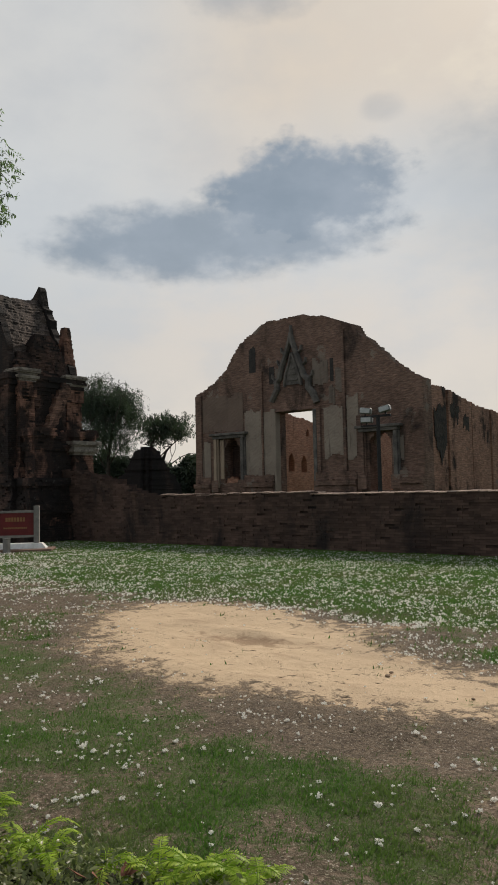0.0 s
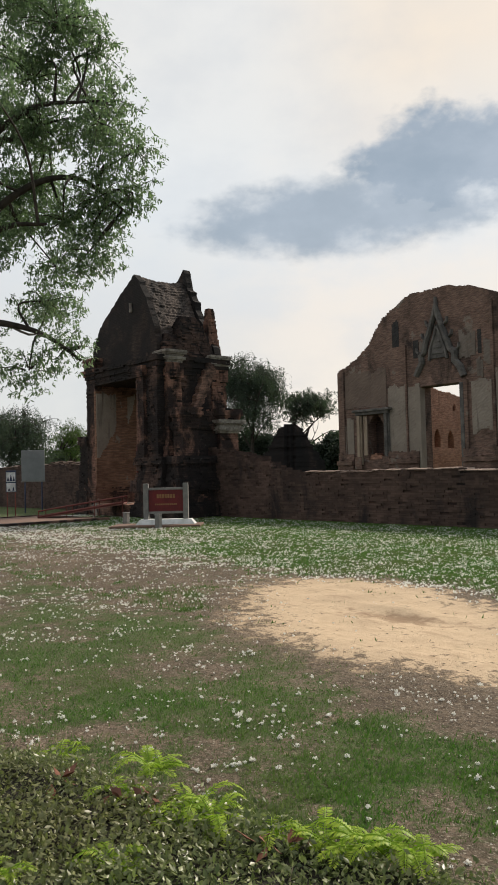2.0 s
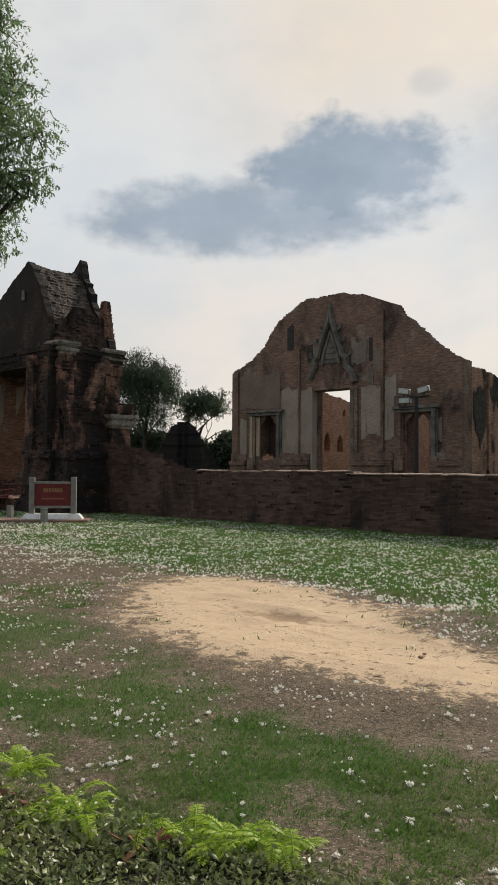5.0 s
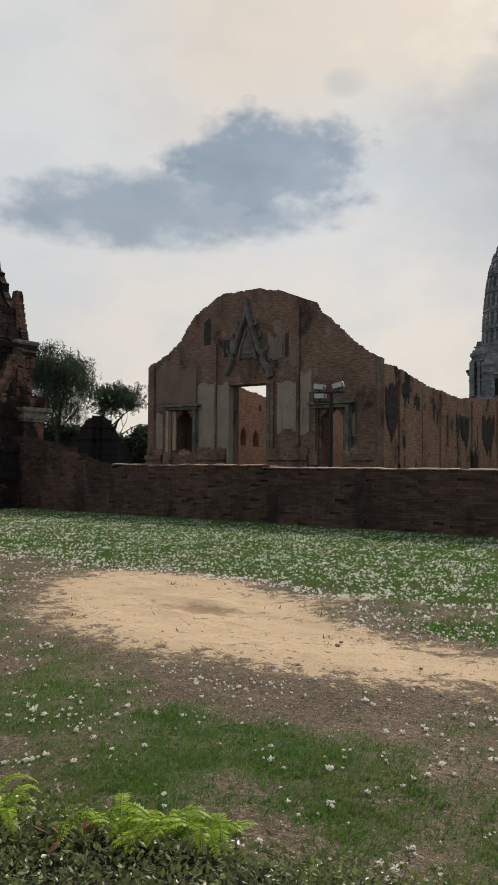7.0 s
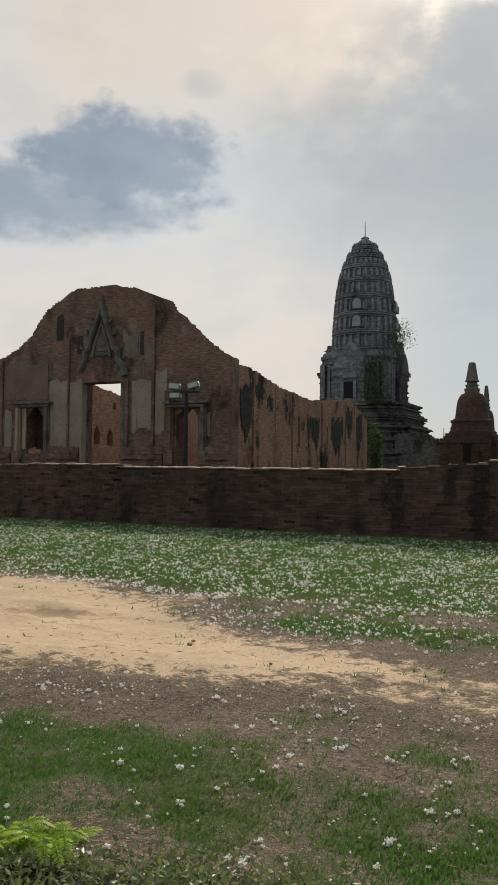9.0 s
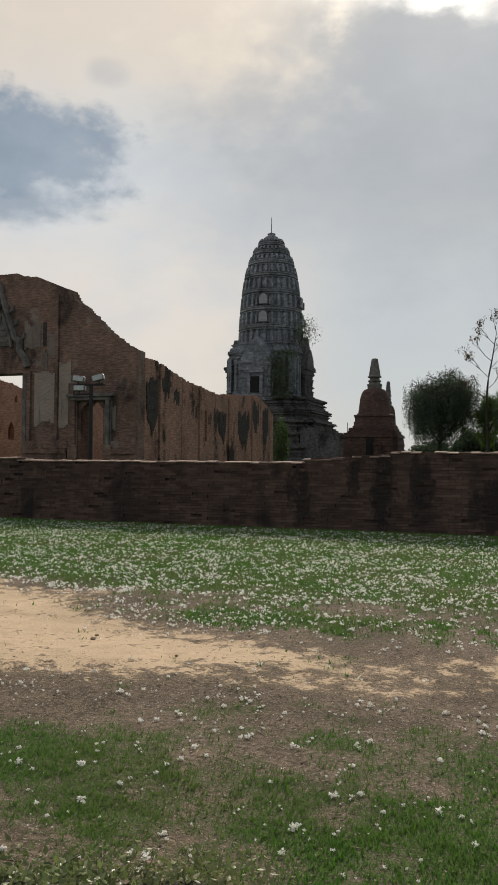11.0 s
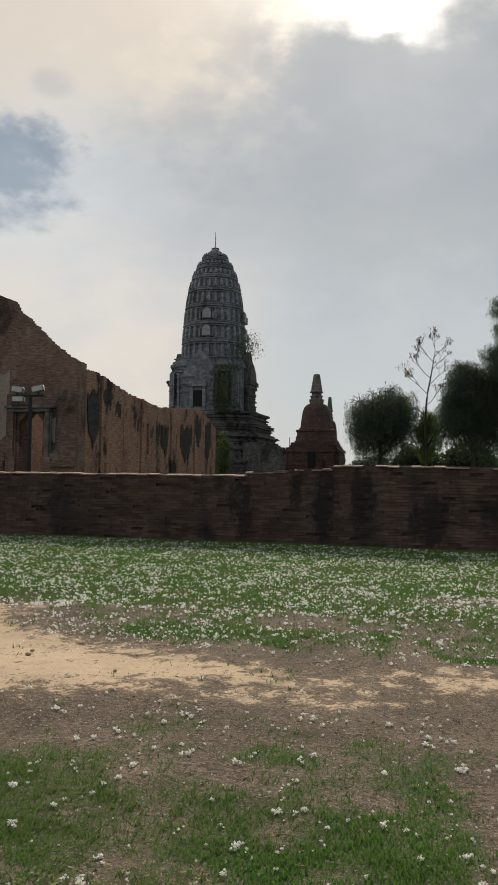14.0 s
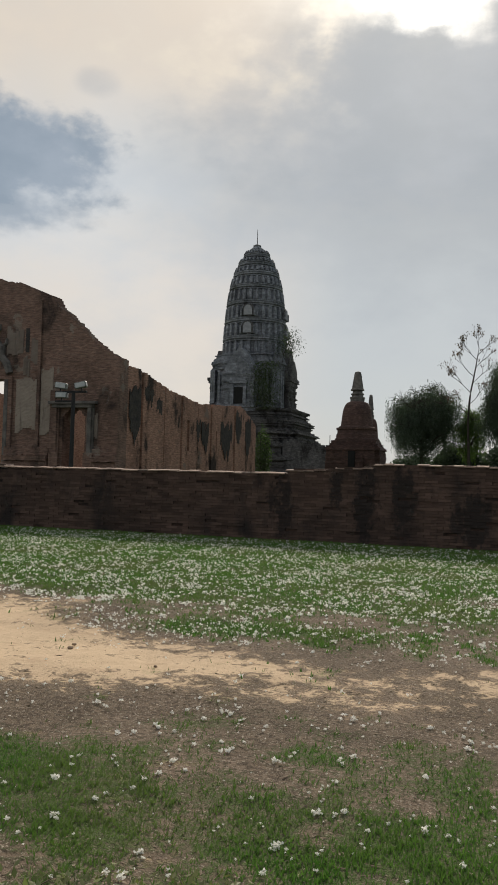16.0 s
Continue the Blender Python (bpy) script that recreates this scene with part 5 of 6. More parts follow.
body = part("cella", course_stack(redented(4.1, 4.1, 3, 0.42), [(9.0, 0.35), (9.6, 0.2), (10.2, 0.0), (13.4, 0.0), (13.6, 0.2), (14.0, 0.1), (14.3, 0.3), (14.8, 0.0), (15.4, -0.2)], 0.13, 0.09, 31), PRANG_STONE, prang)
# front porch takes the paler masonry, side porches the darker one
for a, deep in ((0, 5.6), (90, 4.85), (270, 4.85)):
    porch = part("porch", course_stack(rect(-1.75, 1.75, -deep, -3.2), [(8.6, 0.3), (8.9, 0.3), (8.95, 0.1), (9.3, 0.14), (9.4, 0.0), (11.9, 0.0), (12.0, 0.14), (12.3, 0.08), (12.4, 0.24), (12.9, 0.28)], 0.13, 0.08, 33 + a), PRANG_STONE if a == 0 else PRANG_DARK, prang, "gabled porch" if a else "gabled porch with a black block for the shade in the doorway")
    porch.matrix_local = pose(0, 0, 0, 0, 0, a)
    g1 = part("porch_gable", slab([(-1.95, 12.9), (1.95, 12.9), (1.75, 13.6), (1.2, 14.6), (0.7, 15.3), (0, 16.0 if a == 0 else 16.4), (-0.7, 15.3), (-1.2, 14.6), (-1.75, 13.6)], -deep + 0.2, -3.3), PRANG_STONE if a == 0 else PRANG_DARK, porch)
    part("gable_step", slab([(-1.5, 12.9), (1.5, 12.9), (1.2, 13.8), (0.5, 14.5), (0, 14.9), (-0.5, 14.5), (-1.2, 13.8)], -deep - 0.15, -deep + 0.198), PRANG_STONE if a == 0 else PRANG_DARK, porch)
    if a == 0:
        part("door_jamb", boxed(-0.95, -0.55, -deep - 0.25, -deep + 0.1, 8.9, 11.7, bevel=0.04), PRANG_STONE, porch)
        part("door_jamb", boxed(0.55, 0.95, -deep - 0.25, -deep + 0.1, 8.9, 11.7, bevel=0.04), PRANG_STONE, porch)
        part("door_head", boxed(-1.1, 1.1, -deep - 0.3, -deep + 0.1, 11.7, 12.1, bevel=0.04), PRANG_STONE, porch)
        # no opening is cut: a near-black block paints the doorway's shade
        part("doorway", boxed(-0.5, 0.5, -deep - 0.2, -deep + 0.05, 9.5, 11.3), mottled("opening_shade", (0.012, 0.012, 0.012), (0.008, 0.008, 0.008)), porch, "black block for the shade in the doorway")
for a in range(0, 360, 90):
    for x in (-3.6, -2.9, -2.2, 2.2, 2.9, 3.6):
        pil = part("pilaster", boxed(x - 0.16, x + 0.16, -4.62 + abs(x) * 0.12, -3.6, 9.6, 13.5, bevel=0.04), PRANG_STONE, body)
        pil.matrix_local = pose(0, 0, 0, 0, 0, a)
terr = [(0, 1.9, 1.8), (1.8, 1.5, 3.4), (3.4, 1.1, 4.9), (4.9, 0.65, 6.3), (6.3, 0.2, 7.6), (7.6, -0.15, 9.0)]
for k, (z0, grow, z1) in enumerate(terr):
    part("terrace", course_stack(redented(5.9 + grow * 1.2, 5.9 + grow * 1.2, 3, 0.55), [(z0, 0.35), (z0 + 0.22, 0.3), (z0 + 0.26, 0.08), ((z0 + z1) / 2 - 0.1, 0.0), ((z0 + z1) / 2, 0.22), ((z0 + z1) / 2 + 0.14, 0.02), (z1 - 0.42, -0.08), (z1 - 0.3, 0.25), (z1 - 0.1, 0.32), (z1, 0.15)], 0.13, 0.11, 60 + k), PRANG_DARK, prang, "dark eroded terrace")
gallery = thing("gallery_wall", "dark ruined gallery wall beside the tower", "wall", (-18.2, 82.5, 0))
raw_part("masonry", *ruin_wall((-4.5, 3.5), lambda x: 4.9 - 0.1 * x - (0.8 if x > 2.4 else 0), 0, (0, 1.0), cell=0.25, row=0.2, ragged=0.18, seed=71), PRANG_DARK, gallery)
part("rod", tube([(0.6, 0.5, 4.6), (0.6, 0.5, 5.9)], 0.04, 6), STEEL, gallery)

# ---- bell-shaped shrines ----
def chedi(place, label, seed, wide=1.0, high=1.0):
    """A bell-shaped brick shrine: stepped square base, round mouldings, bell, neck and broken spire."""
    ob = thing("chedi", label, "chedi", place)
    lathed = lambda rows, n=36: lathe([(r * wide, z * high) for r, z in rows], n)
    base = part("base", course_stack(redented(2.35 * wide, 2.35 * wide, 2, 0.2 * wide), [(0, 0.4), (1.2 * high, 0.36), (1.3 * high, 0.24), (2.9 * high, 0.2), (3.95 * high, 0.14), (4.0 * high, 0.26), (4.25 * high, 0.2), (4.32 * high, 0.0), (4.6 * high, -0.1), (4.65 * high, -0.22), (4.9 * high, -0.26)], 0.09, 0.035, seed), CHEDI, ob)
    part("drum", lathed([(2.06, 4.88), (2.08, 5.1), (1.96, 5.14), (1.95, 5.5), (1.86, 5.54), (1.84, 5.92), (1.94, 5.96), (1.95, 6.14), (1.7, 6.2), (1.66, 6.3), (1.56, 6.32)]), CHEDI, ob, "round brick drum with worn mouldings")
    part("bell", lathed([(1.54, 6.3), (1.5, 6.6), (1.44, 7.1), (1.38, 7.6), (1.3, 8.0), (1.17, 8.32), (0.98, 8.56), (0.7, 8.68)]), CHEDI, ob, "weathered red brick bell")
    part("neck", lathed([(0.66, 8.66), (0.68, 8.9), (0.71, 8.98), (0.71, 9.1), (0.56, 9.14), (0.53, 9.3), (0.62, 9.34), (0.62, 9.46), (0.48, 9.5), (0.47, 9.72)], 28), STUCCO, ob, "grey stucco neck rings")
    part("spire", lathed([(0.64, 9.74), (0.64, 9.86), (0.56, 9.92), (0.5, 10.3), (0.42, 10.8), (0.34, 11.3), (0.29, 11.52), (0.14, 11.58)], 24), STUCCO, ob, "dark stump of the broken spire")
    # niche is not hollow; its inner shade is a near-black block
    part("niche", boxed(-0.32 * wide, 0.32 * wide, -2.66 * wide, -2.2 * wide, 2.0 * high, 3.9 * high, bevel=0.02), mottled("opening_shade", (0.012, 0.012, 0.012), (0.008, 0.008, 0.008)), base, "black block for the shade in an upright niche")
    part("niche_buttress", course_stack(rect(0.5 * wide, 1.1 * wide, -2.9 * wide, -2.3 * wide), [(0, 0.1), (3.2 * high, 0.0), (3.6 * high, -0.15)], 0.09, 0.05, seed + 3), CHEDI, base)
    return ob


chedi((-13.25, 74.7, 0), "bell-shaped red brick chedi with a broken grey spire", 80)
chedi((-13.6, 85.0, 0), "slender brick chedi standing behind another", 84, 0.55, 0.9)

# ---- trees ----
def eased(points, n=5):
    """A smooth line through the points."""
    p = [Vector(q) for q in points]
    p = [p[0] * 2 - p[1]] + p + [p[-1] * 2 - p[-2]]
    out = []
    for i in range(1, len(p) - 2):
        a, b, c, d = p[i - 1:i + 3]
        for k in range(n):
            t = k / n
            out.append(0.5 * (2 * b + (c - a) * t + (2 * a - 5 * b + 4 * c - d) * t * t + (3 * b - a - 3 * c + d) * t ** 3))
    return out + [p[-2]]


def grow_tree(name, label, base, trunk, limbs, clumps, leaf_size, leaves, mat, seed, radius=0.2, spread=0.45, droop=0.5, hang=0.0, aspect=2.4, whorl=26, loose=1.1, twiggy=0.5, strand=0.0):
    """trunk: points from the foot; limbs: lists of points, first near the trunk; clumps: (x, y, z, rx, rz) masses of foliage, all from the foot."""
    rnd = np.random.default_rng(seed)
    rr = random.Random(seed)
    ob = thing(name, label, "tree", base)
    trunk = eased(trunk)
    limbs = [eased(limb) for limb in limbs]
    n = len(trunk)
    part("trunk", tube(trunk, [radius * (1 - 0.55 * i / max(1, n - 1)) for i in range(n)], 10), BARK, ob, smooth=True)
    ends = []
    for limb in limbs:
        m = len(limb)
        r0 = radius * 0.33
        part("limb", tube(limb, [r0 * (1 - 0.75 * i / (m - 1)) for i in range(m)], 7), BARK, ob, smooth=True)
    # twigs reach from the nearest limb point into each mass of foliage
    anchors = [Vector(p) for limb in limbs for p in limb[1:]] + [Vector(trunk[-1])]
    bm = bmesh.new()
    pts = []
    total = sum(c[3] ** 2 * c[4] for c in clumps)
    for cx, cy, cz, rx, rz in clumps:
        c = Vector((cx, cy, cz))
        a = min(anchors, key=lambda q: (q - c).length)
        mid = (a + c) / 2 + Vector((rr.uniform(-0.6, 0.6), rr.uniform(-0.6, 0.6), rr.uniform(-0.4, 0.5))) * rx
        line = eased([a, mid, c], 4)
        tube(line, [0.03 - 0.0022 * i for i in range(len(line))], 5, bm)
        count = int(leaves * rx ** 2 * rz / total)
        tips = max(6, count // whorl)
        for _ in range(tips):
            d = Vector((rr.gauss(0, 1), rr.gauss(0, 1), rr.gauss(0, 1))).normalized() * rr.random() ** spread
            tip = c + Vector((d.x * rx, d.y * rx, d.z * rz))
            if rr.random() < twiggy:
                tube([c.lerp(tip, 0.15), c.lerp(tip, 0.6) + Vector((0, 0, 0.06 * rx)), tip], [0.012, 0.009, 0.005], 4, bm)
            if strand:
                fall, bow = strand * rr.uniform(0.35, 1.0), Vector((tip.x - cx, tip.y - cy, 0)) * 0.25
                for _ in range(whorl):
                    f = rr.random()
                    q = tip + bow * f * (1 - f) * 2 - Vector((0, 0, fall * f))
                    pts.append((q.x + rr.gauss(0, 0.06), q.y + rr.gauss(0, 0.06), q.z))
                continue
            for _ in range(whorl):
                down = hang * rr.random() ** 1.5
                pts.append((tip.x + rr.gauss(0, leaf_size * loose), tip.y + rr.gauss(0, leaf_size * loose), tip.z + rr.gauss(0, leaf_size * loose * 0.75) - down))
    part("twig_mass", bm, BARK, ob, "thin dark twigs")
    leaf_mesh("crown", pts, leaf_size, mat, rnd, ob, droop, aspect, kind="stuff")
    return ob


KAPOK_LEAF = leafy("kapok_leaf", (0.11, 0.155, 0.1), (0.2, 0.245, 0.17), (0.1, 0.14, 0.09), 0.55)
DARK_LEAF = leafy("tamarind_leaf", (0.058, 0.078, 0.058), (0.09, 0.112, 0.08), (0.05, 0.066, 0.052), 0.3, 0.85)
LIGHT_LEAF = leafy("fresh_leaf", (0.07, 0.12, 0.03), (0.11, 0.16, 0.04), (0.06, 0.09, 0.03), 0.35)


def kapok():
    rr = random.Random(5)
    trunk = [(0, 0, -0.1), (0.1, 0, 1.5), (0.05, 0.1, 4.0), (0.0, 0.1, 7.0), (0.1, 0.0, 10.0), (0.1, 0.1, 12.5)]
    limbs = []
    # limbs leave the trunk in rising arcs; the lowest reaches out level toward the gate
    limbs.append([(0.05, 0.1, 3.9), (0.5, 0.4, 4.3), (1.0, 0.8, 4.5), (1.45, 1.2, 4.42), (1.85, 1.6, 4.2), (2.3, 2.0, 3.75)])
    limbs.append([(0.0, 0.1, 5.2), (0.6, 0.8, 6.3), (1.2, 1.6, 7.1), (1.8, 2.3, 7.2), (2.3, 2.9, 6.6)])
    limbs.append([(0.0, 0.1, 6.5), (0.6, 0.7, 7.6), (1.5, 1.5, 8.4), (2.2, 2.3, 8.5)])
    for k in range(9):
        a, z = k * 2.4 + 0.4, 5.0 + k * 0.75
        reach = 3.0 - 0.16 * k
        limbs.append([(0, 0.1, z), (math.cos(a) * reach * 0.35, math.sin(a) * reach * 0.35, z + 0.7), (math.cos(a) * reach * 0.7, math.sin(a) * reach * 0.7, z + 1.0), (math.cos(a) * reach, math.sin(a) * reach, z + 0.9)])
    clumps = []
    for k in range(120):
        d = Vector((rr.gauss(0, 1), rr.gauss(0, 1), rr.gauss(0, 1))).normalized() * rr.uniform(0.55, 1.0)
        x, y, z = d.x * 3.6, d.y * 3.6, 8.6 + d.z * 4.9
        if z < 5.2 and (rr.random() < 0.4 or x + y > 2.6):
            continue
        clumps.append((x, y, z, rr.uniform(0.5, 1.05), rr.uniform(0.35, 0.65)))
    for x, y, z in [(2.1, 1.8, 4.0), (1.7, 1.3, 3.6), (1.6, 1.7, 4.9), (1.2, 0.8, 3.7), (2.3, 2.4, 5.7), (2.5, 3.0, 6.9), (2.5, 3.1, 7.7), (0.8, 0.5, 3.4), (2.0, 2.4, 6.2), (2.4, 2.7, 8.6), (2.0, 2.6, 9.6), (1.5, 2.3, 10.6), (2.2, 2.7, 6.5), (2.3, 2.5, 7.3), (1.9, 2.2, 5.6), (2.1, 2.5, 8.0), (1.7, 2.0, 6.4)]:
        clumps.append((x, y, z, 0.6, 0.5))
    return grow_tree("kapok_tree", "tall leafy kapok tree with spreading drooping branches", (-14.7, 4.47, 0), trunk, limbs, clumps, 0.088, 200000, KAPOK_LEAF, 5, radius=0.3, droop=0.7, hang=0.05, aspect=2.9, whorl=7, loose=0.3, twiggy=0.06, spread=0.5)


kapok()


def weeping(place, height, rad, seed, label, leaves=15000, lean=0.0, low=0.35, mat=None, size=0.13, hang=1.5):
    """A rounded tree with hanging fine foliage."""
    rr = random.Random(seed)
    top = height - 0.9
    trunk = [(0, 0, -0.1), (0.1 + lean * 0.3, 0.05, height * 0.22), (lean * 0.7, 0.0, height * 0.42), (lean, 0.0, height * 0.6)]
    limbs, clumps = [], []
    for k in range(7):
        a = k * 0.9 + rr.random()
        z = height * rr.uniform(0.3, 0.55)
        limbs.append([(lean * 0.6, 0, z), (lean + math.cos(a) * rad * 0.4, math.sin(a) * rad * 0.4, z + height * 0.15), (lean + math.cos(a) * rad * 0.8, math.sin(a) * rad * 0.8, z + height * 0.2)])
    for k in range(44):
        d = Vector((rr.gauss(0, 1), rr.gauss(0, 1), rr.gauss(0.25, 0.9))).normalized() * rr.uniform(0.45, 1.0)
        mid = height * (low + 1) / 2
        clumps.append((lean + d.x * rad * 0.85, d.y * rad * 0.85, mid + 0.35 + d.z * (height * (1 - low) / 2 - 0.35), rad * rr.uniform(0.3, 0.46), rad * rr.uniform(0.22, 0.34)))
    return grow_tree("tree", label, (*place, 0), trunk, limbs, clumps, size, leaves * 2, mat or DARK_LEAF, seed, radius=0.2, droop=1.1, hang=hang, aspect=3.0, strand=hang if hang > 0.4 else 0.0)


weeping((-6.1, 61.0), 8.9, 3.0, 101, "round weeping tamarind tree beyond the wall", 46000, low=0.34, hang=2.6, lean=0.4)
weeping((-2.4, 61.5), 7.4, 1.3, 108, "slim light green feathery tree beyond the wall", 9000, low=0.3, hang=1.2, mat=LIGHT_LEAF)
weeping((0.9, 58.5), 10.6, 2.9, 102, "dark weeping tamarind tree beyond the wall", 60000, low=0.3, hang=2.8)
weeping((4.6, 57.0), 14.8, 3.3, 103, "tall dark leafy tree beyond the wall", 120000, low=0.25, hang=0.3)
weeping((-45.4, 37.6), 10.6, 3.0, 104, "dark leaning tamarind tree behind the wall", 30000, lean=0.7, low=0.36, hang=1.6)
weeping((-47.4, 43.5), 8.3, 2.5, 105, "small wind-bent tree behind the wall", 12000, lean=2.4, low=0.58, hang=0.5)
weeping((-52.5, 22.0), 6.6, 3.4, 106, "broad tree with drooping foliage behind the wall", 28000, low=0.15)
weeping((-46.3, 23.5), 5.2, 1.3, 107, "young light green tree behind the wall", 4000, low=0.3, mat=LIGHT_LEAF, hang=0.3)


def bush_row(points, label, seed, size=0.22, leaves=9000, mat=None):
    rnd = np.random.default_rng(seed)
    rr = random.Random(seed)
    for x, y, w, h in points:
        ob = thing("bush", label, "bush", (x, y, 0), 0, "bushes behind the wall")
        pts = []
        bm = bmesh.new()
        for k in range(7):
            a = k * 0.9
            tip = (math.cos(a) * w * 0.6, math.sin(a) * w * 0.6, h * 0.75)
            tube([(math.cos(a) * 0.1, math.sin(a) * 0.1, -0.05), (math.cos(a) * w * 0.3, math.sin(a) * w * 0.3, h * 0.45), tip], [0.05, 0.035, 0.015], 5, bm)
        part("stem", bm, BARK, ob)
        n = int(leaves / len(points))
        while len(pts) < n:
            d = Vector((rr.gauss(0, 1), rr.gauss(0, 1), rr.gauss(0, 1))).normalized() * rr.random() ** 0.3
            lump = 0.82 + 0.25 * noise.noise(Vector((d.x * 2.2 + x, d.y * 2.2, d.z * 2.2)))
            pts.append((d.x * w * lump, d.y * w * lump, h * 0.5 + d.z * h * 0.5 * lump))
        leaf_mesh("foliage", pts, size, mat or DARK_LEAF, rnd, ob, 0.4, 2.0, kind="stuff")


bush_row([(-41.5, 44.0, 3.2, 5.2), (-44.5, 41.0, 3.0, 5.0), (-47.5, 39.5, 3.0, 5.4), (-39.6, 46.5, 2.2, 5.6), (-50.0, 37.0, 3.0, 4.4)], "dense dark green bush behind the wall", 201, 0.3, 80000)
bush_row([(-8.8, 84.0, 3.4, 4.4), (-2.0, 88.0, 4.5, 4.2), (5.0, 86.0, 4.5, 4.4), (-60.0, 30.0, 4.0, 4.6), (-58.0, 38.0, 4.0, 4.2), (-3.4, 66.0, 2.6, 5.0), (0.8, 65.0, 2.8, 5.2)], "distant dull green shrubbery", 202, 0.4, 36000)
bush_row([(-20.3, 67.2, 0.95, 6.2)], "fresh green shrub growing against the ruins", 203, 0.2, 2600, leafy("shrub_leaf", (0.05, 0.085, 0.03), (0.085, 0.125, 0.04), (0.05, 0.07, 0.03), 0.3, 0.8))


def bare_tree():
    """A thin tree forking again and again into fine twigs, with a few leaves left."""
    rr = random.Random(12)
    ob = thing("sparse_tree", "thin sparse tree with few reddish leaves", "tree", (-2.4, 59.0, 0))
    trunk = [(0, 0, -0.1), (0.08, 0, 3.0), (0.0, 0, 5.6), (0.12, 0, 7.6), (0.4, 0, 9.2), (0.62, 0, 10.6)]
    part("trunk", tube(eased(trunk), [0.11 - 0.0032 * i for i in range(26)], 8), BARK, ob, smooth=True)
    leaves = []

    def fork(bm, p, way, ln, r, depth):
        mid = p + way * ln * 0.5 + Vector((rr.gauss(0, 0.05), rr.gauss(0, 0.05), 0.02)) * ln
        q = p + way * ln + Vector((0, 0, 0.08 * ln))
        tube([p, mid, q], [r, r * 0.8, r * 0.6], 5, bm)
        if depth < 3:
            for _ in range(4):
                leaves.append(tuple(q.lerp(p, rr.random() * 0.5) + Vector((rr.gauss(0, 0.07), rr.gauss(0, 0.07), rr.gauss(0, 0.07)))))
        if depth:
            for _ in range(rr.choice((2, 2, 3))):
                turn = (way + Vector((rr.gauss(0, 0.42), rr.gauss(0, 0.42), rr.uniform(-0.1, 0.45)))).normalized()
                fork(bm, p.lerp(q, rr.uniform(0.6, 1.0)), turn, ln * rr.uniform(0.55, 0.8), r * 0.62, depth - 1)

    for z, side, ln in ((6.2, -1, 0.9), (7.0, 1, 0.9), (7.8, -1, 1.2), (8.5, 1, 1.0), (9.0, -1, 1.0), (9.6, 1, 1.0), (10.2, -1, 0.9), (10.5, 1, 0.8), (10.55, 0, 0.9)):
        x = float(np.interp(z, [5.6, 7.6, 9.2, 10.6], [0.0, 0.12, 0.4, 0.62]))
        bm = bmesh.new()
        fork(bm, Vector((x, 0, z)), Vector((side * 0.75, rr.uniform(-0.4, 0.4), 0.7)).normalized(), ln, 0.026, 4)
        part("limb", bm, BARK, ob)
    keep = [c for c in leaves if rr.random() < (0.6 if c[0] < 0.4 else 0.3)]
    leaf_mesh("crown", keep, 0.15, leafy("red_brown_leaf", (0.10, 0.045, 0.035), (0.12, 0.07, 0.04), (0.07, 0.06, 0.03), 0.3), np.random.default_rng(12), ob, 1.0, 2.2, kind="stuff")
    return ob


bare_tree()
# plants rooted in the tower's masonry
rnd_v = np.random.default_rng(7)
sprig = thing("sapling", "leafy sapling rooted in the tower masonry", "plant", (-24.2, 87.0, 14.3))
part("stem", tube([(0, 0, 0), (0.1, 0, 1.0), (0.6, 0, 2.2), (0.9, 0, 3.2)], [0.08, 0.06, 0.04, 0.02], 6), BARK, sprig)
leaf_mesh("foliage", np.stack([rnd_v.normal(0.7, 0.8, 900), rnd_v.normal(0, 0.5, 900), rnd_v.normal(2.2, 0.8, 900)], 1), 0.26, DARK_LEAF, rnd_v, sprig, 0.3, kind="stuff")
vine = thing("creeper", "green creeper hanging over the tower front", "plant", (-26.3, 84.0, 8.8))
part("stem", tube([(0, 0, 0), (0.2, 0.1, 2.0), (0.5, 0.3, 4.6)], [0.07, 0.05, 0.03], 6), BARK, vine)
leaf_mesh("foliage", np.stack([rnd_v.normal(1.0, 0.85, 2600), rnd_v.normal(-0.1, 0.35, 2600), rnd_v.uniform(0.0, 5.4, 2600)], 1), 0.22, leafy("creeper_leaf", (0.045, 0.07, 0.03), (0.07, 0.095, 0.036), (0.05, 0.06, 0.03), 0.25), rnd_v, vine, 0.8, kind="stuff")

# ---- grass, kapok floss, litter ----
def in_view(x, y):
    """The wedge of ground before the camera."""
    a = np.degrees(np.arctan2(-x, y))
    return (a > -6) & (a < 74) & (y > 1.2)


def scatter(n, x0, x1, y0, y1, rnd):
    x, y = rnd.uniform(x0, x1, n), rnd.uniform(y0, y1, n)
    keep = in_view(x, y)
    return x[keep], y[keep]


def ground_height(x, y):
    near = np.exp(-((x + 5) / 14) ** 2 - ((y - 7) / 12) ** 2)
    z = near * np.array([0.035 * noise.fractal(Vector((a * 0.8, b * 0.8, 0)), 1.0, 2.0, 4) for a, b in zip(x, y)])
    return z - 0.045 * np.exp(-((x + 6.0) / 0.55) ** 2 - ((y - 7.17) / 0.2) ** 2)


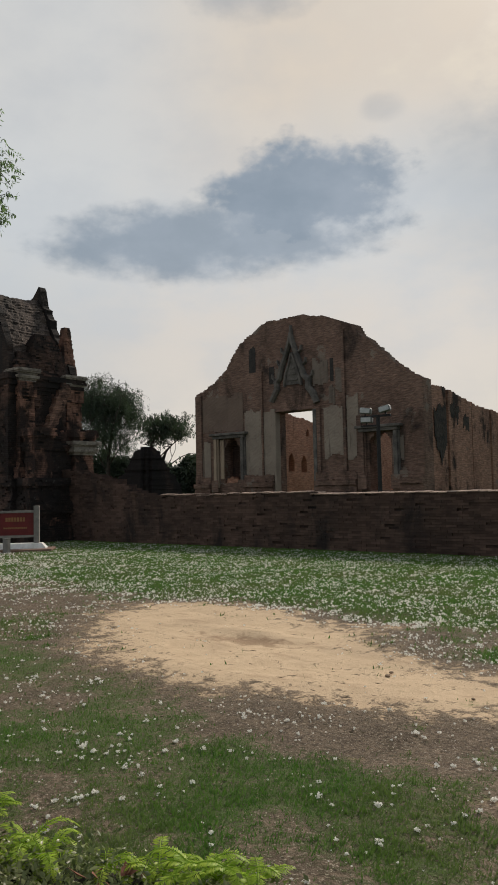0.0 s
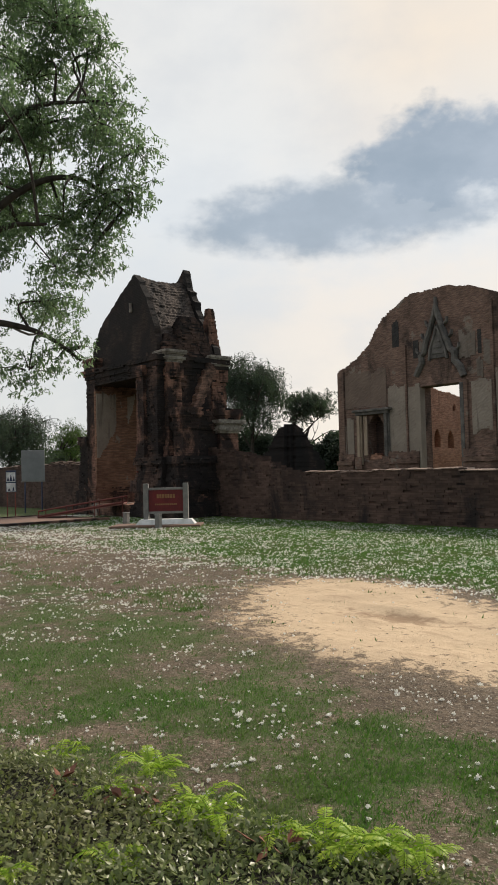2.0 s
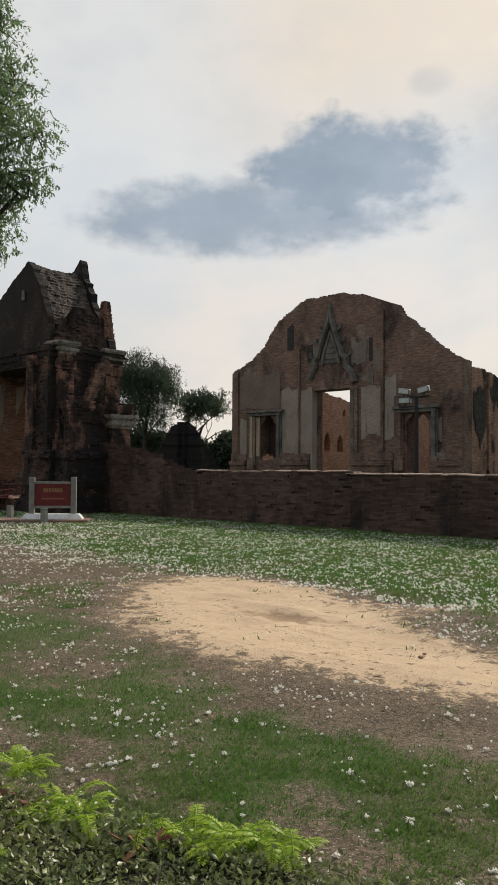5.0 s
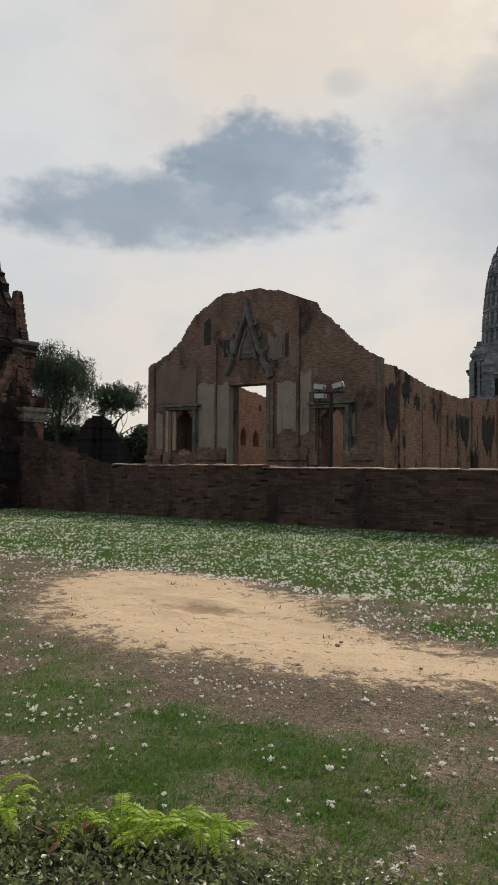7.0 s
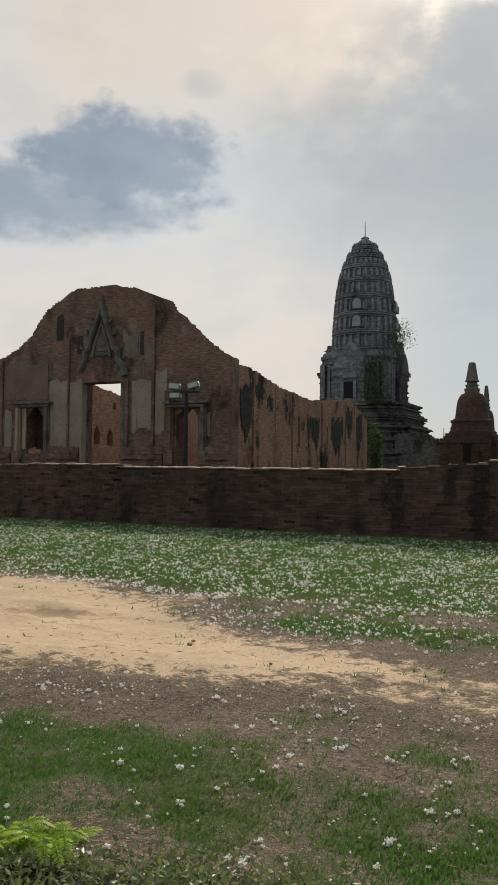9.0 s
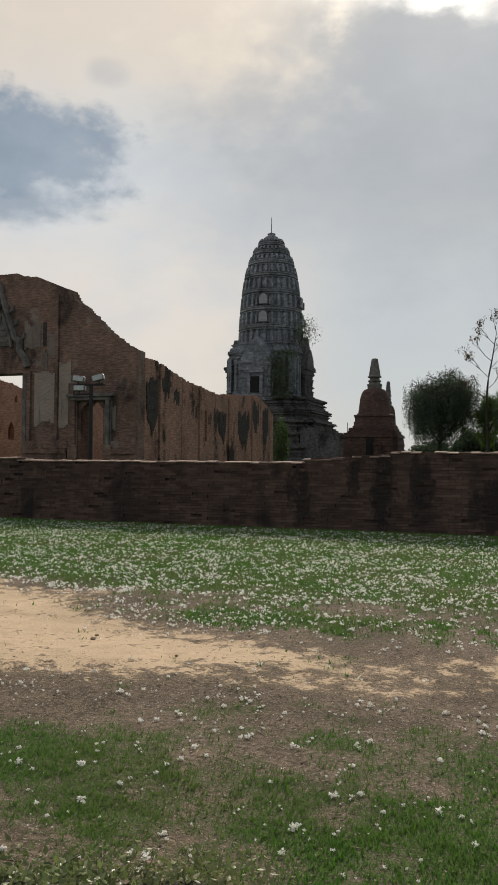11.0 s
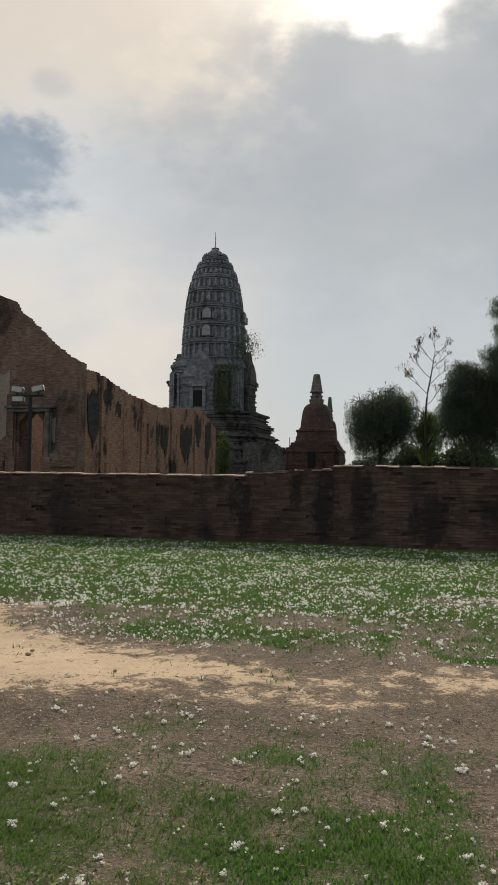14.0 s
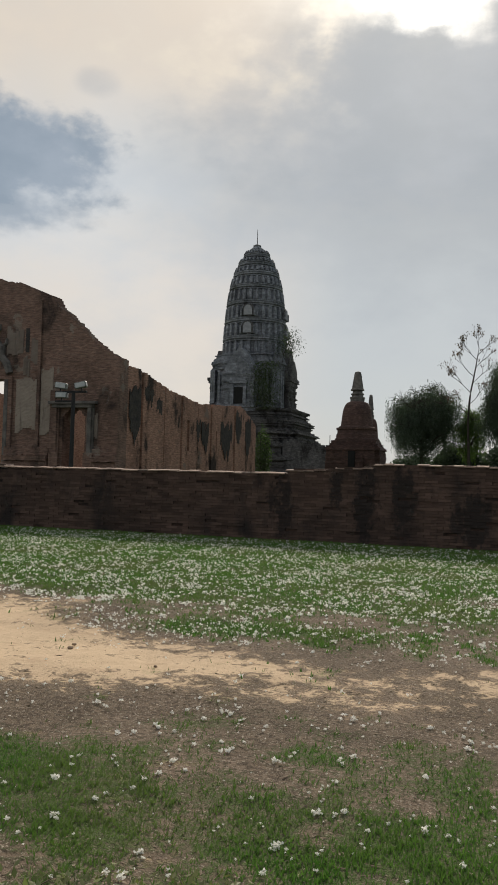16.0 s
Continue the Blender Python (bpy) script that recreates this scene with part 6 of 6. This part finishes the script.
def grass_blades():
    rnd = np.random.default_rng(31)
    mat = leafy("grass_blade", (0.05, 0.122, 0.024), (0.118, 0.215, 0.046), (0.125, 0.16, 0.055), 0.36, 0.6)
    near = scatter(900000, -14.0, 1.4, 2.0, 9.5, rnd)
    far = scatter(480000, -30.0, 2.5, 5.5, 18.6, rnd)
    for name, (x, y), tall, wide in (("grass", near, 0.023, 0.004), ("grass", far, 0.036, 0.009)):
        g = green_field(x, y) + 0.3 * lumps(x, y, 13.0, 9.0)
        thin = np.exp(-np.maximum(np.hypot(x, y) - 3.5, 0) / 2.6) if wide < 0.005 else smooth01((np.hypot(x, y) - 4.0) / 3.0)
        keep = rnd.random(len(x)) < thin * smooth01((g - 0.22) / 1.0) ** 1.3
        x, y = x[keep], y[keep]
        n = len(x)
        z = ground_height(x, y)
        a = rnd.uniform(0, math.tau, n)
        h = tall * rnd.uniform(0.5, 1.5, n)
        w = wide * rnd.uniform(0.7, 1.3, n)
        lean = h * rnd.uniform(0.2, 1.0, n)
        b = rnd.uniform(0, math.tau, n)
        v = np.stack([np.stack([x + np.cos(a) * w, y + np.sin(a) * w, z - 0.004], 1), np.stack([x - np.cos(a) * w, y - np.sin(a) * w, z - 0.004], 1), np.stack([x + np.cos(b) * lean, y + np.sin(b) * lean, z + h], 1)], 1).reshape(-1, 3)
        me = bpy.data.meshes.new(name)
        me.vertices.add(n * 3)
        me.vertices.foreach_set("co", v.ravel())
        me.loops.add(n * 3)
        me.loops.foreach_set("vertex_index", np.arange(n * 3, dtype=np.int32))
        me.polygons.add(n)
        me.polygons.foreach_set("loop_start", np.arange(n, dtype=np.int32) * 3)
        me.update(calc_edges=True)
        me.materials.append(mat)
        tagged(new(name, me), "short patchy green lawn grass", "grass", kind="stuff")


grass_blades()


def floss_density(x, y):
    """Clumps of fallen kapok floss to the square metre."""
    d = 27.0 + 11.0 * smooth01((y - 6.0) / 2.0)
    far = smooth01((y - 8.9) / 0.5) * (1 - smooth01((y - 16.0) / 3.5))
    d = d + far * np.where(x > -13, 74, 50)
    d = d + 110 * np.exp(-((y - 9.15) / 0.35) ** 2) * np.exp(-((x + 6.5) / 3.0) ** 2)
    d = d + 190 * np.exp(-((x + 3.1) / 1.5) ** 2 - ((y - 7.75) / 0.5) ** 2)
    d = d + 40 * np.exp(-((x + 9.5) / 2.0) ** 2 - ((y - 5.6) / 1.6) ** 2) + 26 * np.exp(-((x + 13) / 4.0) ** 2 - ((y - 8.6) / 1.1) ** 2)
    d = d * (1 - 0.96 * sand_amount(x, y))
    d = d * (1 - 0.85 * np.exp(-((x + 0.8) / 1.7) ** 2 - ((y - 6.2) / 0.75) ** 2))
    return d


def kapok_floss():
    rnd = np.random.default_rng(44)
    x, y = scatter(110000, -32, 2.5, 2.0, 18.4, rnd)
    area = 34.5 * 16.4
    want = floss_density(x, y) * np.exp(1.3 * lumps(x, y, 0.9, 8.0) + 1.5 * lumps(x, y, 3.1, 2.0)) * area / 110000
    keep = rnd.random(len(x)) < want
    x, y = x[keep], y[keep]
    # some lie in little drifts
    for many, wide in ((0.2, 0.03), (0.25, 0.06)):
        extra = rnd.random(len(x)) < many
        x = np.concatenate([x, x[extra] + rnd.normal(0, wide, extra.sum())])
        y = np.concatenate([y, y[extra] + rnd.normal(0, wide, extra.sum())])
    n = len(x)
    r = np.clip(rnd.lognormal(-4.65, 0.5, n), 0.003, 0.024) * np.where(y > 8, 1.38, 1.15)
    each = np.where(y < 6.0, 36, np.where(y < 8.5, 22, 12))
    c = np.repeat(np.stack([x, y, ground_height(x, y) + 0.008 + 0.3 * r], 1), each, 0)
    flake = np.where(y < 6.0, 0.5, np.where(y < 8.5, 0.6, 0.85))
    ball = rnd.normal(0, 1, c.shape)
    ball *= (rnd.random(len(c)) ** 0.4 / np.linalg.norm(ball, axis=1))[:, None]
    squash = np.repeat(np.stack([rnd.uniform(0.6, 1.3, n), rnd.uniform(0.6, 1.3, n), rnd.uniform(0.45, 0.8, n)], 1), each, 0)
    c += ball * np.repeat(r, each)[:, None] * squash * 0.62

    def build(g, bsdf):
        rn = g.add("ShaderNodeNewGeometry").outputs["Random Per Island"]
        g.put(bsdf.inputs["Base Color"], g.mix(rn, (0.8, 0.8, 0.755), (0.92, 0.915, 0.87)))
        g.put(bsdf.inputs["Roughness"], 1.0)
        g.put(bsdf.inputs["Specular IOR Level"], 0.05)
        soft = g.add("ShaderNodeBsdfTranslucent")
        g.put(soft.inputs[0], (0.9, 0.89, 0.84))
        both = g.add("ShaderNodeMixShader")
        g.put(both.inputs[0], 0.5)
        g.links.new(bsdf.outputs[0], both.inputs[1])
        g.links.new(soft.outputs[0], both.inputs[2])
        out = [q for q in g.nodes if q.type == "OUTPUT_MATERIAL"][0]
        g.links.new(both.outputs[0], out.inputs[0])
    ob = leaf_mesh("kapok_floss", c, np.repeat(r * flake, each), material("kapok_floss", build), rnd, None, 0.0, 1.0, "stuff", "white tufts of fallen kapok floss on the grass")
    tagged(ob, category="plant litter")


kapok_floss()
rnd_l = np.random.default_rng(51)
lx, ly = scatter(40000, -14, 2.0, 2.2, 11.0, rnd_l)
bare = rnd_l.random(len(lx)) > 0.94 * sand_amount(lx, ly)
lx, ly = lx[bare], ly[bare]
leaf_mesh("dry_litter", np.stack([lx, ly, ground_height(lx, ly) + 0.006], 1), rnd_l.uniform(0.006, 0.026, len(lx)), leafy("dry_leaf", (0.06, 0.045, 0.032), (0.36, 0.3, 0.22), (0.14, 0.1, 0.066), 0.15, 0.8), rnd_l, None, 0.0, 2.2, kind="stuff", label="scattered dry brown leaf and twig litter", tilt=0.15)
bpy.data.objects["dry_litter"]["category"] = "plant litter"

tx, ty = scatter(700, -12, 2.0, 3.0, 10.0, rnd_l)
leaf_mesh("fallen_twigs", np.stack([tx, ty, ground_height(tx, ty) + 0.008], 1), rnd_l.uniform(0.03, 0.1, len(tx)), mottled("dead_twig", (0.09, 0.065, 0.045), (0.2, 0.155, 0.11), 6.0, 0.9), rnd_l, None, 0.0, 11.0, kind="stuff", label="thin dry twigs fallen on the bare ground", fold=1.2, tilt=0.06)
bpy.data.objects["fallen_twigs"]["category"] = "plant litter"

# ---- clipped hedge with fern shoots ----
HEDGE_TOP = 0.7
along, across = Vector((2.32, 0.64, 0)).normalized(), Vector((0.266, -0.964, 0))
hedge_end = Vector((-0.63, 1.9, 0))
hedge = thing("hedge", "low clipped hedge of small dark leaves with dry patches", "hedge", (0, 0, 0))


def hedge_point(u, v, z):
    p = hedge_end - along * u + across * v
    return (p.x, p.y, z)


def build_hedge():
    rr = random.Random(61)
    rnd = np.random.default_rng(61)
    bm = bmesh.new()
    nu, nv = 44, 12
    grid = [[None] * (nv + 1) for _ in range(nu + 1)]
    for i in range(nu + 1):
        for j in range(nv + 1):
            u, v = 5.2 * i / nu, 1.1 * j / nv
            edge = min(1, (v + 0.02) / 0.07, (u + 0.02) / 0.07, (1.12 - v) / 0.07)
            z = (HEDGE_TOP - 0.07) * max(0, edge) ** 0.5 + 0.03 * noise.noise(Vector((u * 3, v * 3, 0)))
            grid[i][j] = bm.verts.new(hedge_point(u, v, z if edge > 0.3 else -0.05))
    for i in range(nu):
        for j in range(nv):
            bm.faces.new((grid[i][j], grid[i + 1][j], grid[i + 1][j + 1], grid[i][j + 1]))
    bmesh.ops.recalc_face_normals(bm, faces=bm.faces[:])
    # one dark closed surface just below the leaves
    part("twig_core", bm, mottled("hedge_core", (0.035, 0.03, 0.02), (0.02, 0.018, 0.013), 14.0, relief=0.8), hedge, "dark solid core under the hedge leaves")
    pts = []
    for _ in range(80000):
        u, v = rr.uniform(-0.03, 5.2), rr.uniform(-0.04, 1.1)
        z = HEDGE_TOP - 0.05 + 0.05 * noise.noise(Vector((u * 2.5, v * 2.5, 1))) + rr.gauss(0, 0.02)
        if v < 0.06 or u < 0.06:
            z -= rr.random() ** 2 * 0.4
        pts.append(hedge_point(u, v, z))
    leaf_mesh("foliage", pts, 0.022, leafy("hedge_leaf", (0.06, 0.09, 0.035), (0.26, 0.29, 0.12), (0.18, 0.175, 0.08), 0.28, 0.35), rnd, hedge, -0.3, 1.9, kind="stuff")
    bm = bmesh.new()
    for _ in range(420):
        u, v = rr.uniform(0, 5), rr.uniform(0, 1.0)
        p = Vector(hedge_point(u, v, HEDGE_TOP - 0.06))
        q = p + Vector((rr.uniform(-0.07, 0.07), rr.uniform(-0.07, 0.07), rr.uniform(0.0, 0.06)))
        tube([p, q], [0.002, 0.0012], 3, bm)
    tw = part("dry_twigs", bm, mottled("dry_twig", (0.17, 0.14, 0.10), (0.10, 0.085, 0.06), 20.0), hedge, "pale dry clipped twigs")
    tagged(tw, kind="stuff")


build_hedge()
FERN = leafy("fern_green", (0.24, 0.38, 0.035), (0.5, 0.58, 0.065), (0.28, 0.4, 0.04), 0.45, 0.5)


def fern(place, size, fronds, seed):
    """A tuft of feathery arching fronds."""
    rr = random.Random(seed)
    ob = thing("fern_shoot", "bright green feathery shoot rising from the hedge", "plant", place, 0, "shoots on the hedge")
    for k in range(fronds):
        a = k * math.tau / fronds + rr.uniform(-0.9, 0.9)
        ln = size * rr.uniform(0.45, 1.25)
        rise = rr.uniform(0.35, 1.4)
        steps = 26
        mid = [Vector((math.cos(a) * ln * u * 0.9, math.sin(a) * ln * u * 0.9, ln * (rise * u - 0.85 * rise * u * u))) for u in [i / steps for i in range(steps + 1)]]
        bm = tube(mid[::2], [0.0028 * (1 - i / 18) for i in range(steps // 2 + 1)], 4)
        side = Vector((-math.sin(a), math.cos(a), 0))
        for i in range(4, steps + 1):
            u = i / steps
            w = 0.032 * (0.6 + size) * rr.uniform(0.85, 1.15) * math.sin(math.pi * min(1, u * 0.8 + 0.12)) ** 0.6
            way = (mid[i] - mid[i - 1]).normalized()
            for s in (-1, 1):
                tip = mid[i] + side * s * w + way * w * 0.45 - Vector((0, 0, w * rr.uniform(0.0, 0.45)))
                c = mid[i] + (tip - mid[i]) * 0.55
                q = way * ln * 0.02
                f = [bm.verts.new(mid[i]), bm.verts.new(c + q), bm.verts.new(tip), bm.verts.new(c - q)]
                bm.faces.new(f)
        part("frond", bm, FERN, ob)
    return ob


for k, (x, y, s, n) in enumerate([(-2.38, 1.28, 0.17, 7), (-2.47, 1.49, 0.24, 7), (-2.06, 1.4, 0.24, 9), (-1.98, 1.36, 0.26, 9), (-1.93, 1.03, 0.2, 7), (-1.62, 1.54, 0.22, 8), (-1.52, 1.6, 0.26, 9), (-1.42, 1.66, 0.24, 9), (-2.83, 1.31, 0.16, 6), (-2.12, 0.74, 0.18, 6), (-1.77, 1.47, 0.17, 5)]):
    for m, (du, dv) in enumerate(((0, 0), (0.05, 0.02))):
        fern((x + du, y + dv, HEDGE_TOP - 0.05), s * (0.66 - 0.14 * m), n + 1, 300 + k * 5 + m)
DEAD = mottled("dead_red_leaf", (0.22, 0.085, 0.05), (0.13, 0.06, 0.04), 12.0)
rnd_d = np.random.default_rng(71)
for k, (x, y) in enumerate([(-2.53, 1.16), (-2.25, 1.23), (-2.13, 1.3), (-1.69, 1.37), (-1.65, 1.46), (-2.2, 1.3)]):
    d = thing("dead_leaf", "curled reddish-brown dead leaf on the hedge", "leaf", (x, y, HEDGE_TOP - 0.02), 0, "dead leaves on the hedge")
    leaf_mesh("blade", rnd_d.normal(0, 0.022, (5, 3)) * np.array([1, 1, 0.3]), 0.06, DEAD, rnd_d, d, 0.0, 2.0)
# small stones, a grey tuft and a fallen leaf on the bare ground
PEBBLE = mottled("pebble", (0.3, 0.21, 0.14), (0.18, 0.13, 0.09), 9.0)
for k, (x, y, r) in enumerate([(-3.72, 6.4, 0.035), (-3.76, 6.55, 0.03), (-2.75, 6.1, 0.022), (-4.6, 7.5, 0.02), (-5.1, 8.3, 0.024)]):
    ob = thing("stone", "small brown earth clod on the bare sand", "stone", (x, y, 0.0), k * 40.0, "clods on the sand")
    bm = bmesh.new()
    bmesh.ops.create_icosphere(bm, subdivisions=2, radius=r)
    for v in bm.verts:
        v.co *= 1 + 0.35 * noise.noise(v.co * 22 + Vector((k, 0, 0)))
        v.co *= 0.75
        v.co.z = v.co.z * 0.55 + r * 0.2
    part("clod", bm, PEBBLE, ob)

# ---- bricks of the precinct wall ----
def brick_mesh(seed, ln, high, deep):
    rr = random.Random(seed)
    bm = boxed(0.002, ln + 0.005, 0, deep, 0.003, high - 0.001)
    for v in bm.verts:
        v.co += Vector((rr.uniform(-0.005, 0.005), rr.uniform(-0.008, 0.008), rr.uniform(-0.004, 0.004)))
    me = bpy.data.meshes.new("brick")
    bm.to_mesh(me)
    bm.free()
    me.materials.append(BRICK_PIECE)
    return me


def lay_bricks():
    rr = random.Random(91)
    shapes = [brick_mesh(k, 0.29, 0.068, 0.1) for k in range(8)]
    rest = Boxes()
    picked = 0
    row = 0
    while row * 0.07 < 3.3:
        z = row * 0.07
        x = -46.0 + (row % 2) * 0.15 + rr.uniform(-0.03, 0.03)
        while x < 9.0:
            if z + 0.07 <= wall_top(x + 0.15) + 0.01 and not -31.6 < x < -25.7 and rr.random() > 0.04:
                proud = 0.012 * noise.noise(Vector((x * 0.4, row * 3.1, 0))) + rr.uniform(-0.012, 0.012) - (0.03 if rr.random() < 0.06 else 0)
                if -4.0 < x < 1.0 and picked < 300 and row >= 4:
                    o = new("brick", rr.choice(shapes))
                    o.parent = wall_front
                    o.location = (x, WALL_Y - proud - 0.005, z)
                    picked += 1
                else:
                    rest.add(x + 0.002, x + 0.297, WALL_Y - proud, WALL_Y + 0.09, z + 0.003, z + 0.067, rr.uniform(-0.002, 0.002), rr.uniform(-0.004, 0.004))
            x += 0.3
        row += 1
    # capping bricks laid across the top
    cap = Boxes()
    x = -46.0
    while x < 12.0:
        if not -31.6 < x < -19.8 and rr.random() > 0.05:
            t = wall_top(x + 0.1)
            for y in (0.1, 0.32, 0.54):
                cap.add(x, x + 0.2, WALL_Y + y, WALL_Y + y + 0.21, t - 0.11, t - 0.03 + rr.uniform(-0.02, 0.02))
        x += 0.215
    x = -46.0
    edge = Boxes()
    while x < 12.0:
        ln = rr.uniform(0.2, 0.31)
        if not -31.6 < x < -19.8 and rr.random() > 0.1:
            t = wall_top(x + 0.1) + rr.uniform(-0.012, 0.01)
            edge.add(x, x + ln - 0.01, WALL_Y - 0.035 + rr.uniform(-0.02, 0.015), WALL_Y + 0.24, t - 0.06, t - 0.008)
            for i in (-4, -3):
                q = edge.verts[i]
                edge.verts[i] = (q[0], q[1], q[2] - 0.026)
        x += ln
    # the sun's rim light along the wall top is put into this pale colour
    raw_part("edge_bricks", edge.verts, edge.faces, mottled("sunlit_edge_brick", (0.4, 0.29, 0.23), (0.16, 0.11, 0.09), 3.0, 0.95, relief=0.4, third=(0.06, 0.05, 0.045)), wall_front, "worn top course, coloured pale for its sunlit rim", kind="stuff")
    ob = raw_part("joined_bricks", rest.verts, rest.faces, BRICK_PIECE, wall_front, kind="stuff")
    # capping colour raised likewise, to stand for sunlight on the top
    raw_part("capping_bricks", cap.verts, cap.faces, mottled("sunlit_cap_brick", (0.52, 0.42, 0.35), (0.3, 0.235, 0.195), 3.0, 0.95, relief=0.4), wall_front, "weathered capping bricks, coloured pale for sunlight on top", kind="stuff")


lay_bricks()
